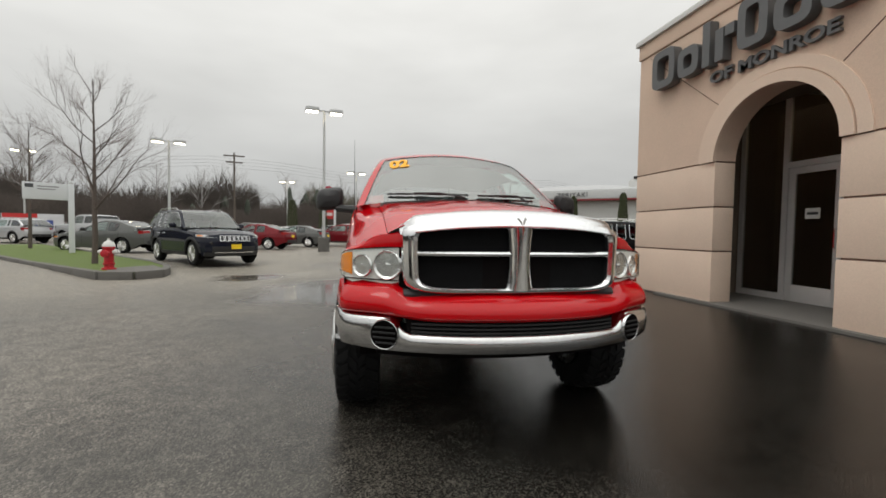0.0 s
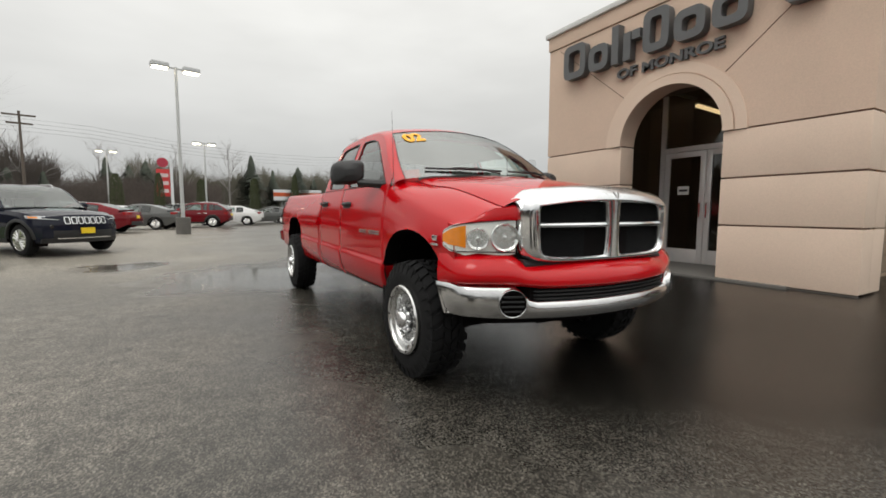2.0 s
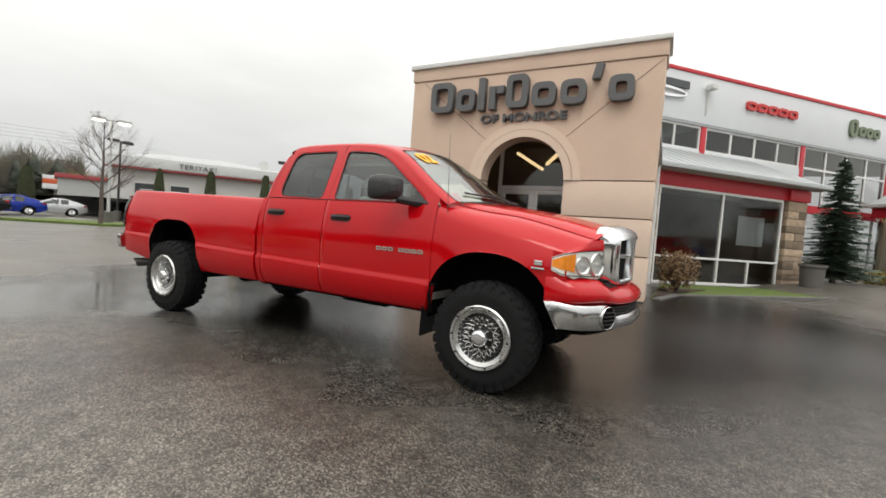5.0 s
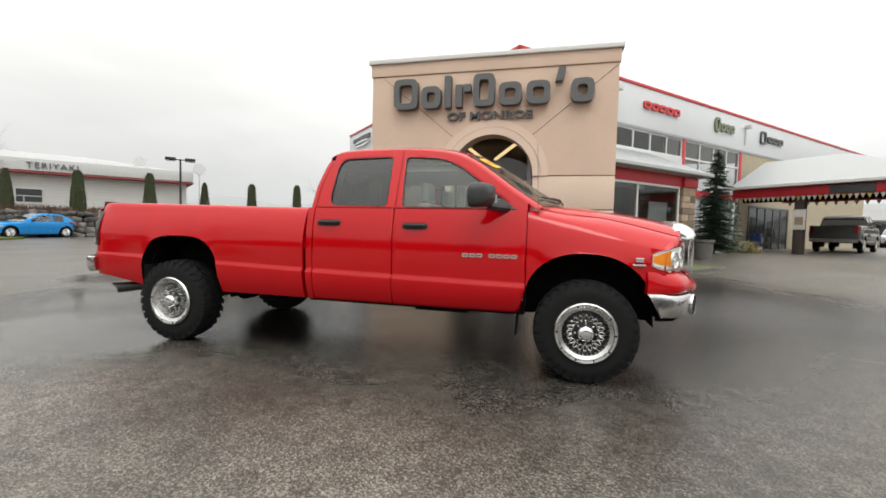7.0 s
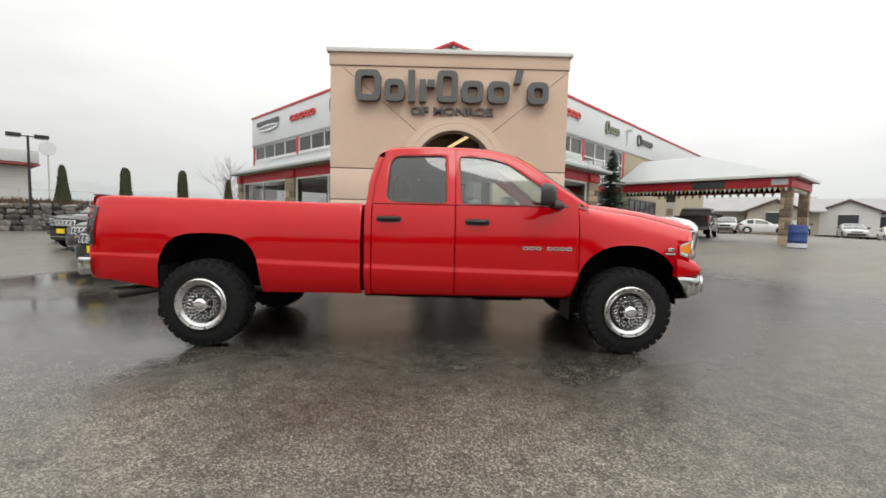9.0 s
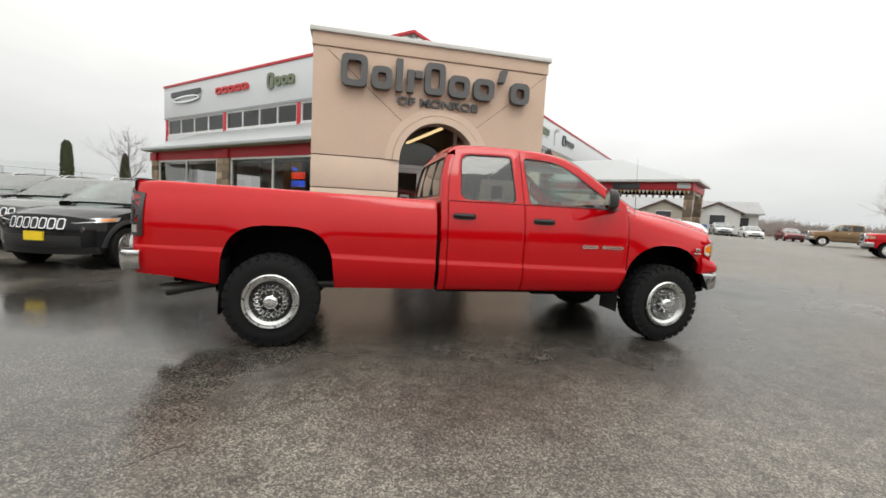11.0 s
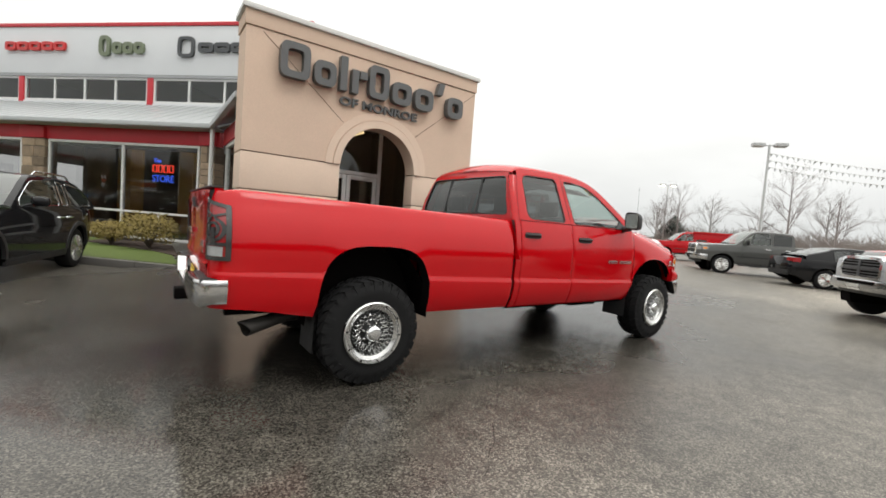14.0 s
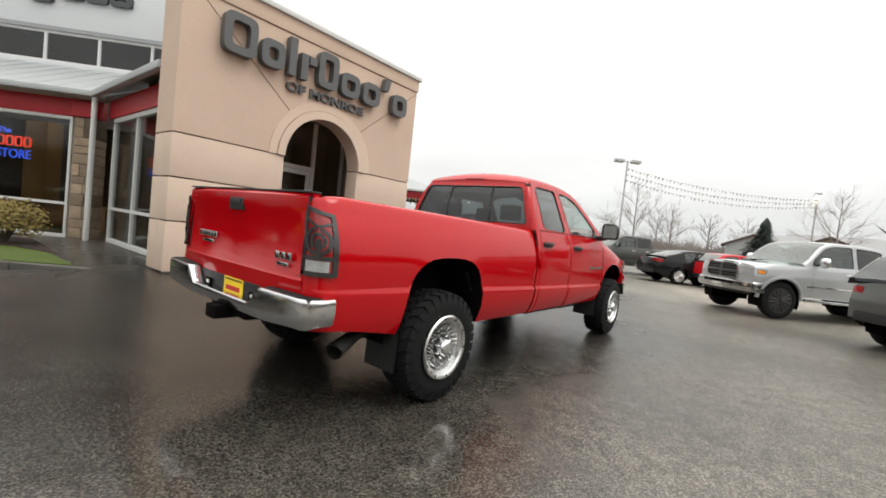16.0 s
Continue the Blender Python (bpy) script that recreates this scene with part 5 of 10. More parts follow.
        part("lamp_cover", c, SMOKED, lamp, "black fretwork cover")


def strip(x0, x1, prof, curve, n=24):
    """A moulding: a closed profile of (forward, z) swept across the front along a curve y(x)."""
    bm = bmesh.new()
    xs = np.linspace(x0, x1, n)
    sheet(bm, [[(x, curve(x) - f, z) for f, z in prof] for x in xs], closed=True)
    for x in (x0, x1):
        bm.faces.new([bm.verts.new((x, curve(x) - f, z)) for f, z in prof])
    return bm


def plan_sweep(path, profile):
    """Sweep a closed profile of (out, z) along a plan path; profile(x) may change on the way."""
    bm = bmesh.new()
    rows = []
    n = len(path)
    for i, (x, y) in enumerate(path):
        ax, ay = path[max(0, i - 1)]
        bx, by = path[min(n - 1, i + 1)]
        ln = math.hypot(bx - ax, by - ay)
        nx, ny = (by - ay) / ln, -(bx - ax) / ln
        rows.append([(x + nx * o, y + ny * o, z) for o, z in profile(x, y)])
    sheet(bm, rows, closed=True)
    for row in (rows[0], rows[-1]):
        bm.faces.new([bm.verts.new(p) for p in row])
    return bm


def nose_path():
    half = [(x, front_y(x)) for x in np.linspace(0.0, 0.93, 26)] + [(0.962, -0.583), (0.982, -0.548), (0.992, -0.51), (0.994, -0.47), (0.994, -0.445)]
    return [(-x, y) for x, y in reversed(half[1:])] + half


def make_front(truck):
    def fy(x):
        return front_y(x)
    def gy(x):
        return -0.875 + 0.165 * x * x
    nose = [(x * (1 - 0.055 * ease(-0.45, -0.585, y)), y) for x, y in nose_path()]
    def wrap(y):
        return 0.16 + 0.84 * ease(-0.47, -0.62, y)
    part("front_panel", strip(-0.66, 0.66, [(-0.12, 0.74), (-0.012, 0.74), (-0.012, 1.08), (-0.12, 1.10)], fy, 24), SEAM, truck)
    for s in (-1, 1):
        part("corner_panel", strip(min(s * 0.662, s * 0.955), max(s * 0.662, s * 0.955), [(-0.12, 0.74), (-0.012, 0.74), (-0.012, 1.08), (-0.12, 1.10)], fy, 10), RED, truck)
    # red bumper cover, wrapped round the corners to the wheel openings
    def cover(x, y):
        k = wrap(y)
        lo = 0.715 + 0.025 * ease(0.45, 0.75, abs(x))
        hi = 0.862 + 0.053 * ease(0.58, 0.70, abs(x))
        return [(o * k if o > 0 else o, lo + (hi - lo) * f) for o, f in ((-0.04, 0.0), (0.075, 0.0), (0.108, 0.06), (0.125, 0.18), (0.128, 0.36), (0.116, 0.56), (0.088, 0.76), (0.048, 0.92), (0.02, 0.99), (-0.04, 1.0))]
    part("bumper_cover", plan_sweep(nose, cover), RED, truck, "red upper bumper cover")
    # black strip added as the shadow in the gap under the grille
    part("grille_sill", strip(-0.64, 0.64, [(-0.10, 0.80), (0.01, 0.80), (0.02, 0.86), (0.0, 0.885), (-0.10, 0.885)], gy, 20), BLACK, truck)
    # chrome bumper with a dipped middle
    def chrome(x, y):
        k = wrap(y)
        top = 0.742 - 0.088 * (1 - ease(0.57, 0.68, abs(x)))
        low = 0.545 + 0.012 * ease(0.7, 0.95, abs(x))
        side = 0.015 * (1 - k)
        return [(-0.03, top - 0.006), (0.098 * k + side, top), (0.118 * k + side, top - 0.008), (0.130 * k + side, top - 0.026), (0.135 * k + side, (top + low) / 2), (0.126 * k + side, low + 0.03), (0.108 * k + side, low + 0.006), (0.08 * k, low), (-0.03, low + 0.02)]
    blade = plan_sweep(nose, chrome)
    for v in blade.verts:
        v.co.y -= (0.745 - v.co.z) * 0.55 * ease(-0.57, -0.445, v.co.y)
    bumper = part("front_bumper", blade, BUMPER_CHROME, truck, "chrome front bumper")
    part("lower_grille", strip(-0.62, 0.62, [(-0.02, 0.62), (0.075, 0.62), (0.075, 0.735), (-0.02, 0.735)], fy, 24), SEAM, bumper, "black slotted air intake")
    for k in range(3):
        z = 0.658 + 0.022 * k
        part("intake_slat", strip(-0.60, 0.60, [(0.07, z), (0.10, z), (0.10, z + 0.009), (0.07, z + 0.009)], fy, 20), BLACK, bumper)
    for s in (-1, 1):
        fog = bmesh.new()
        y0 = fy(0.725) - 0.127
        lathe(fog, [(y0 + 0.045, 0.074), (y0 - 0.002, 0.077), (y0 - 0.004, 0.080), (y0 + 0.0, 0.083), (y0 + 0.03, 0.085)], "y", 32, (s * 0.748, 0, 0.645))
        m = Matrix.Translation((s * 0.748, y0, 0.645)) @ Matrix.Rotation(s * 0.45, 4, "Z") @ Matrix.Translation((-s * 0.748, -y0, -0.645))
        for v in fog.verts:
            v.co = m @ v.co
        part("fog_bezel", fog, BUMPER_CHROME, bumper)
        disc = bmesh.new()
        lathe(disc, [(y0 - 0.001, 0.0001), (y0 - 0.001, 0.079)], "y", 28, (s * 0.748, 0, 0.645))
        for v in disc.verts:
            v.co = m @ v.co
        insert = part("fog_insert", disc, SEAM, bumper, "black slatted insert")
        for k in range(4):
            zz = 0.645 - 0.05 + 0.028 * k
            hw = 0.95 * math.sqrt(max(0.0001, 0.070 ** 2 - (zz - 0.64) ** 2))
            sl = boxes(((s * 0.748 - hw, y0 - 0.007, zz), (s * 0.748 + hw, y0 + 0.004, zz + 0.010)), bevel=0.002, m=m)
            part("fog_slat", sl, BLACK, insert)
    part("valance", strip(-0.78, 0.78, [(-0.14, 0.49), (0.0, 0.50), (0.03, 0.55), (-0.14, 0.57)], fy, 24), SEAM, truck, "black lower valance")
    # chrome grille: a thick rounded frame, a cross and dark mesh behind
    part("grille_mesh", strip(-0.61, 0.61, [(-0.06, 0.87), (0.0, 0.87), (0.0, 1.25), (-0.06, 1.25)], gy, 24), mat("black_mesh", (0.004, 0.004, 0.0045), 0.9, 0, 0.5, 200, 400, bump=0.6, bump_scale=500, spec=0.15), truck, "black mesh behind the chrome cross")
    surround = bmesh.new()
    rows = []
    for i in range(73):
        a = 2 * math.pi * i / 72
        c, q = math.cos(a), math.sin(a)
        ring = []
        for k, f in ((0.0, -0.02), (0.0, 0.030), (0.12, 0.050), (0.35, 0.062), (0.65, 0.058), (0.88, 0.040), (1.0, 0.008), (1.02, -0.05), (1.0, -0.12)):
            e = 0.24 + 0.05 * k
            hx, z0, z1 = 0.562 + 0.092 * k, 0.905 - 0.045 * k, 1.222 + 0.045 * k
            x = math.copysign(abs(c) ** e, c) * hx
            z = (z0 + z1) / 2 + math.copysign(abs(q) ** e, q) * (z1 - z0) / 2
            x *= 0.985 + 0.02 * (z - 0.9) / 0.3
            ring.append((x, gy(x) - f, z))
        rows.append(ring)
    sheet(surround, rows)
    part("grille_surround", surround, CHROME, truck, "chrome grille surround")
    part("grille_bar", strip(-0.585, 0.585, [(-0.01, 1.066), (0.030, 1.068), (0.046, 1.078), (0.048, 1.090), (0.038, 1.102), (-0.01, 1.106)], gy, 30), CHROME, truck)
    post = bmesh.new()
    sheet(post, [[(-w, gy(0) + 0.01, z), (-w, gy(0) - 0.040, z), (-w * 0.72, gy(0) - 0.056, z), (-w * 0.25, gy(0) - 0.066, z), (w * 0.25, gy(0) - 0.066, z), (w * 0.72, gy(0) - 0.056, z), (w, gy(0) - 0.040, z), (w, gy(0) + 0.01, z)] for z, w in ((0.885, 0.082), (0.93, 0.068), (1.02, 0.060), (1.1, 0.062), (1.17, 0.065), (1.245, 0.075))])
    part("grille_post", post, CHROME, truck)
    # bright hood guard domed over the leading edge
    guard = bmesh.new()
    rows = []
    for x in np.linspace(-0.662, 0.662, 49):
        u = abs(x) / 0.662
        e = ease(0.86, 1.0, u)
        zt, y = 1.338 - 0.052 * u ** 2.2 - 0.045 * e, gy(x) + 0.075 * e
        drop = 1 - 0.45 * e
        rows.append([(x, y + 0.13 - 0.09 * e, zt - 0.030), (x, y + 0.10 - 0.07 * e, zt - 0.002), (x, y + 0.05 - 0.03 * e, zt), (x, y + 0.005, zt - 0.012 * drop), (x, y - 0.035, zt - 0.034 * drop), (x, y - 0.062, zt - 0.062 * drop), (x, y - 0.076, zt - 0.092 * drop), (x, y - 0.070, zt - 0.098 * drop), (x, y - 0.03, zt - 0.075 * drop), (x, y + 0.05, zt - 0.045)])
    sheet(guard, rows, closed=True)
    for row in (rows[0], rows[-1]):
        guard.faces.new([guard.verts.new(p) for p in row])
    hg = part("hood_guard", guard, GUARD_CHROME, truck, "bright chrome hood guard")
    em = bmesh.new()
    for s in (-1, 1):
        y0 = gy(0) - 0.062
        tube(em, [(s * 0.004, y0 - 0.008, 1.25), (s * 0.010, y0 - 0.002, 1.268), (s * 0.022, y0 + 0.012, 1.288), (s * 0.030, y0 + 0.006, 1.276), (s * 0.028, y0 - 0.002, 1.262)], [0.005, 0.007, 0.007, 0.005, 0.003], 6)
    part("emblem", em, TRIM, hg, "small grey emblem")
    # headlamps wrapped round the corners: pale housing, two bowls, amber corner, clear lens
    for s in (-1, 1):
        path = [(0.662, fy(0.662)), (0.72, fy(0.72)), (0.79, fy(0.79)), (0.86, fy(0.86)), (0.92, fy(0.92)), (0.962, -0.585), (0.982, -0.54), (0.990, -0.475)]
        def shell(push, k0=0, k1=None, grow=0.0, band=(0.0, 1.0)):
            bm = bmesh.new()
            rows = []
            pts = path[k0:k1]
            for f in np.linspace(band[0], band[1], 8):
                row = []
                for k, (x, y) in enumerate(pts):
                    u = (k + k0) / (len(path) - 1)
                    scallop = 0.018 * math.cos(2 * math.pi * (u - 0.13) / 0.42) ** 2 if u < 0.62 else 0.0
                    zb, zt = 0.934 + 0.006 * u + 0.034 * ease(0.80, 1.0, u) - scallop - grow, 1.112 - 0.05 * u ** 1.6 - 0.022 * ease(0.80, 1.0, u) + grow
                    row.append((s * (x + push * 0.35 * u), y - push * (1 - 0.6 * u), zb + (zt - zb) * f))
                rows.append(row)
            sheet(bm, rows)
            return bm
        brow = bmesh.new()
        sheet(brow, [[(s * x, fy(x) - 0.010, zl), (s * x, fy(x) - 0.012, (zl + zu) / 2), (s * x, fy(x) - 0.002, zu - 0.006), (s * x, fy(x) + 0.03, zu + 0.004)] for x, zl, zu in ((0.655, 1.116, 1.205), (0.70, 1.115, 1.196), (0.745, 1.113, 1.194), (0.80, 1.110, 1.180), (0.85, 1.106, 1.148), (0.90, 1.10, 1.118), (0.945, 1.092, 1.105), (0.965, 1.085, 1.092))])
        part("fender_brow", brow, RED, truck)
        hl = part("headlamp", shell(0.006, grow=0.012), LAMP_WHITE, truck, "clear headlamp with an amber corner lens")
        part("amber_lens", shell(0.016, 4, None, -0.006, (0.16, 1.0)), AMBER, hl, "amber corner lens")
        for cx, cz, r, turn in ((0.728, 1.016, 0.080, 0.42), (0.868, 1.008, 0.062, 0.62)):
            bowl = bmesh.new()
            y0 = fy(cx) - 0.020
            lathe(bowl, [(y0 + 0.016, r * 0.22), (y0 + 0.013, r * 0.5), (y0 + 0.006, r * 0.82), (y0 - 0.003, r * 0.95), (y0 - 0.006, r), (y0 + 0.004, r * 1.09)], "y", 28, (s * cx, 0, cz))
            lathe(bowl, [(y0 - 0.006, 0.0001), (y0 - 0.004, 0.010), (y0 + 0.014, 0.017)], "y", 14, (s * cx, 0, cz))
            m = Matrix.Translation((s * cx, y0, cz)) @ Matrix.Rotation(s * turn, 4, "Z") @ Matrix.Translation((-s * cx, -y0, -cz))
            for v in bowl.verts:
                v.co = m @ v.co
            part("lamp_bowl", bowl, BOWL, hl, "bright lamp bowl")
        part("lens", shell(0.034, 0, 7), LENS, hl, "clear outer lens")
        bez = bmesh.new()
        rim = [(s * x, y - 0.016 * (1 - 0.6 * k / 7), 0.928 + 0.006 * k / 7 + 0.034 * ease(0.80, 1.0, k / 7)) for k, (x, y) in enumerate(path)] + [(s * x, y - 0.016 * (1 - 0.6 * k / 7), 1.119 - 0.05 * (k / 7) ** 1.6 - 0.022 * ease(0.80, 1.0, k / 7)) for k, (x, y) in reversed(list(enumerate(path)))]
        tube(bez, rim + rim[:1], 0.0032, 6)
        part("lamp_bezel", bez, SEAM, hl)


def tyre_mesh(r=0.42, w=0.29, rim=0.238, lugs=30):
    """A mud tyre on the x axis, outer side towards -x, centred on the hub."""
    bm = bmesh.new()
    h = w / 2
    lathe(bm, [(-h + 0.035, rim - 0.012), (-h + 0.008, rim + 0.012), (-h - 0.006, rim + 0.07), (-h + 0.004, r - 0.065), (-h + 0.022, r - 0.032), (-h + 0.05, r - 0.016), (h - 0.05, r - 0.016), (h - 0.022, r - 0.032), (h - 0.004, r - 0.065), (h + 0.006, rim + 0.07), (h - 0.008, rim + 0.012), (h - 0.035, rim - 0.012)], "x", 60, close=True)
    for k in range(lugs):
        a0 = 2 * math.pi * k / lugs
        for row, (x0, x1, off) in enumerate(((-h + 0.012, -h + 0.085, 0.0), (-0.05, -0.006, 0.5), (0.006, 0.05, 0.15), (h - 0.085, h - 0.012, 0.5))):
            a = a0 + off * 2 * math.pi / lugs
            da = 0.62 * math.pi / lugs
            skew = 0.05 * (1 if row % 2 else -1)
            pts = []
            for x, sk in ((x0, -skew), (x1, skew)):
                for ang in (a - da + sk, a + da + sk):
                    pts.append((x, ang))
            rr = r
            lo, hi = [], []
            for x, ang in (pts[0], pts[1], pts[3], pts[2]):
                drop = 0.014 if abs(x) > h - 0.03 else 0.0
                for lst, q in ((lo, r - 0.045), (hi, rr - drop)):
                    lst.append(bm.verts.new((x, q * math.cos(ang), q * math.sin(ang))))
            bm.faces.new(hi)
            for i in range(4):
                bm.faces.new((lo[i], lo[(i + 1) % 4], hi[(i + 1) % 4], hi[i]))
        # shoulder lugs on the side wall
        a = a0
        da = 0.5 * math.pi / lugs
        ring = []
        for x, q in ((-h - 0.004, r - 0.085), (-h + 0.012, r - 0.012)):
            for ang in (a - da, a + da):
                ring.append(bm.verts.new((x, q * math.cos(ang), q * math.sin(ang))))
        back = [bm.verts.new((v.co.x + 0.03, v.co.y * 0.97, v.co.z * 0.97)) for v in ring]
        bm.faces.new((ring[0], ring[1], ring[3], ring[2]))
        for i, j in ((0, 1), (1, 3), (3, 2), (2, 0)):
            bm.faces.new((ring[i], ring[j], back[j], back[i]))
    return bm


LOOP = mat("worn_silver_loops", (0.46, 0.46, 0.45), 0.25, 0.9, 0.2, 40)


def make_wheels(truck):
    out = -0.145
    lip = bmesh.new()
    lathe(lip, [(out - 0.012, 0.272), (out - 0.022, 0.262), (out - 0.018, 0.243), (out - 0.004, 0.236), (out + 0.01, 0.205), (out + 0.05, 0.188), (out + 0.06, 0.178), (out + 0.07, 0.20), (out + 0.29, 0.25), (out + 0.30, 0.262)], "x", 56, close=True)
    dish = bmesh.new()
    lathe(dish, [(out + 0.055, 0.186), (out + 0.045, 0.15), (out + 0.03, 0.10), (out + 0.02, 0.06), (out + 0.09, 0.0001)], "x", 40)
    loops = bmesh.new()
    for k in range(20):
        a = 2 * math.pi * k / 20
        tang, rad = Vector((0, -math.sin(a), math.cos(a))), Vector((0, math.cos(a), math.sin(a)))
        pts = [Vector((out + 0.022, 0, 0)) + (0.136 + 0.026 * math.sin(t)) * rad + 0.0155 * math.cos(t) * tang - Vector((0.006 * math.sin(t), 0, 0)) for t in np.linspace(0, 2 * math.pi, 11)]
        tube(loops, pts, 0.0048, 6, caps=False)
    studs = bmesh.new()
    for rr, n in ((0.172, 36),):
        for k in range(n):
            a = 2 * math.pi * (k + 0.25) / n
            c = (out + 0.022, rr * math.cos(a), rr * math.sin(a))
            lathe(studs, [(c[0] - 0.012, 0.002), (c[0] - 0.006, 0.005), (c[0] + 0.02, 0.006)], "x", 8, (0, c[1], c[2]))
    for k in range(8):
        a = 2 * math.pi * k / 8
        lathe(studs, [(out - 0.004, 0.007), (out + 0.002, 0.012), (out + 0.03, 0.013)], "x", 6, (0, 0.090 * math.cos(a), 0.090 * math.sin(a)))
    cap = bmesh.new()
    lathe(cap, [(out - 0.045, 0.0001), (out - 0.044, 0.035), (out - 0.040, 0.054), (out - 0.028, 0.066), (out - 0.005, 0.072), (out + 0.03, 0.074)], "x", 32)
    bolt = bmesh.new()
    lathe(bolt, [(out - 0.0225, 0.0001), (out - 0.022, 0.008), (out - 0.01, 0.009)], "x", 8)
    for bm in (lip, dish, loops, studs, cap):
        for v in bm.verts:
            v.co.y *= 0.905
            v.co.z *= 0.905
    first = None
    for s in (-1, 1):
        for y in (0.0, 4.077):
            m = pose(s * 0.89, y, 0.40, 0, 0, 0 if s < 0 else 180) @ pose(0, 0, 0, 37 * (y + 1 + s), 0, 0)
            if first is None:
                w = new("wheel")
                w.parent = truck
                tyre = part("tyre", tyre_mesh(), RUBBER, w, "knobbly black mud tyre", smooth=30)
                rim = part("rim", lip, POLISHED, w, "polished deep dish rim")
                mesh = part("rim_mesh", dish, mat("black_rim_centre", (0.012, 0.012, 0.013), 0.35, 0.4, 0.3), w, "black mesh rim centre")
                st = part("stud_ring", studs, CHROME, w)
                hc = part("hub_cap", cap, CHROME, w)
                lp = part("rim_mesh", loops, LOOP, w, "fine silvery loops of the rim mesh")
                tagged(st, kind="stuff")
                tagged(lp, kind="stuff")
                bolts = [part("bolt", bolt, SEAM, w)]
                for k in range(1, 10):
                    bolts.append(new("bolt", bolts[0].data))
                    bolts[-1].parent = w
                for k, q in enumerate(bolts):
                    a = 2 * math.pi * k / 10
                    q.matrix_basis = pose(0, 0.226 * math.cos(a), 0.226 * math.sin(a))
                first = (w, [tyre, rim, mesh, st, hc, lp] + bolts)
                w.matrix_basis = m
            else:
                w = new("wheel")
                w.parent = truck
                w.matrix_basis = m
                for q in first[1]:
                    c = q.copy()
                    scene.collection.objects.link(c)
                    c.parent = w


def glass_point(x, ys):
    """A point of the windshield at a width and a station."""
    pts = roof_section(ys)
    for (wa, ya, za), (wb, yb, zb) in zip(pts, pts[1:]):
        if wb <= abs(x) <= wa:
            f = (wa - abs(x)) / max(1e-6, wa - wb)
            return Vector((x, ya + (yb - ya) * f, za + (zb - za) * f))
    return Vector((x, pts[0][1], pts[0][2]))


def make_truck():
    truck = thing("pickup_truck", "lifted glossy red crew pickup truck on mud tyres, wet", "pickup truck", m=TRUCK)
    make_cab(truck)
    make_bed(truck)
    make_front(truck)
    make_wheels(truck)
    # chrome step bumper, dipped in the middle, with a dark recess for the number board
    half = [(x, 5.305 - 0.03 * x ** 4) for x in np.linspace(0.0, 0.93, 28)] + [(0.965, 5.262), (0.99, 5.24), (1.004, 5.205), (1.006, 5.16), (1.006, 5.115)]
    path = [(x, -y) for x, y in [(-x, y) for x, y in reversed(half[1:])] + half]
    def rear_profile(x, y):
        top = 0.822 - 0.115 * (1 - ease(0.40, 0.52, abs(x)))
        low = 0.622 + 0.02 * ease(0.5, 0.9, abs(x)) + 0.02 * ease(0.97, 1.006, abs(x))
        return [(-0.06, top - 0.004), (0.004, top), (0.013, top - 0.007), (0.017, top - 0.02), (0.0165, low + 0.075), (0.008, low + 0.03), (-0.004, low + 0.006), (-0.02, low), (-0.06, low + 0.01)]
    rbm = plan_sweep(path, rear_profile)
    for v in rbm.verts:
        v.co.y = -v.co.y
    rb = part("rear_bumper", rbm, BUMPER_CHROME, truck, "chrome step bumper with dents")
    part("number_recess", boxes(((-0.56, 5.12, 0.63), (0.56, 5.235, 0.805)), bevel=0.01), BLACK, rb, "black recess for the number board")
    part("tail_sill", boxes(((-0.90, 5.02, 0.62), (0.90, 5.17, 0.80)), bevel=0.02), SEAM, truck)
    for s in (-1, 1):
        pad = part("step_pad", boxes(((min(s * 0.52, s * 0.985), 5.17, 0.805), (max(s * 0.52, s * 0.985), 5.272, 0.824)), bevel=0.004), BLACK, rb, "black tread pad")
        for k in range(5):
            part("pad_rib", boxes(((min(s * 0.54, s * 0.96), 5.185 + k * 0.018, 0.823), (max(s * 0.54, s * 0.96), 5.193 + k * 0.018, 0.828))), BLACK, pad)
        lampx = s * 0.33
        part("plate_lamp", boxes(((lampx - 0.045, 5.23, 0.70), (lampx + 0.045, 5.25, 0.75)), bevel=0.004), SEAM, rb)
        part("lamp_chip", boxes(((lampx - 0.018, 5.248, 0.715), (lampx + 0.018, 5.253, 0.738)), bevel=0.002), REFLECTOR, rb)
    plate = part("dealer_plate", boxes(((-0.19, 5.238, 0.655), (0.085, 5.243, 0.805)), bevel=0.002), mat("yellow_plate", (0.85, 0.60, 0.02), 0.5), rb, "yellow dealer plate with a red scrawl bar")
    part("print_bar", boxes(((-0.15, 5.243, 0.715), (0.05, 5.245, 0.748)), bevel=0.001), mat("red_print", (0.5, 0.02, 0.015), 0.6), plate)
    part("plate_edge", boxes(((-0.175, 5.243, 0.785), (0.07, 5.245, 0.797)), ((-0.175, 5.243, 0.664), (0.07, 5.245, 0.676))), mat("plate_holder_print", (0.12, 0.08, 0.01), 0.6), plate)
    part("tow_hitch", boxes(((-0.07, 5.10, 0.53), (0.07, 5.36, 0.62)), ((-0.26, 5.10, 0.55), (0.26, 5.24, 0.62)), bevel=0.01), SEAM, truck, "black square tow hitch")
    # exhaust, axles, frame rails, flaps
    ex = bmesh.new()
    tube(ex, [(-0.62, 3.2, 0.50), (-0.66, 4.45, 0.50), (-0.70, 4.66, 0.50), (-0.865, 4.97, 0.465)], [0.04, 0.04, 0.044, 0.056], 20, caps=False)
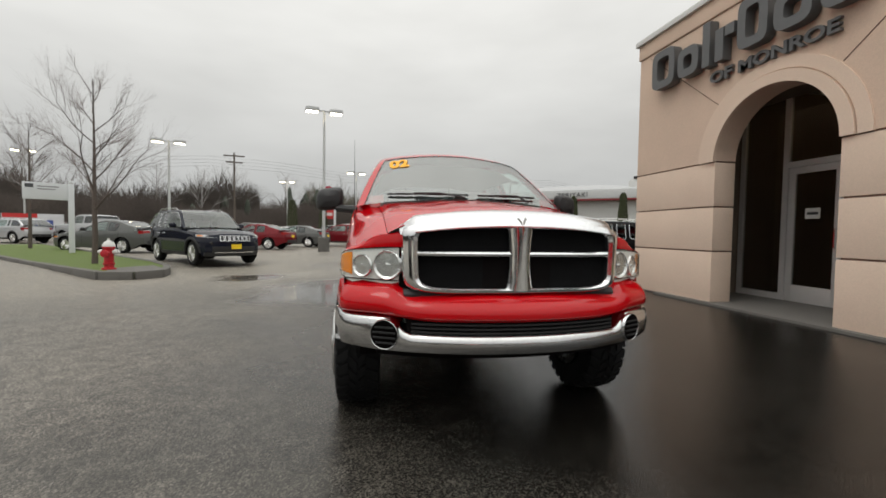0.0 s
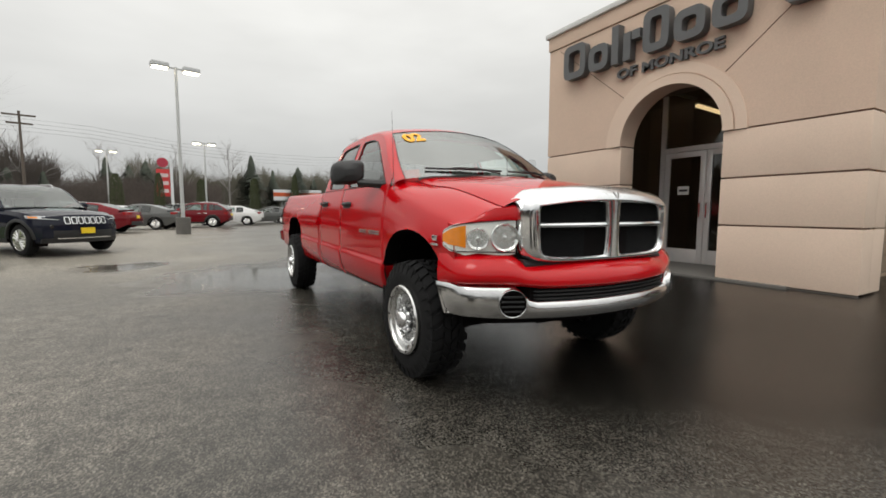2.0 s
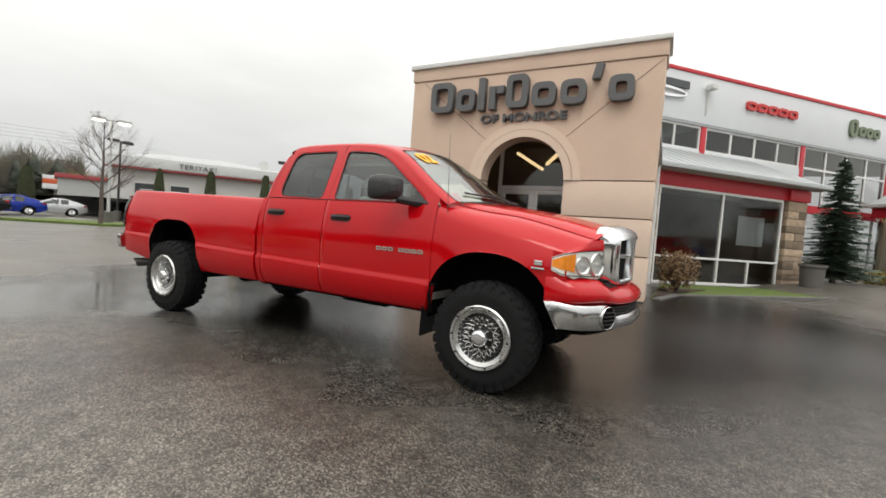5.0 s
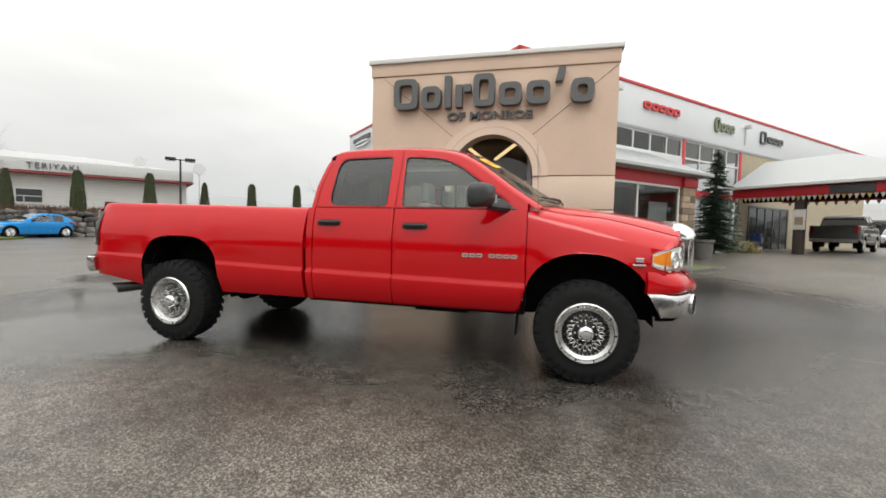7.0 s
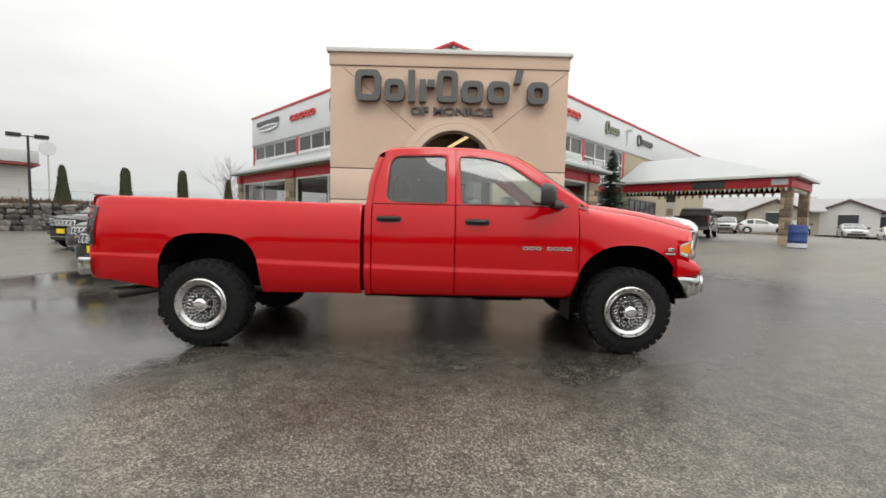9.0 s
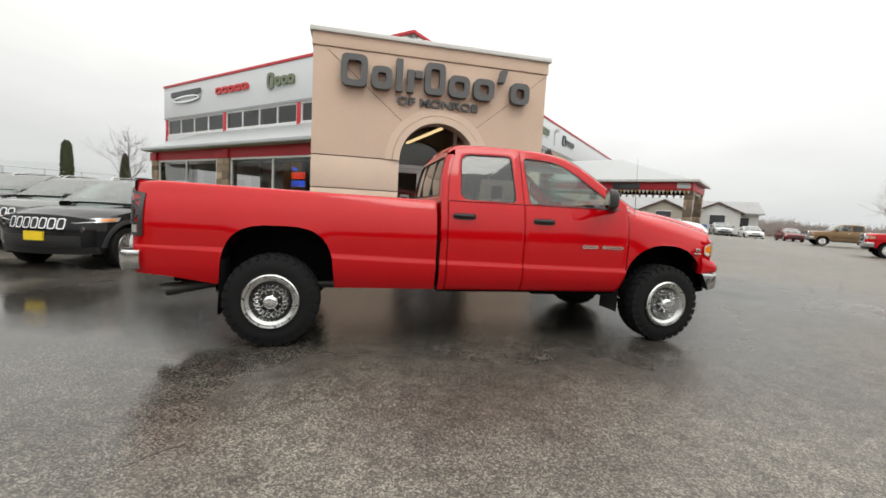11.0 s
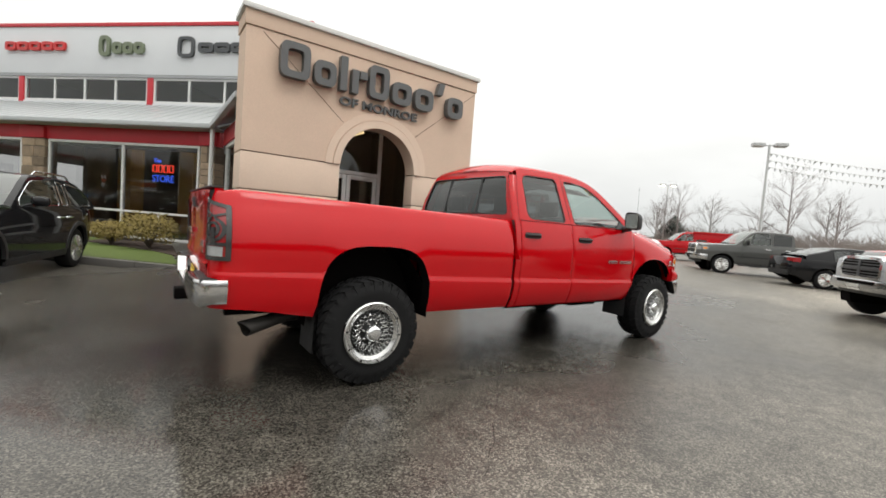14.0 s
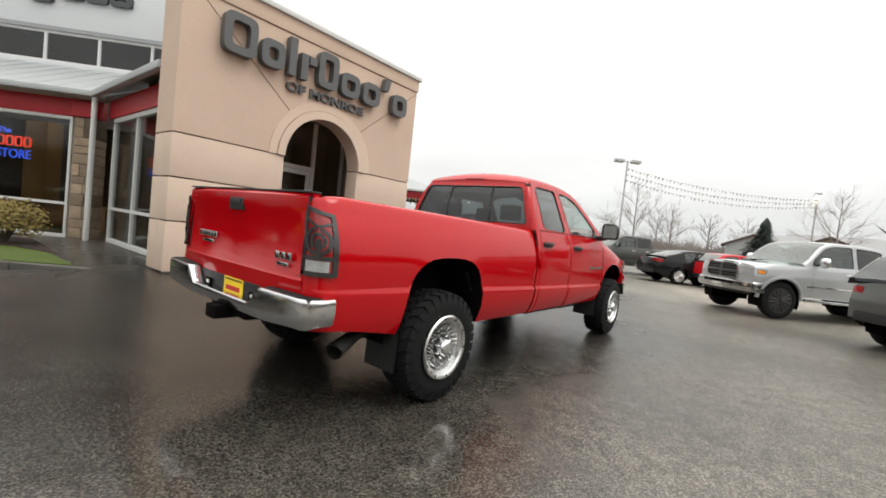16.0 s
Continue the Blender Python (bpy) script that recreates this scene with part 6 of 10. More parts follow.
    tube(ex, [(-0.866, 4.972, 0.465), (-0.70, 4.66, 0.50)], [0.051, 0.037], 20, caps=False)
    for v in ex.verts:
        v.co += Vector((-0.5, 0.85, 0)) * max(0.0, (v.co.z - 0.465)) * ease(4.85, 4.96, v.co.y)
    part("exhaust_pipe", ex, mat("dull_steel_exhaust", (0.06, 0.056, 0.052), 0.5, 0.6, 0.2), truck, "angled steel exhaust tip")
    fr = bmesh.new()
    for s in (-1, 1):
        box(fr, (s * 0.42 - 0.04, -0.75, 0.47), (s * 0.42 + 0.04, 5.05, 0.62))
    for y in (0.0, 4.077):
        tube(fr, [(-0.8, y, 0.40), (0.8, y, 0.40)], 0.055, 12)
        lathe(fr, [(-0.13, 0.06), (-0.1, 0.15), (0.1, 0.15), (0.13, 0.06)], "x", 18, (0.15, y, 0.40))
    tube(fr, [(-0.35, 0.45, 0.46), (-0.86, 0.12, 0.40)], 0.03, 8)
    box(fr, (-0.55, 0.7, 0.42), (0.55, 2.3, 0.55))
    box(fr, (-0.84, 1.0, 0.455), (-0.50, 1.5, 0.50), 0.01)
    part("chassis", fr, SEAM, truck, "black frame rails and axles")
    for s in (-1, 1):
        for y, z0, z1 in ((0.545, 0.30, 0.66), (4.50, 0.26, 0.88)):
            bm = bmesh.new()
            sheet(bm, [[(s * x, y + 0.03 * (z1 - z), z) for x in (0.66, 0.80, 0.96)] for z in (z1, (z0 + z1) / 2, z0 + 0.03, z0)])
            sheet(bm, [[(s * x, y + 0.012 + 0.03 * (z1 - z), z) for x in (0.66, 0.80, 0.96)] for z in (z1, (z0 + z1) / 2, z0 + 0.03, z0)])
            part("mud_flap", bm, BLACK, truck)
    # wheel tubs: dark domes over each wheel
    for s in (-1, 1):
        for y in (0.01, 4.03):
            bm = bmesh.new()
            sheet(bm, [[(s * x, y + 0.54 * math.cos(a), 0.45 + 0.645 * math.sin(a)) for x in (0.875, 0.55)] for a in np.linspace(0, math.pi, 15)])
            bm.faces.new([bm.verts.new((s * 0.55, y + 0.54 * math.cos(a), 0.45 + 0.645 * math.sin(a))) for a in np.linspace(0, math.pi, 15)])
            part("wheel_tub", bm, SEAM, truck)
    # mirrors, wipers, aerial, badges, screen number
    for s in (-1, 1):
        bm = bmesh.new()
        rows = []
        for k, yy in ((0.25, 0.775), (0.72, 0.79), (0.93, 0.82), (1.0, 0.86), (0.985, 0.897)):
            ring = []
            for a in np.linspace(0, 2 * math.pi, 29)[:-1]:
                c, q = math.cos(a), math.sin(a)
                dx = 0.125 * k * math.copysign(abs(c) ** 0.55, c)
                ring.append((s * (1.155 + dx), yy + 0.42 * dx, 1.492 + (0.100 if q < 0 else 0.105) * k * math.copysign(abs(q) ** 0.55, q) - 0.02 * c * k))
            rows.append(ring + ring[:1])
        sheet(bm, rows)
        bm.faces.new([bm.verts.new(p) for p in rows[0][:-1]])
        bm.faces.new([bm.verts.new(p) for p in rows[-1][:-1]])
        mi = part("door_mirror", bm, BLACK, truck, "large black door mirror")
        arm = bmesh.new()
        tube(arm, [(s * 0.90, 0.66, 1.395), (s * 0.98, 0.72, 1.40), (s * 1.08, 0.80, 1.41)], [0.04, 0.035, 0.035], 8)
        part("mirror_arm", arm, BLACK, mi)
        sail = bmesh.new()
        extrude(sail, [(s * 0.922, 0.585, 1.392), (s * 0.922, 0.84, 1.392), (s * 0.868, 0.715, 1.49)], (s * 0.012, 0, 0))
        part("mirror_sail", sail, BLACK, mi)
        part("mirror_glass", boxes(((min(-s * 0.10, s * 0.11), -0.003, -0.082), (max(-s * 0.10, s * 0.11), 0.003, 0.083)), m=pose(s * 1.155, 0.899, 1.492) @ Matrix.Rotation(s * math.atan(0.42), 4, "Z")), CHROME, mi)
        wp = bmesh.new()
        run = [(-0.66, 0.50), (-0.45, 0.475), (-0.25, 0.455), (-0.02, 0.445)] if s < 0 else [(0.62, 0.50), (0.42, 0.47), (0.22, 0.452), (0.06, 0.445)]
        tube(wp, [glass_point(x, y) + Vector((0, -0.012, 0.012)) for x, y in run], 0.009, 6)
        foot = glass_point(-0.05 if s < 0 else 0.52, 0.425) + Vector((0, -0.02, 0.0))
        tube(wp, [foot, glass_point(*run[2 if s < 0 else 1]) + Vector((0, -0.03, 0.02)), glass_point(*run[1 if s < 0 else 2]) + Vector((0, -0.016, 0.018))], 0.008, 6)
        part("wiper", wp, BLACK, truck)
        for k in range(7):
            u = 1.035 - k * 0.062 - (0.045 if k > 2 else 0.0)
            bm = bmesh.new()
            ring_block(bm, u - 0.054, u, 0.974, 1.008, 0.011, 0.008, lambda q, z, out, s=s: (s * (0.991 + out), q if s < 0 else 1.575 - q, z), 16, 0.4)
            part("door_badge", bm, POLISHED, truck, "plain chrome model mark")
        fb = boxes(((min(s * 0.985, s * 1.004), -0.415, 0.985), (max(s * 0.985, s * 1.004), -0.355, 1.02)), ((min(s * 0.985, s * 1.004), -0.43, 0.955), (max(s * 0.985, s * 1.004), -0.335, 0.97)), bevel=0.004)
        part("fender_badge", fb, CHROME, truck)
    ae = bmesh.new()
    tube(ae, [(-0.925, 0.40, 1.20), (-0.927, 0.402, 1.30), (-0.93, 0.43, 1.95)], [0.008, 0.003, 0.0012], 6)
    lathe(ae, [(1.205, 0.014), (1.225, 0.012), (1.24, 0.005)], "z", 10, (-0.925, 0.40, 0))
    part("aerial", ae, BLACK, truck)
    num = text_mesh("02", 0.115, 0.002, bold=0.005)
    for v in num.verts:
        px, py, pz = v.co
        x, ys = -0.61 + px * 1.5, 0.90 + py * 1.6 + 0.10 * px
        p = glass_point(x, ys)
        nrm = (glass_point(x + 0.02, ys) - p).cross(glass_point(x, ys + 0.02) - p).normalized()
        if nrm.z < 0:
            nrm = -nrm
        v.co = p + nrm * (0.006 + pz)
    part("screen_number", num, mat("orange_screen_paint", (0.95, 0.42, 0.02), 0.6), truck, "yellow orange painted model year")
    bl = bmesh.new()
    box(bl, (-0.14, 2.40, 1.915), (0.14, 2.455, 1.945), 0.012)
    part("brake_light", bl, RED_LENS, truck, "third brake light over the back window")
    # cabin
    part("cabin_trim", boxes(((-0.88, 0.55, 0.62), (-0.84, 2.44, 1.36)), ((0.84, 0.55, 0.62), (0.88, 2.44, 1.36)), ((-0.86, 0.5, 0.60), (0.86, 2.44, 0.66)), ((-0.86, 2.36, 0.66), (0.86, 2.44, 1.35))), TRIM, truck)
    part("dashboard", boxes(((-0.84, 0.50, 1.05), (0.84, 0.88, 1.385)), bevel=0.05), TRIM, truck)
    hl = bmesh.new()
    sheet(hl, [[(x, y, 1.875 - 0.12 * (abs(x) / 0.68) ** 4 - (0.09 if y > 2.3 else 0.0)) for x in np.linspace(-0.68, 0.68, 9)] for y in (1.08, 1.5, 1.9, 2.2, 2.36)])
    part("headliner", hl, CLOTH, truck)
    for x in (-0.43, 0.43):
        for y in (1.35, 2.1):
            seat = part("seat", boxes(((x - 0.26, y - 0.42, 0.85), (x + 0.26, y + 0.12, 1.0)), ((x - 0.25, y + 0.06, 0.95), (x + 0.25, y + 0.20, 1.46)), bevel=0.05), CLOTH, truck, "grey cloth seat")
            part("headrest", boxes(((x - 0.13, y + 0.12, 1.48), (x + 0.13, y + 0.21, 1.66)), bevel=0.035), CLOTH, seat)
    sw = bmesh.new()
    cw, tilt = Vector((0.43, 0.98, 1.28)), radians(62)
    tube(sw, [cw + Vector((0.19 * math.cos(a), 0.19 * math.sin(a) * math.cos(tilt), 0.19 * math.sin(a) * math.sin(tilt))) for a in np.linspace(0, 2 * math.pi, 25)], 0.014, 6, caps=False)
    tube(sw, [cw + Vector((-0.18, 0, 0)), cw + Vector((0.18, 0, 0))], 0.014, 6)
    part("steering_wheel", sw, BLACK, truck)
    return truck


make_truck()

# ---- parked vehicles ----
PAINT = {}


def paint(name, rgb, metal=0.0):
    if name not in PAINT:
        PAINT[name] = mat(name, rgb, 0.4, metal, 0.05, 3, 200, coat=1.0, spec=0.0, rvar=0.05, film=1.36)
    return PAINT[name]


SEDAN = dict(L=4.75, W=1.84, H=1.45, wb=2.75, fo=0.93, r=0.325, belt=0.93, low=0.22, hood=0.95, cowl=0.62, wst=1.55, rr=2.55, rgb=3.35, tail=1.06, nose=0.70, tumble=0.24, kind="sedan")
SUV = dict(L=4.80, W=1.94, H=1.76, wb=2.91, fo=0.88, r=0.375, belt=1.13, low=0.30, hood=1.13, cowl=0.66, wst=1.40, rr=3.35, rgb=3.82, tail=1.18, nose=0.92, tumble=0.17, kind="suv")
CROSS = dict(SUV, L=4.49, W=1.86, H=1.59, wb=2.70, fo=0.80, r=0.355, belt=1.07, low=0.27, hood=1.05, nose=0.84, cowl=0.60, wst=1.35, rr=3.0, rgb=3.55, tail=1.12)
PICKUP = dict(L=5.85, W=2.0, H=1.97, wb=3.57, fo=0.96, r=0.40, belt=1.33, low=0.50, hood=1.32, cowl=0.52, wst=1.20, rr=2.60, rgb=2.70, tail=1.38, nose=1.20, tumble=0.15, kind="pickup")
HATCH = dict(SEDAN, L=4.3, H=1.47, wb=2.65, rr=2.75, rgb=3.25, tail=1.05)


def make_car(label, category, spec, body_paint, at, heading, rim_mat=None, group="", detail=2, plate=None, z=None):
    """A parked vehicle: its front faces along heading; 'at' is the middle of its wheelbase."""
    S = spec
    tall, wagon = S["kind"] == "pickup", S["kind"] == "suv"
    h = Vector((heading[0], heading[1], 0)).normalized()
    rz = math.degrees(math.atan2(h.y, h.x)) + 90
    gz = ground_z(at[0], at[1]) if z is None else z
    car = thing({"sedan": "sedan_car", "suv": "sport_utility_car", "pickup": "parked_pickup"}[S["kind"]], label, category, group, m=pose(at[0], at[1], gz, 0, 0, rz) @ pose(0, -S["wb"] / 2, 0))
    hw, low, H, belt, nz = S["W"] / 2, S["low"], S["H"], S["belt"], S["nose"]
    bow = 0.13 if tall else 0.24
    f, e = -S["fo"] + bow, S["L"] - S["fo"] - 0.10
    cowl, wst, rr, rgb, r = S["cowl"], S["wst"], S["rr"], S["rgb"], S["r"]
    ar = r + (0.09 if tall else 0.07)
    drop = 0.055 if tall else 0.045

    def wide(y):
        return hw * (1 - (0.04 if tall else 0.10) * ease(f + 0.7, f, y) ** 1.5 - 0.05 * ease(f + 0.16, f, y) ** 1.5 - (0.02 if tall else 0.10) * ease(e - 0.8, e, y) ** 1.6 - 0.05 * ease(e - 0.14, e, y) ** 1.5)

    w_front, w_back = wide(f), wide(e)

    def fascia(x, zz):
        u = min(1.0, abs(x) / w_front)
        back = (0.30 if not tall else 0.12) * max(0.0, zz - (nz - 0.16)) + 0.35 * max(0.0, low + 0.18 - zz)
        return f - bow * (1 - u ** 2.3) + back

    def stern(x, zz):
        u = min(1.0, abs(x) / w_back)
        return e + 0.10 * (1 - u ** 2.3) - (0.22 if not tall else 0.0) * max(0.0, zz - (low + 0.5)) - 0.3 * max(0.0, low + 0.2 - zz)

    def settle(w, y, zz):
        k0, k1 = ease(f + 0.75, f, y), ease(e - 0.45, e, y)
        return (w, y + k0 * (fascia(w, zz) - f) + k1 * (stern(w, zz) - e), zz)

    def mid_top(y):
        """Height of hood, deck or bed rail over the middle."""
        if y < cowl + 0.2:
            return smooth_table([(f - 0.2, nz + 0.03), (f, nz + 0.055), (f + 0.10, nz + 0.085 if not tall else nz + 0.08), (f + 0.3, nz + 0.6 * (S["hood"] - nz) + 0.03), (f + 0.7, S["hood"] - 0.015), (cowl, S["hood"] + 0.02), (cowl + 0.5, S["hood"] + 0.05)], y)
        return lerp_table([(rgb, S["tail"]), (e - 0.15, S["tail"] - 0.015), (e, S["tail"] - 0.05)], y)

    def shoulder(y):
        return smooth_table([(f - 0.2, nz - 0.03), (f, nz - 0.01), (f + 0.4, nz + 0.45 * (S["hood"] - nz)), (cowl - 0.1, belt - 0.035), (cowl + 0.3, belt), (rr, belt + 0.02), (e - 0.2, min(belt + 0.05, S["tail"] - 0.03)), (e, min(belt + 0.03, S["tail"] - 0.08))], y)

    g_table = [(0.0, 0.950), (0.06, 0.966), (0.16, 0.980), (0.32, 0.988), (0.48, 0.994), (0.60, 1.0), (0.66, 0.998), (0.72, 0.990), (0.84, 0.984), (0.93, 0.972), (1.0, 0.950)]

    def sill(y):
        zb = low + (0.12 if tall else 0.20) * ease(S["wb"] + 0.45, e, y) + (0.10 if tall else 0.02) * ease(-0.45, f, y)
        for c in (0.0, S["wb"]):
            d = abs(y - c) / ar
            if d < 1:
                zb = max(zb, r + ar * (1 - d ** 2.2) ** 0.46)
        return zb

    def side_point(y, t):
        """A point of the body side at a share t of its height."""
        sh = shoulder(y)
        zz = low + (sh - low) * t
        return settle(wide(y) * lerp_table(g_table, t), y, zz)

    ys = set(np.linspace(f, e, 40)) | {f + 0.02, f + 0.05, f + 0.1, f + 0.16, e - 0.02, e - 0.05, e - 0.1, cowl, rgb}
    for c in (0.0, S["wb"]):
        ys |= {c + ar * math.sin(a) for a in np.linspace(-1.57, 1.57, 17)}
    ys = sorted(ys)
    ys = [y for i, y in enumerate(ys) if i == 0 or y - ys[i - 1] > 0.008 or y == e]
    P = Patches()
    grid = []
    for y in ys:
        sh, W, zb = shoulder(y), wide(y), sill(y)
        row = [settle(W * 0.95 - 0.13, y, zb)]
        for t, gw in g_table:
            zz = max(zb, low + (sh - low) * t)
            row.append(settle(W * lerp_table(g_table, (zz - low) / (sh - low)), y, min(zz, sh)))
        if tall and y > rgb:
            row += [settle(W * 0.93, y, sh + 0.012), settle(W * 0.88, y, sh + 0.014), settle(W * 0.84, y, sh), settle(W * 0.82, y, sh - 0.42), settle(W * 0.4, y, sh - 0.42), settle(0.0, y, sh - 0.42)]
        else:
            top = max(mid_top(y), sh + 0.005)
            row += [settle(W * 0.95 * u, y, sh + (top - sh) * (1 - u ** (3.2 if tall else 2.4))) for u in (0.96, 0.88, 0.74, 0.54, 0.28, 0.0)]
        grid.append(row)
    n_low, n = len(g_table), len(grid[0]) - 1
    for i in range(len(ys) - 1):
        ym = (ys[i] + ys[i + 1]) / 2
        for j in range(n):
            key = "body"
            if j == 0:
                key = "under"
            elif j > n_low and (cowl + 0.16 < ym < rgb):
                continue
            elif tall and ym > rgb and j > n_low + 2:
                key = "under"
            for s in (-1, 1):
                P.quad(key, [(s * w, y, zz) for w, y, zz in (grid[i][j], grid[i][j + 1], grid[i + 1][j + 1], grid[i + 1][j])])
    for ring, end in ((grid[0], fascia), (grid[-1], stern)):
        stop = n if end is fascia or not tall else n_low + 3
        for j in range(1, stop):
            a, b = ring[j], ring[j + 1]
            xs = np.linspace(-1, 1, 15)
            for u0, u1 in zip(xs, xs[1:]):
                P.quad("body", [(a[0] * u0, end(a[0] * u0, a[2]), a[2]), (a[0] * u1, end(a[0] * u1, a[2]), a[2]), (b[0] * u1, end(b[0] * u1, b[2]), b[2]), (b[0] * u0, end(b[0] * u0, b[2]), b[2])])
    # greenhouse
    slope = S["tumble"] * hw / (H - belt) * 1.05
    gx0 = hw * 0.945

    def glass_w(zz):
        return gx0 - slope * (zz - belt) + 0.012 * math.sin(math.pi * min(1.0, max(0.0, (zz - belt) / (H - belt))))

    rear_z = S["tail"] - 0.01
    roof_t = [(cowl - 0.02, belt - 0.02), (cowl + 0.12, belt + 0.085), (wst - 0.2, H - drop - 0.135), (wst - 0.05, H - drop - 0.05), (wst + 0.1, H - drop - 0.012), (wst + 0.45, H - drop), ((wst + rr) / 2, H - drop), (rr - 0.3, H - drop - 0.015), (rr - 0.08, H - drop - 0.04), (rr + 0.02, H - drop - 0.07)]
    if tall:
        roof_t += [(rr + 0.05, H - drop - 0.12), (rgb, belt + 0.03)]
    else:
        roof_t += [(rr + 0.10, H - drop - 0.115), (rgb - 0.04, rear_z + 0.05), (rgb, rear_z)]

    def edge(y):
        return sum(lerp_table(roof_t, y + d) for d in (-0.05, -0.025, 0, 0.025, 0.05)) / 5 if not (tall and y > rr - 0.1) else lerp_table(roof_t, y)

    def roof_row(y):
        ze = edge(y)
        we = glass_w(ze)
        lead = 0.13 * (1 - ease(cowl, wst + 0.3, y)) - (0.09 if not tall else 0.02) * ease(rr - 0.2, rgb, y)
        return [(w, y - lead * (1 - (w / we) ** 2), ze + dz) for w, dz in ((we, 0.0), (we - 0.012, 0.012), (we - 0.035, 0.021), (we - 0.07, 0.028), (we * 0.66, drop * 0.78), (we * 0.34, drop * 0.95), (0.0, drop))]
    rows_y = sorted(set(np.linspace(cowl, wst, 9)) | set(np.linspace(wst, rr, 12)) | set(np.linspace(rr, rgb, 7)))
    rows = [roof_row(y) for y in rows_y]
    for i in range(len(rows_y) - 1):
        ym = (rows_y[i] + rows_y[i + 1]) / 2
        for j in range(6):
            key = "windshield" if j >= 3 and ym < wst - 0.02 else "rear_glass" if j >= 3 and rr + 0.03 < ym < rgb - 0.03 else "body"
            for s in (-1, 1):
                P.quad(key, [(s * w, y, zz) for w, y, zz in (rows[i][j], rows[i][j + 1], rows[i + 1][j + 1], rows[i + 1][j])])
    mid = (wst + rr) / 2 - 0.05
    third = rr - 0.55 if wagon else rr + 0.02
    panels = [(cowl + 0.005, mid - 0.004), (mid + 0.004, third)] + [(third, rgb - 0.02)]
    windows = []
    for k, (ya, yb) in enumerate(panels):
        def bottom(y):
            return shoulder(y) - 0.004
        tops = [(y, edge(y)) for y in np.linspace(ya, yb, 14)]
        glazed = [(y, zz - 0.055) for y, zz in [(y, edge(y)) for y in np.linspace(ya + (0.05 if k else 0.10), yb - (0.055 if k < 2 else 0.10), 10)] if zz - 0.055 > bottom(y) + 0.10]
        for s in (-1, 1):
            def on_side(u, v, d, s=s):
                return (s * (glass_w(v) - d), u, v)
            if (k == 2 and not wagon) or len(glazed) < 3:
                bm, _ = P.sets["body"]
                sheet(bm, [[on_side(y, bottom(y) + (max(zz, bottom(y) + 0.002) - bottom(y)) * q, 0.0) for q in (0.0, 0.33, 0.66, 1.0)] for y, zz in tops])
                continue
            y0, y1 = glazed[0][0], glazed[-1][0]
            front_cut = [(y0 - (0.02 if k == 0 else 0.0), bottom(y0) + 0.03, 0.03)]
            pane = round_polygon(front_cut + [(y, zz, 0.05 if q in (0, len(glazed) - 1) else 0.02) for q, (y, zz) in enumerate(glazed)] + [(y1, bottom(y1) + 0.03, 0.04)], 4)
            outer = [(ya, bottom(ya))] + [(y, max(zz, bottom(y) + 0.002)) for y, zz in tops] + [(yb, bottom(yb))]
            panel, glass, line = framed_window(outer, pane, on_side, 0.008)
            me = bpy.data.meshes.new("joined")
            panel.to_mesh(me)
            panel.free()
            P.sets["body"][0].from_mesh(me)
            bpy.data.meshes.remove(me)
            windows.append((s, k, glass, line))
    if tall:
        back = bmesh.new()
        sheet(back, [[(u * glass_w(zz), lerp_table([(belt - 0.6, rgb), (belt, rgb), (H - drop - 0.12, rr + 0.05), (H, rr + 0.04)], zz), zz) for u in np.linspace(-1, 1, 9)] for zz in (belt - 0.5, belt, belt + 0.1, H - 0.2, H - drop - 0.10)])
        me = bpy.data.meshes.new("joined")
        back.to_mesh(me)
        back.free()
        P.sets["body"][0].from_mesh(me)
        bpy.data.meshes.remove(me)
    body = part("body", P.take("body"), body_paint, car, smooth=50)
    part("underbody", P.take("under"), SEAM, car)
    part("windshield", P.take("windshield"), CAR_SCREEN, car)
    if "rear_glass" in P.sets:
        part("rear_window", P.take("rear_glass"), TINTED, car)
    for s, k, glass, line in windows:
        win = part("side_window", glass, TINTED if k else CAR_GLASS, car)
        if detail > 1:
            seal = bmesh.new()
            tube(seal, line, 0.007, 5, caps=False)
            part("window_seal", seal, CHROME if detail == 3 and wagon else BLACK, win)
    part("cabin", boxes(((-hw * 0.80, cowl + 0.35, low + 0.2), (hw * 0.80, rr + 0.1, belt - 0.04)), ((-hw * 0.80, cowl + 0.1, belt - 0.2), (hw * 0.80, cowl + 0.5, belt - 0.02)), ((-hw * 0.55, mid - 0.1, belt - 0.05), (-hw * 0.12, mid + 0.05, H - 0.35)), ((hw * 0.12, mid - 0.1, belt - 0.05), (hw * 0.55, mid + 0.05, H - 0.35))), TRIM, car)
    # wheels
    rim_m = rim_mat or POLISHED
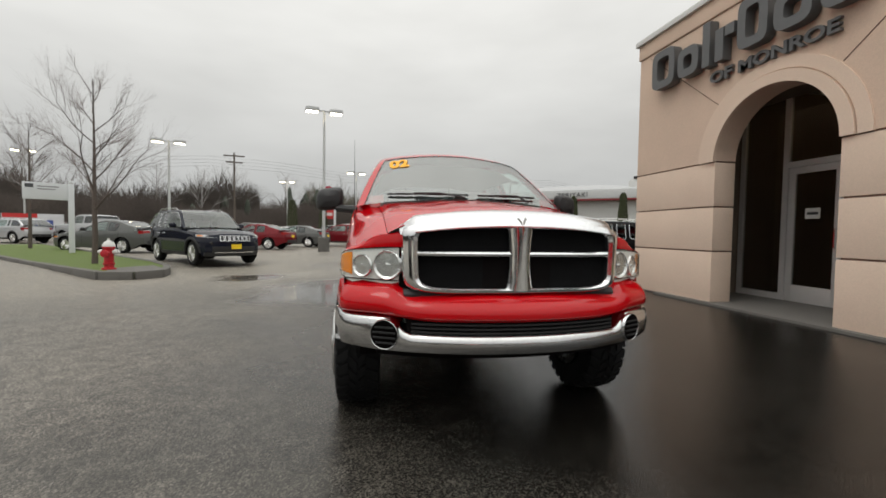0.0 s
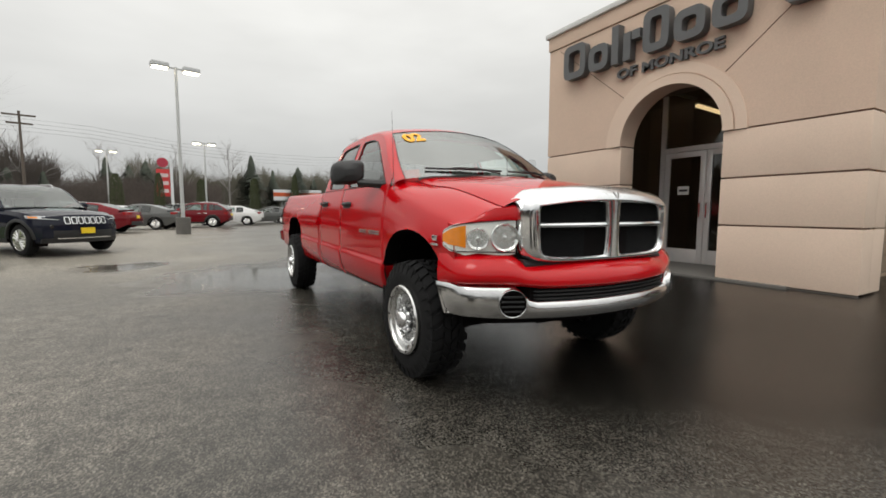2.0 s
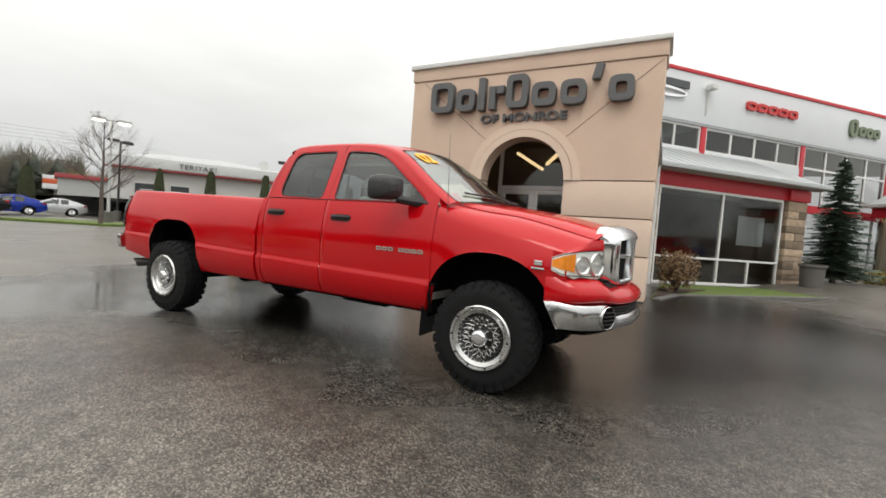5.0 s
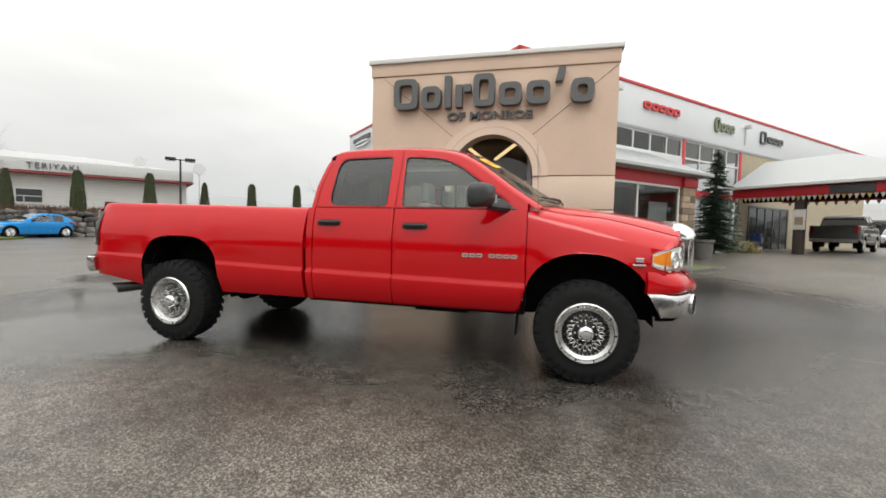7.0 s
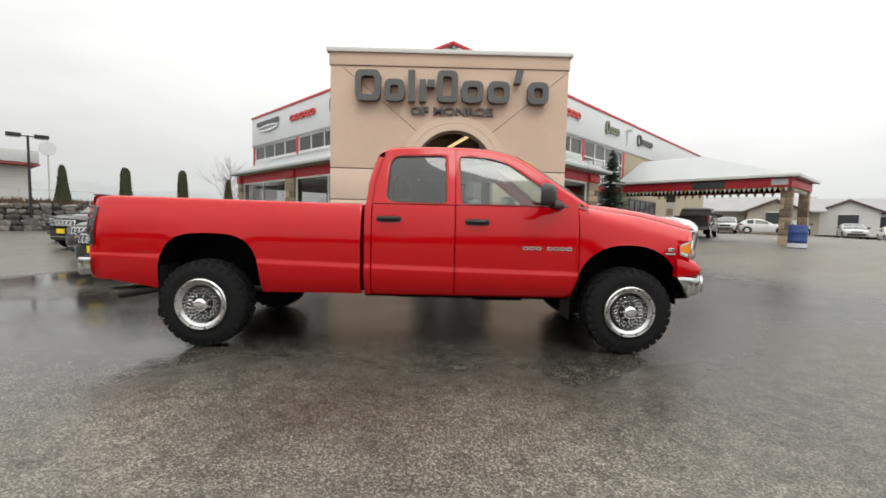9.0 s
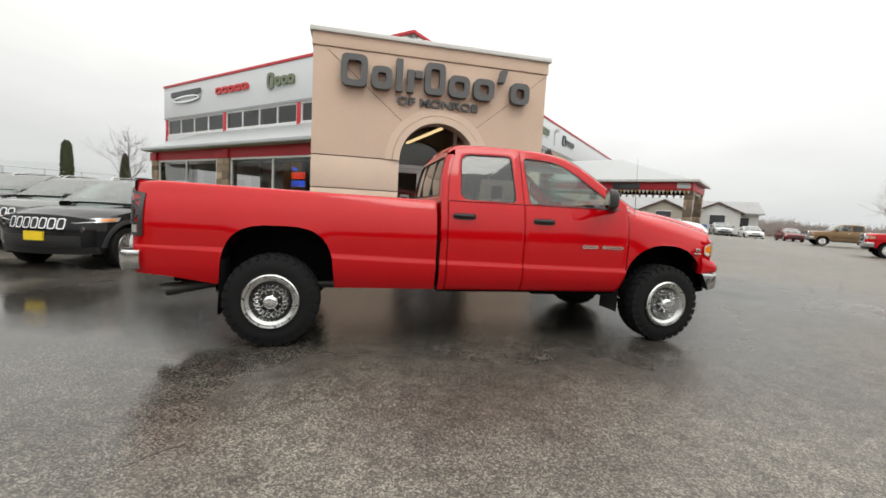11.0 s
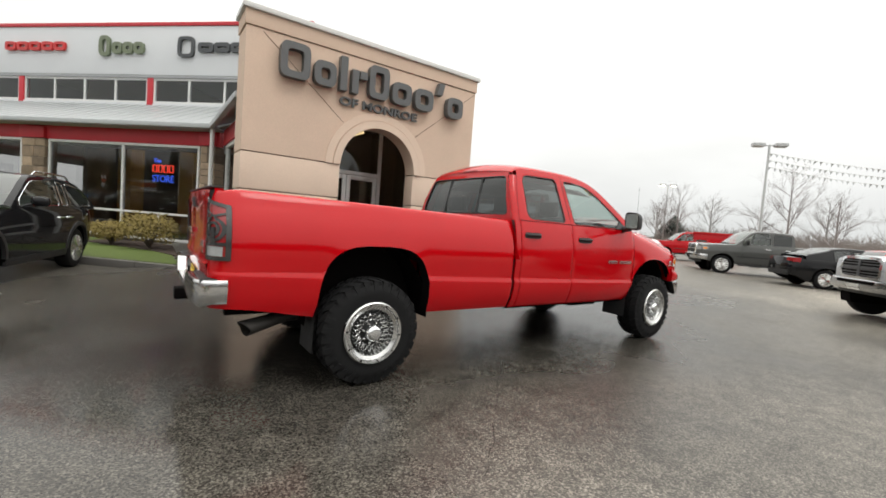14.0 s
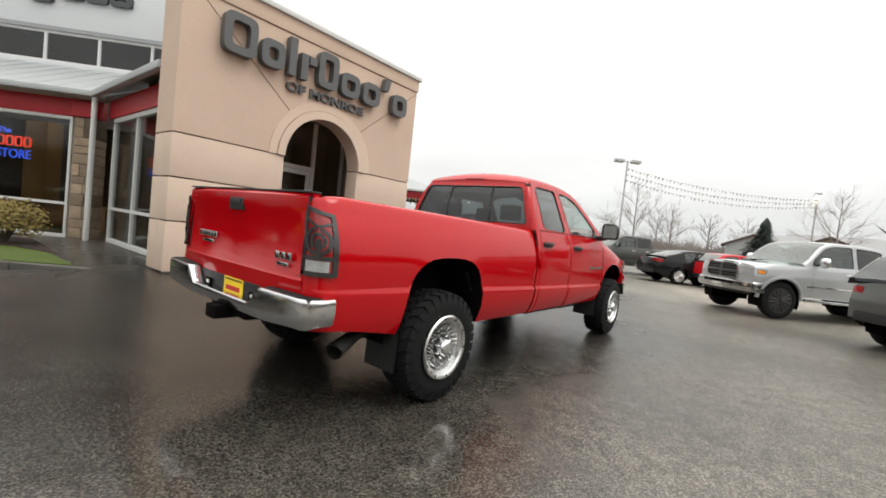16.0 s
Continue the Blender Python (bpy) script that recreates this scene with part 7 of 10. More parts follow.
    for s in (-1, 1):
        for y in (0.0, S["wb"]):
            bm = bmesh.new()
            x0, x1 = s * (hw - 0.035), s * (hw - 0.25)
            lathe(bm, [(x0 - s * 0.03, r * 0.60), (x0, r * 0.68), (x0 + s * 0.006, r * 0.80), (x0 - s * 0.012, r * 0.95), (x0 - s * 0.04, r), (x1 + s * 0.04, r), (x1, r * 0.95), (x1, r * 0.6)], "x", 32, (0, y, r))
            w = part("wheel", bm, RUBBER, car)
            rb = bmesh.new()
            lathe(rb, [(x0 - s * 0.002, r * 0.69), (x0 + s * 0.004, r * 0.66), (x0 - s * 0.010, r * 0.62), (x0 - s * 0.05, r * 0.59)], "x", 32, (0, y, r))
            for k in range(14):
                a = 2 * math.pi * (k // 2) / 7 + (0.16 if k % 2 else -0.16)
                ca, sa = math.cos(a), math.sin(a)
                a2 = 2 * math.pi * (k // 2) / 7 + (0.26 if k % 2 else -0.26)
                tube(rb, [(x0 - s * 0.016, y + 0.10 * r * ca, r + 0.10 * r * sa), (x0 - s * 0.006, y + 0.64 * r * math.cos(a2), r + 0.64 * r * math.sin(a2))], [0.030, 0.020], 6)
            lathe(rb, [(x0 - s * 0.045, r * 0.17), (x0 - s * 0.008, r * 0.16), (x0 - s * 0.002, r * 0.10), (x0 - s * 0.002, 0.0001)], "x", 16, (0, y, r))
            part("rim", rb, rim_m, w)
            db = bmesh.new()
            lathe(db, [(x0 - s * 0.06, 0.0001), (x0 - s * 0.06, r * 0.62)], "x", 20, (0, y, r))
            part("brake_disc", db, SEAM, w)
            well = bmesh.new()
            sheet(well, [[(s * xx, y + (ar - 0.004) * math.cos(a), r + (ar - 0.004) * math.sin(a)) for xx in (hw * 0.93, hw * 0.62)] for a in np.linspace(-0.35, math.pi + 0.35, 17)])
            well.faces.new([well.verts.new((s * hw * 0.62, y + ar * math.cos(a), r + ar * math.sin(a))) for a in np.linspace(-0.35, math.pi + 0.35, 17)])
            part("wheel_well", well, SEAM, car)

    # things laid on the skin
    def nose_patch(x0, x1, z0, z1, push, at_front=True, n_=8, thick=0.05):
        bm = bmesh.new()
        end, sg = (fascia, -1) if at_front else (stern, 1)
        rows = [[(x, end(x, zz) + sg * push, zz) for x in np.linspace(x0, x1, n_)] for zz in np.linspace(z0, z1, 4)]
        back = [[(p[0], p[1] - sg * thick, p[2]) for p in row] for row in rows]
        sheet(bm, rows)
        sheet(bm, [rows[0], back[0]])
        sheet(bm, [rows[-1], back[-1]])
        sheet(bm, [[rw[0] for rw in rows], [rw[0] for rw in back]])
        sheet(bm, [[rw[-1] for rw in rows], [rw[-1] for rw in back]])
        return bm

    def side_strip(name, y0, y1, t0, t1, push, material, s, parent=car, n_=12):
        bm = bmesh.new()
        rows = []
        for y in np.linspace(y0, y1, n_):
            row = []
            for t in np.linspace(t0, t1, 5):
                w, yy, zz = side_point(y, t)
                row.append((s * (w + push), yy, zz))
            rows.append([(s * abs(row[0][0]) - s * 0.03, row[0][1], row[0][2])] + row + [(s * abs(row[-1][0]) - s * 0.03, row[-1][1], row[-1][2])])
        sheet(bm, rows)
        for row in (rows[0], rows[-1]):
            bm.faces.new([bm.verts.new(p) for p in row])
        return part(name, bm, material, parent)

    def place_front(u, zz, out):
        return (u, fascia(u, zz) - out, zz)

    for s in (-1, 1):
        # lamp on the corner: across the nose and round to the fender
        z0, z1 = (nz - 0.22, nz - 0.03) if tall else (nz - 0.065, nz + 0.005) if wagon else (nz - 0.10, nz + 0.0)
        hl = bmesh.new()
        xs = np.linspace(w_front * (0.62 if not tall else 0.60), w_front * 0.965, 8)
        run = [(x, fascia(x, (z0 + z1) / 2) - 0.012) for x in xs] + [(wide(y) * 0.985 + 0.008, y) for y in np.linspace(f + 0.05, f + (0.24 if tall else 0.34), 5)]
        rows = []
        for q in np.linspace(0, 1, 5):
            row = []
            for k, (x, y) in enumerate(run):
                u = k / (len(run) - 1)
                za, zb_ = z0 + (0.02 if tall else 0.035) * u, z1 - (0.04 * u if tall else -0.035 * u)
                row.append((s * x, y + (0.06 if not tall else 0.02) * q, za + (zb_ - za) * q))
            rows.append(row)
        sheet(hl, rows)
        sheet(hl, [rows[0], [(p[0] * 0.96, p[1] + 0.04, p[2]) for p in rows[0]]])
        sheet(hl, [rows[-1], [(p[0] * 0.96, p[1] + 0.04, p[2]) for p in rows[-1]]])
        lampo = part("headlamp", hl, LAMP_SHELL, car, "clear headlamp")
        if detail > 1:
            am = bmesh.new()
            sheet(am, [[(p[0] + s * 0.006, p[1] - 0.004, p[2]) for p in row[-5:-1]] for row in rows[1:4]])
            part("amber_corner", am, AMBER, lampo)
        tz = S["tail"] - (0.42 if tall else 0.30 if wagon else 0.20)
        tl = bmesh.new()
        z_a, z_b = tz, S["tail"] - (0.05 if tall else 0.10 if wagon else 0.06)
        run = [(wide(y) * 0.975 + 0.012, y) for y in np.linspace(e - (0.10 if tall else 0.22), e - 0.03, 4)] + [(x, stern(x, (z_a + z_b) / 2) + 0.012) for x in np.linspace(w_back * 0.94, w_back * (0.82 if tall else 0.62 if not wagon else 0.72), 5)]
        rows = [[(s * x, y - (0.10 * (zz - z_a) if not tall else 0.0), zz) for x, y in run] for zz in np.linspace(z_a, z_b, 4)]
        sheet(tl, rows)
        part("tail_lamp", tl, RED_LENS, car, "red tail lamp")
        mb = bmesh.new()
        mx, my, mz = s * (hw + 0.11), cowl + (0.40 if not tall else 0.34), belt + 0.10
        bmesh.ops.create_uvsphere(mb, u_segments=14, v_segments=8, radius=1.0)
        for v in mb.verts:
            c = v.co.copy()
            v.co = Vector((mx + (0.115 if not tall else 0.125) * math.copysign(abs(c.x) ** 0.7, c.x), my + 0.06 * c.y, mz + (0.075 if not tall else 0.125) * math.copysign(abs(c.z) ** 0.7, c.z)))
        mr = part("door_mirror", mb, CHROME if tall and detail == 3 else body_paint if detail == 3 else BLACK, car)
        arm = bmesh.new()
        tube(arm, [(s * (hw * 0.93), my - 0.02, belt + 0.03), (mx - s * 0.03, my, mz - 0.03)], 0.025, 6)
        part("mirror_arm", arm, BLACK, mr)
        if detail > 1:
            for yy in (mid - 0.16, third - (0.16 if wagon else 0.20)):
                w, y_, zz = side_point(yy, 0.80 if not tall else 0.82)
                hb = bmesh.new()
                tube(hb, [(s * (w - 0.01), yy - 0.10, zz), (s * (w + 0.022), yy - 0.08, zz), (s * (w + 0.024), yy + 0.08, zz), (s * (w - 0.01), yy + 0.10, zz)], 0.013, 6)
                part("door_handle", hb, CHROME if wagon or tall else body_paint, car)
            for yy in (cowl + 0.22, mid, (third + 0.12 if wagon else third + 0.02)):
                t0 = max(0.06, (sill(yy) - low) / (shoulder(yy) - low))
                side_strip("door_seam", yy - 0.004, yy + 0.004, t0, 0.985, 0.0015, SEAM, s, car, 2)
            if tall:
                side_strip("bed_gap", rgb + 0.03, rgb + 0.06, 0.03, 0.99, 0.0015, SEAM, s, car, 2)
                side_strip("side_moulding", ar + 0.06, S["wb"] - ar - 0.06, 0.34, 0.385, 0.012, BLACK if detail < 3 else CHROME, s)
                part("running_board", boxes(((min(s * hw * 0.86, s * (hw + 0.03)), 0.62, low - 0.09), (max(s * hw * 0.86, s * (hw + 0.03)), 2.75, low - 0.03)), bevel=0.02), CHROME if detail == 3 else BLACK, car)
        if detail == 3 or wagon:
            for c in (0.0, S["wb"]):
                cl = bmesh.new()
                rows = []
                for a in np.linspace(0.05, math.pi - 0.05, 19):
                    row = []
                    for rr_, out in ((ar - 0.015, -0.03), (ar - 0.01, 0.016), (ar + 0.03, 0.018), (ar + 0.055, 0.010), (ar + 0.06, -0.02)):
                        y, zz = c + rr_ * math.cos(a) * 1.0, r + rr_ * math.sin(a)
                        t = min(0.98, max(0.0, (zz - low) / (shoulder(y) - low)))
                        row.append((s * (wide(y) * lerp_table(g_table, t) + out), y, zz))
                    rows.append(row)
                sheet(cl, rows)
                part("arch_cladding", cl, body_paint if tall else BLACK, car)
            if not tall:
                side_strip("sill_cladding", ar + 0.02, S["wb"] - ar - 0.02, 0.0, 0.13, 0.012, BLACK, s)
    gw = hw * (0.50 if tall else 0.47 if wagon else 0.42)
    if tall:
        part("grille", nose_patch(-gw, gw, nz - 0.36, nz + 0.02, 0.012), SEAM, car)
        for k in range(6):
            part("grille_slat", nose_patch(-gw, gw, nz - 0.33 + 0.058 * k, nz - 0.308 + 0.058 * k, 0.022), GREY_TRIM, car)
        part("grille_bar", nose_patch(-gw - 0.02, gw + 0.02, nz - 0.19, nz - 0.155, 0.035), GREY_TRIM if detail == 3 else CHROME, car)
        part("grille_bar", nose_patch(-0.03, 0.03, nz - 0.36, nz + 0.03, 0.040), GREY_TRIM if detail == 3 else CHROME, car)
        rim = bmesh.new()
        ring_block(rim, -gw - 0.055, gw + 0.055, nz - 0.40, nz + 0.065, 0.055, 0.045, place_front, 40, 0.3)
        part("grille_surround", rim, CHROME, car, "chrome grille surround")
        half_p = [(x, fascia(x, nz - 0.5)) for x in np.linspace(0, w_front * 0.96, 16)] + [(wide(y) * 0.985, y) for y in (f + 0.05, f + 0.14, f + 0.24)]
        pathp = [(-x, y) for x, y in reversed(half_p[1:])] + half_p
        def bumper_profile(x, y):
            k = 0.10 + 0.90 * ease(f + 0.10, f - 0.04, y)
            return [(-0.05, nz - 0.40), (0.07 * k, nz - 0.40), (0.11 * k, nz - 0.42), (0.12 * k, nz - 0.50), (0.11 * k, nz - 0.58), (0.07 * k, nz - 0.63), (-0.05, nz - 0.635)]
        part("front_bumper", plan_sweep(pathp, bumper_profile), BUMPER_CHROME, car, "chrome bumper")
        part("bumper_vent", nose_patch(-hw * 0.50, hw * 0.50, nz - 0.49, nz - 0.425, 0.122, True, 12), SEAM, car)
        part("plate_holder", nose_patch(-0.16, 0.16, nz - 0.62, nz - 0.50, 0.135, True, 4), LAMP_WHITE if detail == 3 else SEAM, car)
        part("skirt", nose_patch(-hw * 0.8, hw * 0.8, low - 0.06, nz - 0.62, 0.02), BLACK, car)
        part("rear_bumper", nose_patch(-hw * 0.92, hw * 0.92, 0.52, 0.70, 0.09, False, 10), CHROME, car, "chrome step bumper")
    else:
        glow = nz - (0.17 if wagon else 0.11)
        part("grille", nose_patch(-gw, gw, glow, nz + 0.005, 0.004), BLACK, car)
        if wagon and detail > 1:
            for k in range(7):
                u = -gw * 0.87 + k * gw * 0.29
                ring = bmesh.new()
                ring_block(ring, u - gw * 0.125, u + gw * 0.125, glow + 0.005, nz + 0.01, 0.016, 0.022, place_front, 20, 0.45)
                part("grille_slot", ring, CHROME, car, "chrome ringed slot")
        part("lower_bumper", nose_patch(-hw * 0.66, hw * 0.66, low + 0.10, low + 0.30, 0.008, True, 14), BLACK, car)
        if wagon:
            part("chin", nose_patch(-w_front * 0.99, w_front * 0.99, low + 0.0, low + 0.12, 0.012, True, 14), BLACK, car)
            part("bumper_strip", nose_patch(-hw * 0.60, hw * 0.60, low + 0.10, low + 0.125, 0.022, True, 12), BLACK if detail == 3 and S["L"] < 4.6 else CHROME, car)
            for sx in (-1, 1):
                fl = bmesh.new()
                x = sx * w_front * 0.80
                lathe(fl, [(-0.014, 0.0001), (-0.012, 0.04), (0.0, 0.05)], "y", 16, (x, fascia(x, low + 0.42), low + 0.40))
                part("fog_lamp", fl, SMOKED, car)
                rk = bmesh.new()
                x = sx * (glass_w(H - drop) - 0.05)
                tube(rk, [(x, wst + 0.25, H - 0.03), (x, wst + 0.36, H + 0.03), (x, (wst + rr) / 2, H + 0.038), (x, rr - 0.25, H + 0.025), (x, rr - 0.12, H - 0.05)], 0.016, 8)
                part("roof_rail", rk, POLISHED, car)
        part("rear_valance", nose_patch(-hw * 0.7, hw * 0.7, low + 0.16, low + 0.34, 0.006, False), BLACK, car)
    if plate in ("front", "both"):
        part("dealer_plate", nose_patch(-0.15, 0.15, low + 0.22 + (0.12 if tall else 0), low + 0.36 + (0.12 if tall else 0), 0.035 + (0.09 if tall else 0), True, 4), YELLOW_PLATE, car, "yellow dealer plate")
    if plate in ("rear", "both"):
        part("dealer_plate", nose_patch(-0.16, 0.16, S["tail"] - 0.36, S["tail"] - 0.22, 0.02, False, 4), YELLOW_PLATE, car, "yellow dealer plate")
    return car


SERVICE_GLASS = mat("dark_service_glass", (0.035, 0.037, 0.04), 0.08, 0, 0.3, 1.5)
GREY_TRIM = mat("grey_grille_trim", (0.13, 0.13, 0.135), 0.35, 0.5)
YELLOW_PLATE = mat("yellow_dealer_card", (0.85, 0.60, 0.02), 0.5)
NAVY, MAROON, GREY_P, BLACK_P = paint("dark_navy_paint", (0.012, 0.014, 0.024)), paint("maroon_paint", (0.16, 0.01, 0.015), 0.2), paint("dark_grey_paint", (0.11, 0.112, 0.108), 0.4), paint("black_paint", (0.01, 0.01, 0.011))
WHITE_P, BLUE_P, SILVER_P, GOLD_P, CYAN_P, RED_P = paint("white_paint", (0.72, 0.72, 0.71)), paint("deep_blue_paint", (0.01, 0.03, 0.26), 0.2), paint("silver_paint", (0.50, 0.51, 0.52), 0.5), paint("bronze_paint", (0.26, 0.17, 0.09), 0.4), paint("bright_blue_paint", (0.02, 0.24, 0.62), 0.1), paint("bright_red_paint", (0.48, 0.01, 0.015))
STEEL_RIM = mat("black_rim", (0.02, 0.02, 0.02), 0.5)

# front row and lots
make_car("dark navy off-road wagon with bright wheels, parked on wet asphalt", "suv", SUV, NAVY, (-4.98, 16.07), (0.65, -0.76), detail=3, plate="front")
make_car("black off-road wagon with alloy wheels beside the lawn", "suv", CROSS, BLACK_P, (6.2, 11.22), (-0.97, 0.22), detail=3, plate="front")
make_car("dark grey wagon parked with its nose to the lot", "suv", CROSS, GREY_P, (8.4, 13.3), (-0.97, 0.22), plate="front")
make_car("black wagon parked with its nose to the lot", "suv", dict(SUV, H=1.64), BLACK_P, (11.5, 16.3), (-0.97, 0.22), plate="front")
make_car("black boxy wagon by the rock wall", "suv", SUV, BLACK_P, (14.8, 19.4), (-0.97, 0.22), plate="front")
make_car("dark grey sedan with a red tail lamp by the grass island", "sedan", SEDAN, GREY_P, (-10.9, 22.2), (-0.95, 0.3))
ROW = [("maroon sedan in the far row", MAROON, SEDAN, (-5.9, 26.6)), ("grey sedan in the far row", GREY_P, SEDAN, (-4.2, 30.4)), ("maroon crossover in the far row", MAROON, CROSS, (-1.3, 33.0)), ("white sedan in the far row", WHITE_P, SEDAN, (1.0, 36.4)), ("grey sedan in the far row", GREY_P, SEDAN, (4.0, 39.4)), ("black sedan in the far row", BLACK_P, SEDAN, (6.7, 42.2)), ("deep blue sedan in the far row", BLUE_P, SEDAN, (9.3, 44.2)), ("silver sedan in the far row", SILVER_P, SEDAN, (12.9, 47.0))]
for label, p, s, at in ROW:
    make_car(label, "car", s, p, at, (-0.97, 0.25), group="cars in the far row", plate="rear" if at[1] < 35 else None)
BACK = [("silver pickup in the back row", SILVER_P, PICKUP, (-17.5, 33.5)), ("white wagon in the back row", WHITE_P, CROSS, (-12.5, 34.5)), ("grey wagon in the back row", GREY_P, CROSS, (-9.0, 37.5)), ("white sedan in the back row", WHITE_P, SEDAN, (-6.5, 40.5)), ("dark wagon in the back row", BLACK_P, CROSS, (-3.0, 43.5)), ("white wagon in the back row", WHITE_P, CROSS, (0.0, 47.0)), ("maroon wagon in the back row", MAROON, CROSS, (-24.0, 38.2)), ("white pickup in the back row", WHITE_P, PICKUP, (-36.0, 52.0)), ("silver wagon in the back row", SILVER_P, CROSS, (-22.0, 33.0)), ("dark wagon in the back row", GREY_P, CROSS, (-17.0, 44.0))]
for label, p, s, at in BACK:
    make_car(label, "car", s, p, at, (-0.9, 0.44), group="cars in the back row", detail=1)
make_car("bright blue hatchback by the rock wall", "car", dict(HATCH, wb=2.8), CYAN_P, (15.3, 34.0), (-1.0, 0.02))
make_car("white sedan by the rock wall", "car", SEDAN, WHITE_P, (17.2, 35.9), (-1.0, 0.02), detail=1)
# south lot
make_car("silver crew pickup with black wheels", "pickup truck", dict(PICKUP, r=0.44, low=0.56, fo=0.80, L=5.7), SILVER_P, (-2.5, -4.75), (0.73, 0.68), rim_mat=STEEL_RIM, group="pickups in the south lot", detail=3)
make_car("dark grey crew pickup with chrome bumper", "pickup truck", PICKUP, GREY_P, (4.7, -13.6), (0.75, 0.66), group="pickups in the south lot")
make_car("red crew pickup with a tall red service body", "pickup truck", PICKUP, RED_P, (11.9, -22.5), (0.75, 0.66), group="pickups in the south lot")
make_car("bronze crew pickup with chrome bumper", "pickup truck", PICKUP, GOLD_P, (24.6, -35.4), (0.65, 0.76), group="pickups in the south lot")
make_car("black sedan with its tail to the lot", "sedan", SEDAN, BLACK_P, (1.0, -11.3), (-0.75, -0.66))
make_car("small red hatchback with its tail to the lot", "car", HATCH, RED_P, (-0.55, -11.4), (-0.72, -0.69))
make_car("dark wagon with its tail to the lot", "suv", SUV, GREY_P, (-5.15, -1.75), (-0.75, -0.66))
make_car("dark grey pickup under the drive-through canopy", "pickup truck", PICKUP, GREY_P, (24.2, -11.9), (0.78, -0.62))
for label, p, s, at in (("white hatchback by the houses", WHITE_P, HATCH, (38.2, -27.2)), ("dark sedan by the houses", NAVY, SEDAN, (37.0, -29.5)), ("silver sedan by the houses", SILVER_P, SEDAN, (35.5, -33.5)), ("white sedan by the houses", WHITE_P, SEDAN, (35.0, -37.0)), ("maroon sedan by the houses", MAROON, SEDAN, (33.5, -40.5)), ("silver car by the houses", SILVER_P, CROSS, (37.5, -22.9))):
    make_car(label, "car", s, p, at, (-0.62, -0.78) if s is HATCH else (-0.8, 0.6), group="cars by the houses", detail=1)
body = boxes(((-0.9, 1.75, 1.0), (-0.45, 4.3, 1.95)), ((0.45, 1.75, 1.0), (0.9, 4.3, 1.95)), ((-0.9, 1.75, 0.95), (0.9, 4.3, 1.05)), ((-0.95, 1.7, 1.9), (-0.85, 4.4, 2.05)), ((0.85, 1.7, 1.9), (0.95, 4.4, 2.05)), bevel=0.02)
solid("service_body", body, RED_P, "red steel service body with a rack on a pickup", "truck body", m=pose(11.9, -22.5, ground_z(11.9, -22.5), 0, 0, math.degrees(math.atan2(0.66, 0.75)) + 90) @ pose(0, -1.785, 0))

# ---- kerbs, lawns and planting by the showroom ----
def polygon_slab(name, pts, z0, z1, material, label, category, kind="structure"):
    bm = bmesh.new()
    extrude(bm, [(x, y, z0) for x, y in pts], (0, 0, z1 - z0))
    return tagged(part(name, bm, material, smooth=0), label, category, kind=kind)


def kerb_run(name, pts, label, width=0.16, top=0.30, bottom=-0.1):
    """A kerb along a line of plan points, in stones of its own, each slightly uneven."""
    root = thing(name, label, "kerb", kind="structure")
    rnd = random.Random(5)
    for a, b in zip(pts, pts[1:]):
        a, b = Vector((*a, 0)), Vector((*b, 0))
        n = max(1, round((b - a).length / 1.5))
        ang = math.atan2(b.y - a.y, b.x - a.x)
        step = (b - a).length / n
        for k in range(n):
            c = a + (b - a) * (k / n)
            m = Matrix.Translation((c.x, c.y, rnd.uniform(-0.006, 0.006))) @ Matrix.Rotation(ang, 4, "Z")
            part("kerb_stone", boxes(((0.006, -width / 2, bottom), (step - 0.006, width / 2, top)), bevel=0.02, m=m), CONCRETE, root)
    return root


polygon_slab("lawn_west", [(6.27, 7.85), (10.6, 7.95), (12.4, 9.5), (20.0, 17.1), (17.5, 19.5), (8.1, 10.1)], 0.0, 0.13, GRASS, "bright wet grass strip before the shop windows", "lawn")
polygon_slab("bed_west", [(6.9, 7.95), (10.7, 8.05), (12.6, 9.9), (11.7, 10.4), (9.4, 8.9)], 0.05, 0.145, SOIL, "dark bark bed under the window", "planting bed")
kerb_run("kerb_west", [(6.05, 8.05), (8.0, 10.2), (17.4, 19.6)], "grey concrete kerb of the west lawn", top=0.14)
polygon_slab("lawn_south", [(6.4, 2.45), (10.45, 2.3), (14.2, -1.6), (12.4, -2.1), (8.0, 1.75)], 0.0, 0.20, GRASS, "bright wet grass strip before the south shop window", "lawn")
polygon_slab("bed_south", [(6.5, 2.42), (8.9, 2.32), (9.6, 1.3), (8.2, 1.85)], 0.05, 0.225, SOIL, "dark bark bed beside the portal", "planting bed")
kerb_run("kerb_south", [(6.3, 2.35), (7.6, 2.0), (12.35, -2.1), (14.1, -1.9)], "grey concrete kerb of the south lawn", top=0.21)


def leaf_cloud(bm, blobs, count, size, rnd, flat=0.5):
    """Many small tilted leaves scattered through egg-shaped clumps: (centre, radii)."""
    for _ in range(count):
        c, r = blobs[rnd.randrange(len(blobs))]
        d = Vector((rnd.gauss(0, 1), rnd.gauss(0, 1), rnd.gauss(0, 1))).normalized() * (rnd.random() ** 0.35)
        p = Vector(c) + Vector((d.x * r[0], d.y * r[1], d.z * r[2]))
        u = Vector((rnd.gauss(0, 1), rnd.gauss(0, 1), rnd.gauss(0, flat))).normalized()
        v = u.orthogonal().normalized()
        s = size * rnd.uniform(0.6, 1.3)
        vs = [bm.verts.new(p + u * s), bm.verts.new(p + v * s * 0.5), bm.verts.new(p - u * s), bm.verts.new(p - v * s * 0.5)]
        bm.faces.new(vs)
    return bm


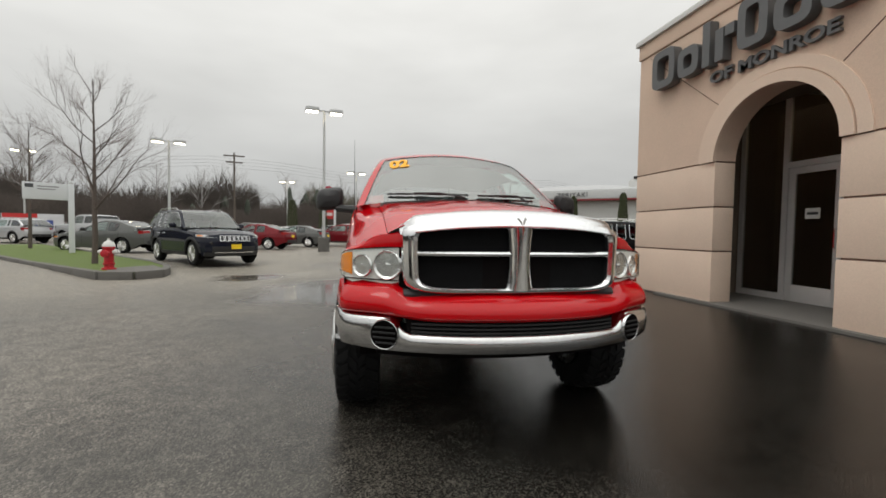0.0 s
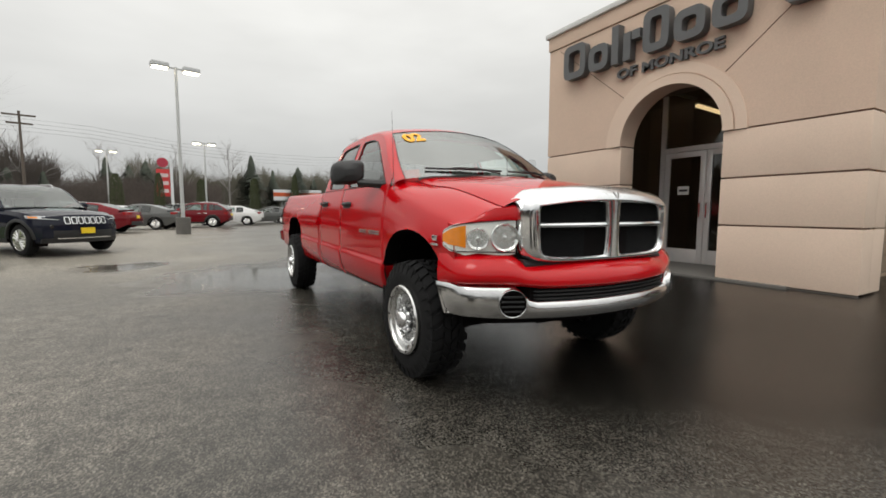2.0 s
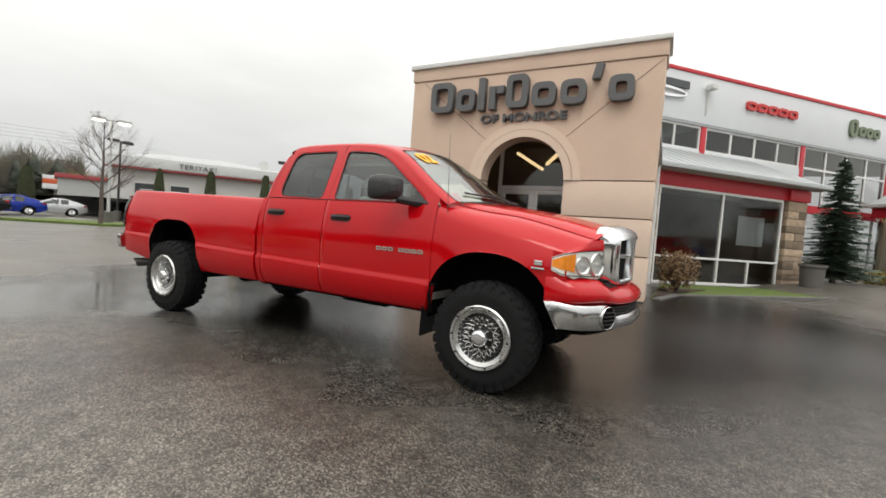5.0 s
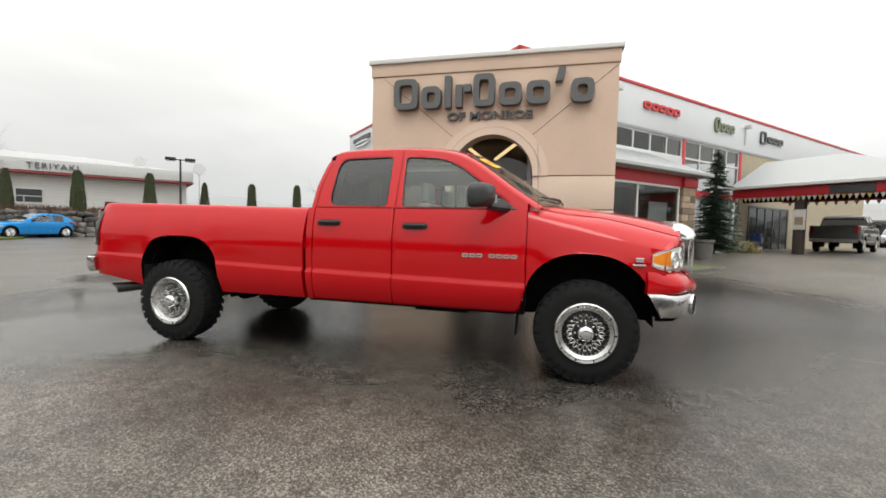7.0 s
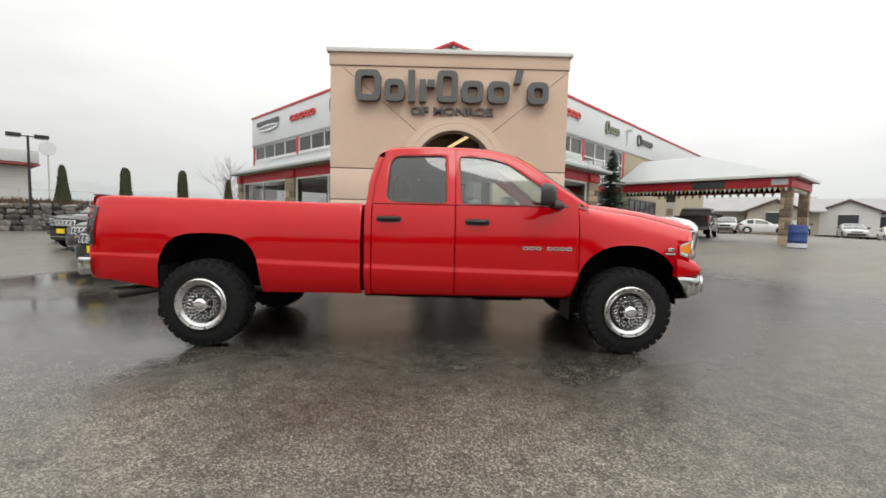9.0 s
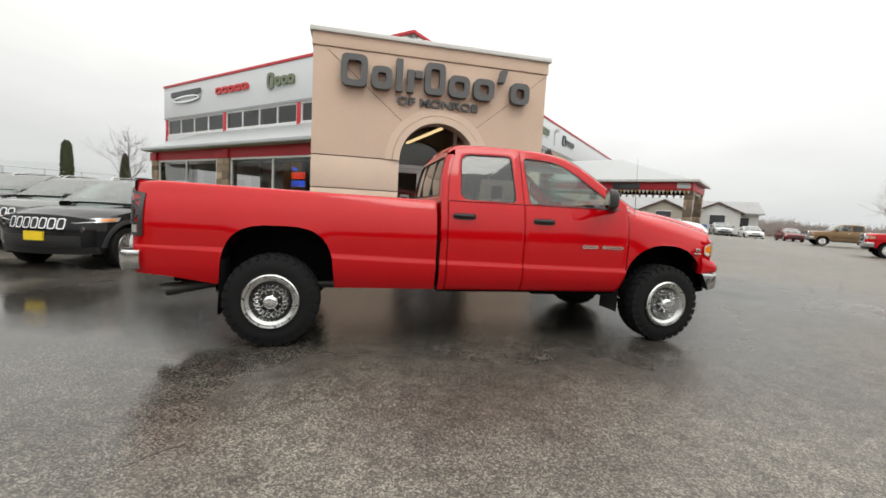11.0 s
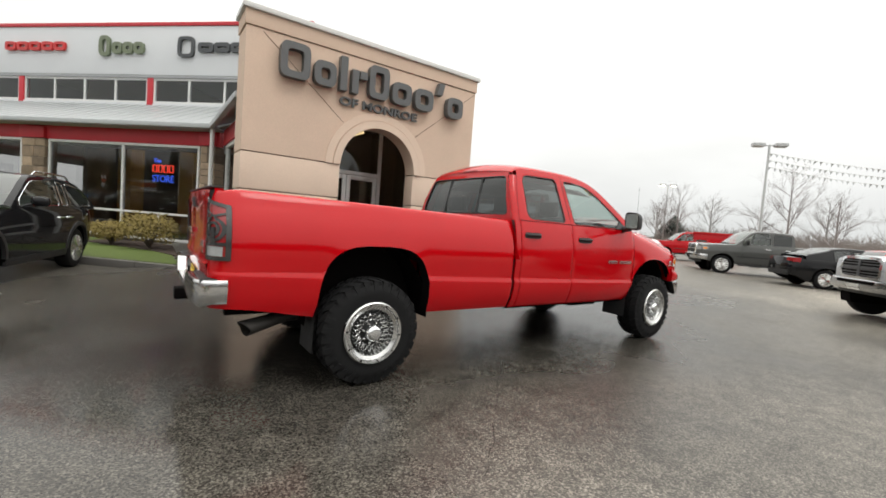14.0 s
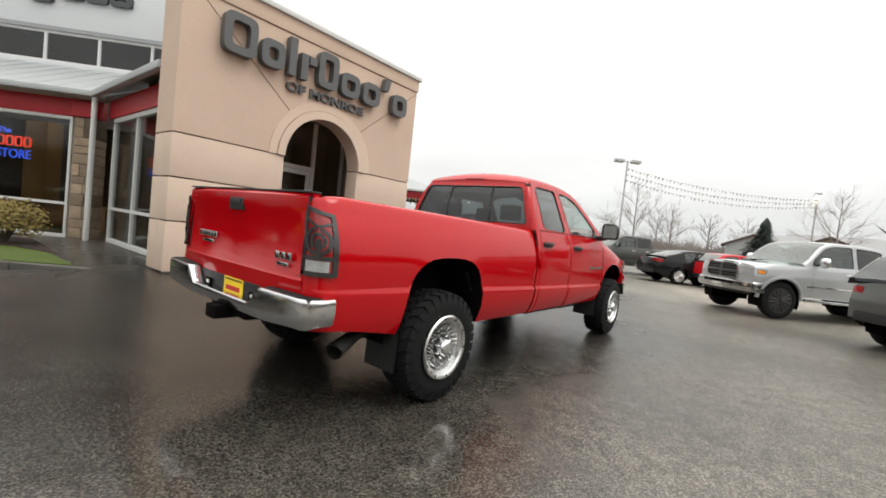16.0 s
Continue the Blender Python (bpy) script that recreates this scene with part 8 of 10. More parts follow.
def make_shrub(at, size, label, seed, material=SHRUB):
    rnd = random.Random(seed)
    z = 0.2
    root = thing("shrub", label, "shrub", m=pose(at[0], at[1], z))
    bm = bmesh.new()
    for _ in range(14):
        a = rnd.uniform(0, 6.28)
        tip = (math.cos(a) * size[0] * rnd.uniform(0.3, 0.8), math.sin(a) * size[1] * rnd.uniform(0.3, 0.8), size[2] * rnd.uniform(0.6, 0.95))
        tube(bm, [(0, 0, -0.06), (tip[0] * 0.5, tip[1] * 0.5, tip[2] * 0.6), tip], [0.02, 0.012, 0.004], 5)
    part("stem_cluster", bm, BARK, root)
    blobs = [((math.cos(a) * size[0] * 0.55, math.sin(a) * size[1] * 0.55, size[2] * rnd.uniform(0.42, 0.66)), (size[0] * 0.5, size[1] * 0.5, size[2] * 0.42)) for a in np.linspace(0, 6.28, 8)]
    blobs.append(((0, 0, size[2] * 0.62), (size[0] * 0.6, size[1] * 0.6, size[2] * 0.42)))
    part("leaves", leaf_cloud(bmesh.new(), blobs, 2600, 0.035, rnd), material, root, smooth=0)


make_shrub((9.9, 8.95), (0.85, 0.65, 0.8), "olive green and yellow rounded shrub in the bark bed", 3)
make_shrub((10.9, 9.75), (0.6, 0.5, 0.55), "low olive shrub in the bark bed", 4)
make_shrub((8.15, 2.0), (0.55, 0.45, 0.95), "russet brown shrub beside the portal", 5, mat("russet_leaf", (0.16, 0.095, 0.04), 0.75, 0, 0.45, 14, 60))
make_shrub((18.3, -4.75), (0.7, 0.7, 0.8), "yellow brown shrub at the drive-through", 6)


def make_fir(at, height, spread, seed, label):
    rnd = random.Random(seed)
    root = thing("fir_tree", label, "tree", m=pose(at[0], at[1], ground_z(*at)))
    bm = bmesh.new()
    tube(bm, [(0, 0, -0.1), (0, 0, height)], [0.09, 0.008], 8)
    part("trunk", bm, BARK, root)
    bm = bmesh.new()
    z = 0.3
    while z < height - 0.1:
        reach = spread * (1 - z / height) ** 0.85 + 0.06
        n = int(9 + 5 * reach)
        off = rnd.uniform(0, 6)
        for k in range(n):
            a = off + 2 * math.pi * k / n + rnd.uniform(-0.2, 0.2)
            L = reach * rnd.uniform(0.6, 1.12)
            jig = rnd.uniform(-0.10, 0.10)
            d = Vector((math.cos(a), math.sin(a), 0))
            side = Vector((-d.y, d.x, 0))
            m = int(6 + 9 * L)
            for q in range(m):
                f = (q + 0.6) / m
                p = d * L * f + Vector((0, 0, z + jig - 0.28 * L * f + 0.14 * L * f * f))
                w = 0.20 * L * (1 - 0.7 * f) + 0.05
                for s in (-1, 1):
                    tip = p + side * s * w + d * w * 0.7 + Vector((0, 0, rnd.uniform(-0.05, 0.03)))
                    vs = [bm.verts.new(p - d * 0.03), bm.verts.new(tip), bm.verts.new(p + d * 0.05 + Vector((0, 0, 0.03)))]
                    bm.faces.new(vs)
        z += 0.085 + 0.03 * rnd.random()
    part("needles", bm, FIR, root, smooth=0)


make_fir((16.4, -2.9), 4.3, 1.15, 8, "young blue green fir tree beside the shop window")


def make_planter(at):
    root = thing("round_planter", "slim grey round concrete planter on the lawn", "planter", m=pose(at[0], at[1], 0.18))
    bm = bmesh.new()
    lathe(bm, [(0.0, 0.24), (0.0, 0.27), (0.74, 0.31), (0.78, 0.35), (0.86, 0.35), (0.86, 0.30), (0.76, 0.28), (0.76, 0.0001)], "z", 28)
    part("bowl", bm, CONCRETE, root)


make_planter((13.9, -1.75))

# painted words on the asphalt, worn past reading: plain bars
bm = bmesh.new()
for k in range(7):
    c = Vector((9.4 + 0.42 * k, -0.25 - 0.36 * k, 0))
    m = Matrix.Translation((c.x, c.y, ground_z(c.x, c.y) + 0.012)) @ Matrix.Rotation(radians(-40), 4, "Z")
    box(bm, (0, 0, 0), (0.30, 0.10, 0.004), 0, m)
    box(bm, (0.02, 0.22, 0), (0.28, 0.30, 0.004), 0, m)
tagged(part("road_marking", bm, mat("worn_white_paint", (0.15, 0.15, 0.14), 0.6, 0, 0.35, 30, 200)), "worn white painted marking on the asphalt", "road marking", kind="structure")

# ---- signs on the wings ----
SIGN_RED = mat("red_sign_face", (0.55, 0.03, 0.03), 0.4)
SIGN_GREEN = mat("olive_sign_face", (0.16, 0.19, 0.12), 0.45)
SIGN_DARK = mat("dark_sign_face", (0.06, 0.065, 0.07), 0.4)


def wing_sign(left, s0, s1, kind):
    m = wing_pose(left, 0.0)
    zc = 6.58


    def place(u, z, out):
        # read from outside: on the left wing the words run towards the corner
        x = s1 - u if left else s0 + u
        return (x, -0.02 - out, zc + z)

    w = s1 - s0
    root = thing("brand_sign", {"wing": "dark winged maker's mark on the white sign band", "red": "row of plain red sign shapes on the white sign band", "olive": "plain olive green sign shapes on the white sign band", "shield": "dark shield and plain dark sign shapes on the white sign band"}[kind], "sign", "maker's signs", m=m)
    if kind == "wing":
        bm = bmesh.new()
        bar_block(bm, 0.0, w, 0.10, 0.34, 0.08, place, 0.0)
        part("dark_bar", bm, SIGN_DARK, root)
        bm = bmesh.new()
        ring_block(bm, w * 0.08, w * 0.98, -0.28, 0.09, 0.09, 0.08, place, 30, 1.0)
        part("wing_outline", bm, CHROME, root, "silver wing outline")
    elif kind == "red":
        for k in range(5):
            bm = bmesh.new()
            ring_block(bm, k * w / 5 + 0.02, (k + 1) * w / 5 - 0.04, -0.15, 0.15, 0.10, 0.08, place, 20, 0.4)
            part("sign_shape", bm, SIGN_RED, root)
    elif kind == "olive":
        bm = bmesh.new()
        ring_block(bm, w * 0.02, w * 0.26, -0.34, 0.36, 0.13, 0.08, place, 20, 0.6)
        part("sign_shape", bm, SIGN_GREEN, root)
        for k in range(3):
            bm = bmesh.new()
            ring_block(bm, w * (0.31 + 0.23 * k), w * (0.52 + 0.23 * k), -0.26, 0.14, 0.13, 0.08, place, 20, 0.6)
            part("sign_shape", bm, SIGN_GREEN, root)
    else:
        bm = bmesh.new()
        ring_block(bm, 0.0, w * 0.24, -0.36, 0.32, 0.10, 0.08, place, 20, 0.45)
        part("shield", bm, SIGN_DARK, root)
        for k in range(3):
            bm = bmesh.new()
            ring_block(bm, w * (0.30 + 0.235 * k), w * (0.52 + 0.235 * k), -0.20, 0.12, 0.13, 0.08, place, 20, 0.4)
            part("sign_shape", bm, SIGN_DARK, root)


for left, s0, s1, kind in ((True, 13.5, 16.4, "wing"), (True, 9.36, 12.07, "red"), (True, 6.1, 8.0, "olive"), (True, 2.2, 4.8, "shield"), (False, 1.3, 4.0, "wing"), (False, 6.7, 9.35, "red"), (False, 12.3, 14.2, "olive"), (False, 17.0, 19.7, "shield")):
    wing_sign(left, s0, s1, kind)


def wall_light(left, s):
    root = thing("wall_light", "small grey floodlight on an arm over the clerestory", "light", m=wing_pose(left, 0.0))
    part("arm", boxes(((s - 0.03, -0.06, 5.95), (s + 0.03, 0.0, 6.9))), CAP, root)
    part("lamp_head", boxes(((s - 0.14, -0.32, 6.78), (s + 0.14, -0.05, 6.95)), bevel=0.02), CAP, root)


wall_light(False, 4.9)
wall_light(False, 15.4)

# neon sign and strip lights inside the windows
neon = thing("neon_sign", "lit red and blue neon sign in the shop window", "neon sign", m=BAY_L)
for k in range(4):
    bm = bmesh.new()
    ring_block(bm, 3.06 + k * 0.185, 3.21 + k * 0.185, 2.17, 2.40, 0.024, 0.03, lambda u, z, o: (u, 0.14 - o, z), 16, 0.35)
    part("red_tube", bm, NEON_RED, neon)
for word, u_left, wide, zz, tall in (("STORE", 3.78, 0.72, 1.90, 0.20), ("The", 3.76, 0.26, 2.46, 0.12)):
    bm = text_mesh(word, 1.0, 0.02)
    lo, hi, top = min(v.co.x for v in bm.verts), max(v.co.x for v in bm.verts), max(v.co.y for v in bm.verts)
    for v in bm.verts:
        px, py, pz = v.co
        v.co = Vector((u_left - (px - lo) * wide / (hi - lo), 0.14 - pz, zz + py * tall / top))
    part("blue_tube", bm, NEON_BLUE, neon)
for x, y, z, rot, ln in ((8.1, 4.9, 3.35, 35, 1.4), (8.5, 5.7, 3.25, -20, 1.2)):
    ob = solid("strip_light", boxes(((-ln / 2, -0.04, -0.03), (ln / 2, 0.04, 0.03)), bevel=0.01), TUBE_LIGHT, "warm strip light hung inside the entrance", "strip light", m=pose(x, y, z, 0, 12, rot))
notice = solid("window_poster", boxes(((4.4, 0.05, 1.45), (5.5, 0.056, 2.35))), mat("pale_poster", (0.50, 0.54, 0.55), 0.7), "pale paper poster taped inside the south shop window", "poster", m=BAY_R)
# fill strips added under the ceiling to brighten the room behind the glass
for u, v in ((3.8, 2.6), (6.6, 3.0), (10.2, 2.6)):
    solid("ceiling_light", boxes(((-0.6, -0.09, -0.03), (0.6, 0.09, 0.03)), bevel=0.01), SHOP_LIGHT, "warm glowing strip added to brighten the showroom", "ceiling light", "ceiling lights", m=BAY_L @ pose(u, v, 3.9))
desk = mat("oak_desk", (0.30, 0.17, 0.07), 0.5, 0, 0.2, 8)
for u, v in ((3.6, 2.2), (5.8, 2.6), (9.6, 2.4), (11.8, 2.8)):
    root = thing("sales_desk", "brown wooden sales desk inside the showroom", "desk", "sales desks", m=BAY_L @ pose(u, v, 0.16))
    part("desktop", boxes(((-0.75, -0.38, 0.70), (0.75, 0.38, 0.745)), bevel=0.008), desk, root)
    part("side_panel", boxes(((-0.72, -0.34, 0.0), (-0.68, 0.34, 0.70))), desk, root)
    part("side_panel", boxes(((0.68, -0.34, 0.0), (0.72, 0.34, 0.70))), desk, root)
    part("front_panel", boxes(((-0.68, -0.34, 0.15), (0.68, -0.31, 0.70))), desk, root)
tagged(part("wall_column", boxes(((4.9, 3.0, 0.16), (5.5, 3.6, 4.2)), ((8.0, 3.4, 0.16), (8.6, 4.0, 4.2)), m=BAY_L), mat("ochre_wall", (0.42, 0.26, 0.08), 0.8)), "ochre painted columns inside the showroom", "column", kind="structure")

# dark glazed entrance in the plastered wall under the drive-through canopy
root = thing("window_service", "dark glazed service entrance in slim grey frames", "window", kind="structure", m=wing_pose(False, 0.0))
part("window_frame", boxes(*[((16.3 + 0.95 * k, -0.03, 0.12), (16.37 + 0.95 * k, 0.028, 2.75)) for k in range(6)], ((16.3, -0.034, 2.75), (21.12, 0.028, 2.85)), ((16.3, -0.034, 0.02), (21.12, 0.028, 0.12)), bevel=0.006), GREY_TRIM, root)
for k in range(5):
    part("pane", boxes(((16.372 + 0.95 * k, 0.006, 0.122), (17.248 + 0.95 * k, 0.022, 2.748))), SERVICE_GLASS, root)

# ---- drive-through canopy ----
def make_canopy():
    d = Vector((-0.765, -0.644, 0)).normalized()
    w = Vector((-d.y, d.x, 0))
    if w.x < 0:
        w = -w
    o = Vector((20.25, -5.05, 0))
    m = Matrix(((d.x, w.x, 0, o.x), (d.y, w.y, 0, o.y), (0, 0, 1, 0), (0, 0, 0, 1)))
    L, W, z = 7.5, 4.4, 3.44
    root = thing("drive_through_canopy", "white hipped canopy with a red edge on stone pillars", "canopy", m=m)
    bm = bmesh.new()
    e = [(-0.3, -0.3, z), (L + 0.3, -0.3, z), (L + 0.3, W + 0.3, z), (-0.3, W + 0.3, z)]
    r = [(0.1, W / 2, z + 1.52), (3.35, W / 2, z + 1.52)]
    ev, rv = [bm.verts.new(p) for p in e], [bm.verts.new(p) for p in r]
    bm.faces.new((ev[0], ev[1], rv[1], rv[0]))
    bm.faces.new((ev[1], ev[2], rv[1]))
    bm.faces.new((ev[2], ev[3], rv[0], rv[1]))
    bm.faces.new((ev[3], ev[0], rv[0]))
    bm.faces.new(ev)
    part("roof_sheet", bm, mat("white_metal_roof", (0.37, 0.385, 0.39), 0.45, 0, 0.05, 1), root, smooth=0)
    part("gutter", boxes(((-0.36, -0.38, z - 0.02), (L + 0.36, -0.27, z + 0.12)), ((L + 0.27, -0.27, z - 0.02), (L + 0.38, W + 0.3, z + 0.12)), bevel=0.02), CAP, root)
    part("red_fascia", boxes(((-0.1, -0.1, z - 0.42), (L + 0.1, 0.05, z - 0.03)), ((L - 0.05, 0.06, z - 0.42), (L + 0.1, W + 0.1, z - 0.03)), ((-0.1, W - 0.05, z - 0.42), (L - 0.06, W + 0.1, z - 0.03)), bevel=0.01), RED_TRIM, root)
    part("dark_board", boxes(((3.7, -0.14, z - 0.40), (5.1, -0.105, z - 0.06)), bevel=0.006), SIGN_DARK, root, "dark name board")
    part("white_board", boxes(((L - 0.62, -0.135, z - 0.34), (L - 0.02, -0.105, z - 0.08)), bevel=0.006), WHITE_PANEL, root, "white board")
    part("soffit", boxes(((0.05, 0.05, z - 0.16), (L - 0.06, W - 0.06, z - 0.1))), DARK_ROOM, root)
    cream, ochre = mat("cream_valance", (0.62, 0.60, 0.52), 0.8), mat("ochre_valance", (0.45, 0.36, 0.12), 0.8)
    for k in range(39):
        u = 0.1 + k * (L - 0.2) / 38
        bm = bmesh.new()
        extrude(bm, [(u - 0.085, -0.04, z - 0.43), (u + 0.085, -0.04, z - 0.43), (u, -0.04, z - 0.63)], (0, 0.012, 0))
        part("valance_tooth", bm, ochre if k % 4 == 1 else cream, root)
        if k % 2:
            bm = bmesh.new()
            extrude(bm, [(u - 0.09, W - 0.1, z - 0.43), (u + 0.09, W - 0.1, z - 0.43), (u, W - 0.1, z - 0.63)], (0, 0.012, 0))
            part("valance_tooth", bm, cream, root)
    for k in range(22):
        v = 0.2 + k * (W - 0.4) / 21
        bm = bmesh.new()
        extrude(bm, [(L + 0.02, v - 0.085, z - 0.43), (L + 0.02, v + 0.085, z - 0.43), (L + 0.02, v, z - 0.63)], (0.012, 0, 0))
        part("valance_tooth", bm, cream, root)
    for u, v in ((L - 0.10, 0.3), (L - 0.10, W - 0.4)):
        stone_pillar(m, u - 0.2, u + 0.2, v - 0.2, v + 0.2, 0.0, z - 0.4, int(10 * u + v))
    part("dark_pier", boxes(((2.4, 0.1, 0.0), (2.75, 0.42, z - 0.4)), bevel=0.02), mat("dark_brown_brick", (0.05, 0.035, 0.03), 0.8, 0, 0.3, 12, bump=0.4), root, "dark brown brick pier")
    part("inner_beam", boxes(((0.06, 0.5, z - 0.62), (L - 0.1, 0.6, z - 0.17))), SEAM, root)
    return m


CANOPY = make_canopy()
root = thing("info_banner", "white notice with a brown print fixed to the dark pier", "banner", m=CANOPY @ pose(2.62, 0.085, 0.0))
part("sheet", boxes(((-0.24, -0.01, 1.55), (0.24, 0.01, 2.4)), bevel=0.003), mat("white_banner", (0.6, 0.58, 0.54), 0.7), root)
part("print_bar", boxes(((-0.16, -0.016, 1.75), (0.15, -0.012, 2.1))), mat("brown_print", (0.30, 0.22, 0.16), 0.7), root)
part("top_rail", boxes(((-0.25, -0.02, 2.402), (0.25, 0.012, 2.43))), POLE, root)


def make_barrel(at, z):
    root = thing("blue_barrel", "blue and white banded plastic barrel on the asphalt", "barrel", m=pose(at[0], at[1], z))
    bm = bmesh.new()
    lathe(bm, [(0.0, 0.27), (0.02, 0.29), (0.28, 0.30), (0.30, 0.315), (0.33, 0.30), (0.60, 0.30), (0.62, 0.315), (0.65, 0.30), (0.86, 0.29), (0.90, 0.27), (0.90, 0.0001)], "z", 28)
    part("drum", bm, mat("blue_plastic", (0.015, 0.05, 0.20), 0.45, 0, 0.15, 6), root)
    bm = bmesh.new()
    lathe(bm, [(0.03, 0.30), (0.03, 0.305), (0.20, 0.308), (0.20, 0.30)], "z", 28)
    part("white_band", bm, WHITE_PANEL, root)
    for k in range(3):
        part("print_bar", boxes(((-0.12, -0.315, 0.42 + 0.1 * k), (0.12, -0.296, 0.46 + 0.1 * k)), m=Matrix.Rotation(radians(-40), 4, "Z")), WHITE_PANEL, root)


make_barrel((12.45, -8.65), ground_z(12.45, -8.65))
make_barrel((22.3, -6.85), ground_z(22.3, -6.85))

# ---- grass island with tree, hydrant and sign ----
ISLAND_Z = 0.175
front_edge = [(-4.62, 12.35), (-4.50, 11.75), (-4.85, 11.25), (-5.55, 11.25), (-7.55, 13.1), (-20.5, 25.9)]
back_edge = [(-4.62, 12.35), (-5.0, 13.3), (-5.95, 14.75), (-17.6, 28.6)]
polygon_slab("grass_island", front_edge + back_edge[:0:-1], 0.0, ISLAND_Z, GRASS, "bright green grass island with a kerb", "lawn")
kerb_run("kerb_island", front_edge, "grey concrete kerb round the grass island", top=ISLAND_Z + 0.015, width=0.18)
kerb_run("kerb_island_back", back_edge, "grey concrete kerb behind the grass island", top=ISLAND_Z + 0.015, width=0.18)
bm = bmesh.new()
extrude(bm, [Vector((*p, ISLAND_Z)) for p in ((-4.68, 12.3), (-4.62, 11.8), (-4.9, 11.4), (-5.5, 11.42), (-5.9, 12.2), (-5.3, 13.2))], (0, 0, 0.008))
tagged(part("concrete_pad", bm, CONCRETE, smooth=0), "pale concrete pad at the tip of the island", "pad", kind="structure")


def make_hydrant(at):
    root = thing("fire_hydrant", "red fire hydrant with a white bonnet on the island", "fire hydrant", m=pose(at[0], at[1], ISLAND_Z))
    red, white = mat("hydrant_red", (0.42, 0.012, 0.02), 0.4, 0, 0.12, 10), mat("hydrant_white", (0.62, 0.62, 0.60), 0.5)
    bm = bmesh.new()
    lathe(bm, [(0.0, 0.15), (0.04, 0.15), (0.05, 0.105), (0.12, 0.10), (0.13, 0.125), (0.16, 0.125), (0.17, 0.10), (0.50, 0.105), (0.52, 0.13), (0.56, 0.13)], "z", 20)
    part("barrel", bm, red, root)
    bm = bmesh.new()
    lathe(bm, [(0.56, 0.135), (0.60, 0.13), (0.66, 0.10), (0.70, 0.05), (0.71, 0.028), (0.76, 0.028), (0.76, 0.0001)], "z", 20)
    part("bonnet", bm, white, root, "white cap")
    for s in (-1, 1):
        bm = bmesh.new()
        lathe(bm, [(s * 0.08, 0.05), (s * 0.15, 0.05), (s * 0.155, 0.06), (s * 0.20, 0.058), (s * 0.21, 0.025), (s * 0.24, 0.022)], "x", 14, (0, 0, 0.43))
        part("side_outlet", bm, white, root)
    bm = bmesh.new()
    lathe(bm, [(-0.08, 0.075), (-0.16, 0.075), (-0.165, 0.09), (-0.20, 0.088), (-0.22, 0.03)], "y", 16, (0, 0, 0.40))
    part("pump_outlet", bm, red, root)


make_hydrant((-5.72, 11.95))


def make_direction_sign(at):
    root = thing("direction_sign", "white post sign with a dark arrow panel on the grass", "sign", m=pose(at[0], at[1], 0.2, 0, 0, 32))
    part("post", boxes(((0.0, -0.09, 0.0), (0.18, 0.09, 2.75)), bevel=0.01), WHITE_PANEL, root)
    board = part("board", boxes(((-1.25, -0.05, 2.0), (-0.003, 0.05, 2.62)), bevel=0.012), WHITE_PANEL, root)
    part("arrow_panel", boxes(((-1.18, -0.056, 2.42), (-0.95, -0.051, 2.56))), SIGN_DARK, board)
    for k in range(2):
        part("print_bar", boxes(((-0.85, -0.056, 2.46 - 0.10 * k), (-0.25 - 0.1 * k, -0.051, 2.50 - 0.10 * k))), mat("grey_print", (0.25, 0.25, 0.26), 0.6), board)


make_direction_sign((-10.7, 19.0))


# ---- lamp posts ----
def make_lamp(at, height, heads, label, on=True, turn=0, dark=False):
    z = ground_z(*at) if math.hypot(*at) < 60 else 0.05
    root = thing("street_lamp", label, "street lamp", "lot lamps", m=pose(at[0], at[1], z, 0, 0, turn))
    pm = BLACK if dark else POLE
    bm = bmesh.new()
    lathe(bm, [(0.0, 0.30), (0.75, 0.30), (0.78, 0.27)], "z", 18)
    part("base", bm, CONCRETE, root, "round concrete base")
    bm = bmesh.new()
    tube(bm, [(0, 0, 0.75), (0, 0, height)], [0.085, 0.06], 10)
    part("pole", bm, pm, root)
    for k in range(heads):
        s = -1 if k else 1
        part("lamp_arm", boxes(((min(0.03 * s, 0.32 * s), -0.03, height - 0.08), (max(0.03 * s, 0.32 * s), 0.03, height - 0.02))), pm, root)
        hd = part("lamp_head", boxes(((min(0.28 * s, 0.95 * s), -0.22, height - 0.12), (max(0.28 * s, 0.95 * s), 0.22, height + 0.09)), bevel=0.03), pm, root)
        part("lens", boxes(((min(0.34 * s, 0.9 * s), -0.17, height - 0.155), (max(0.34 * s, 0.9 * s), 0.17, height - 0.121)), bevel=0.01), LAMP_ON if on else CAP, hd, "glowing warm lens" if on else "")


make_lamp((-1.64, 23.7), 7.45, 2, "tall pale lot lamp with two lit heads", turn=15)
make_lamp((-12.0, 31.0), 6.8, 2, "tall pale lot lamp with lit heads", turn=15)
make_lamp((-9.3, 59.7), 7.6, 2, "far pale lot lamp with lit heads")
make_lamp((-32.9, 50.3), 8.8, 2, "far pale lot lamp with lit heads", turn=30)
make_lamp((-0.2, 46.4), 7.3, 2, "far pale lot lamp with lit heads", turn=10)
make_lamp((10.6, 32.4), 6.3, 2, "pale lot lamp with lit heads behind a bare tree", turn=-20)
make_lamp((7.9, -22.8), 7.75, 2, "tall grey lot lamp with two heads", on=False, turn=40)
make_lamp((25.4, -44.3), 8.3, 2, "far lot lamp with a lit head", turn=40)
make_lamp((-3.4, -34.7), 7.1, 2, "lot lamp with lit heads beyond the pickups", turn=90)
make_lamp((22.4, 30.2), 5.75, 2, "dark thin lamp post with two flat heads", on=False, dark=True, turn=-45)
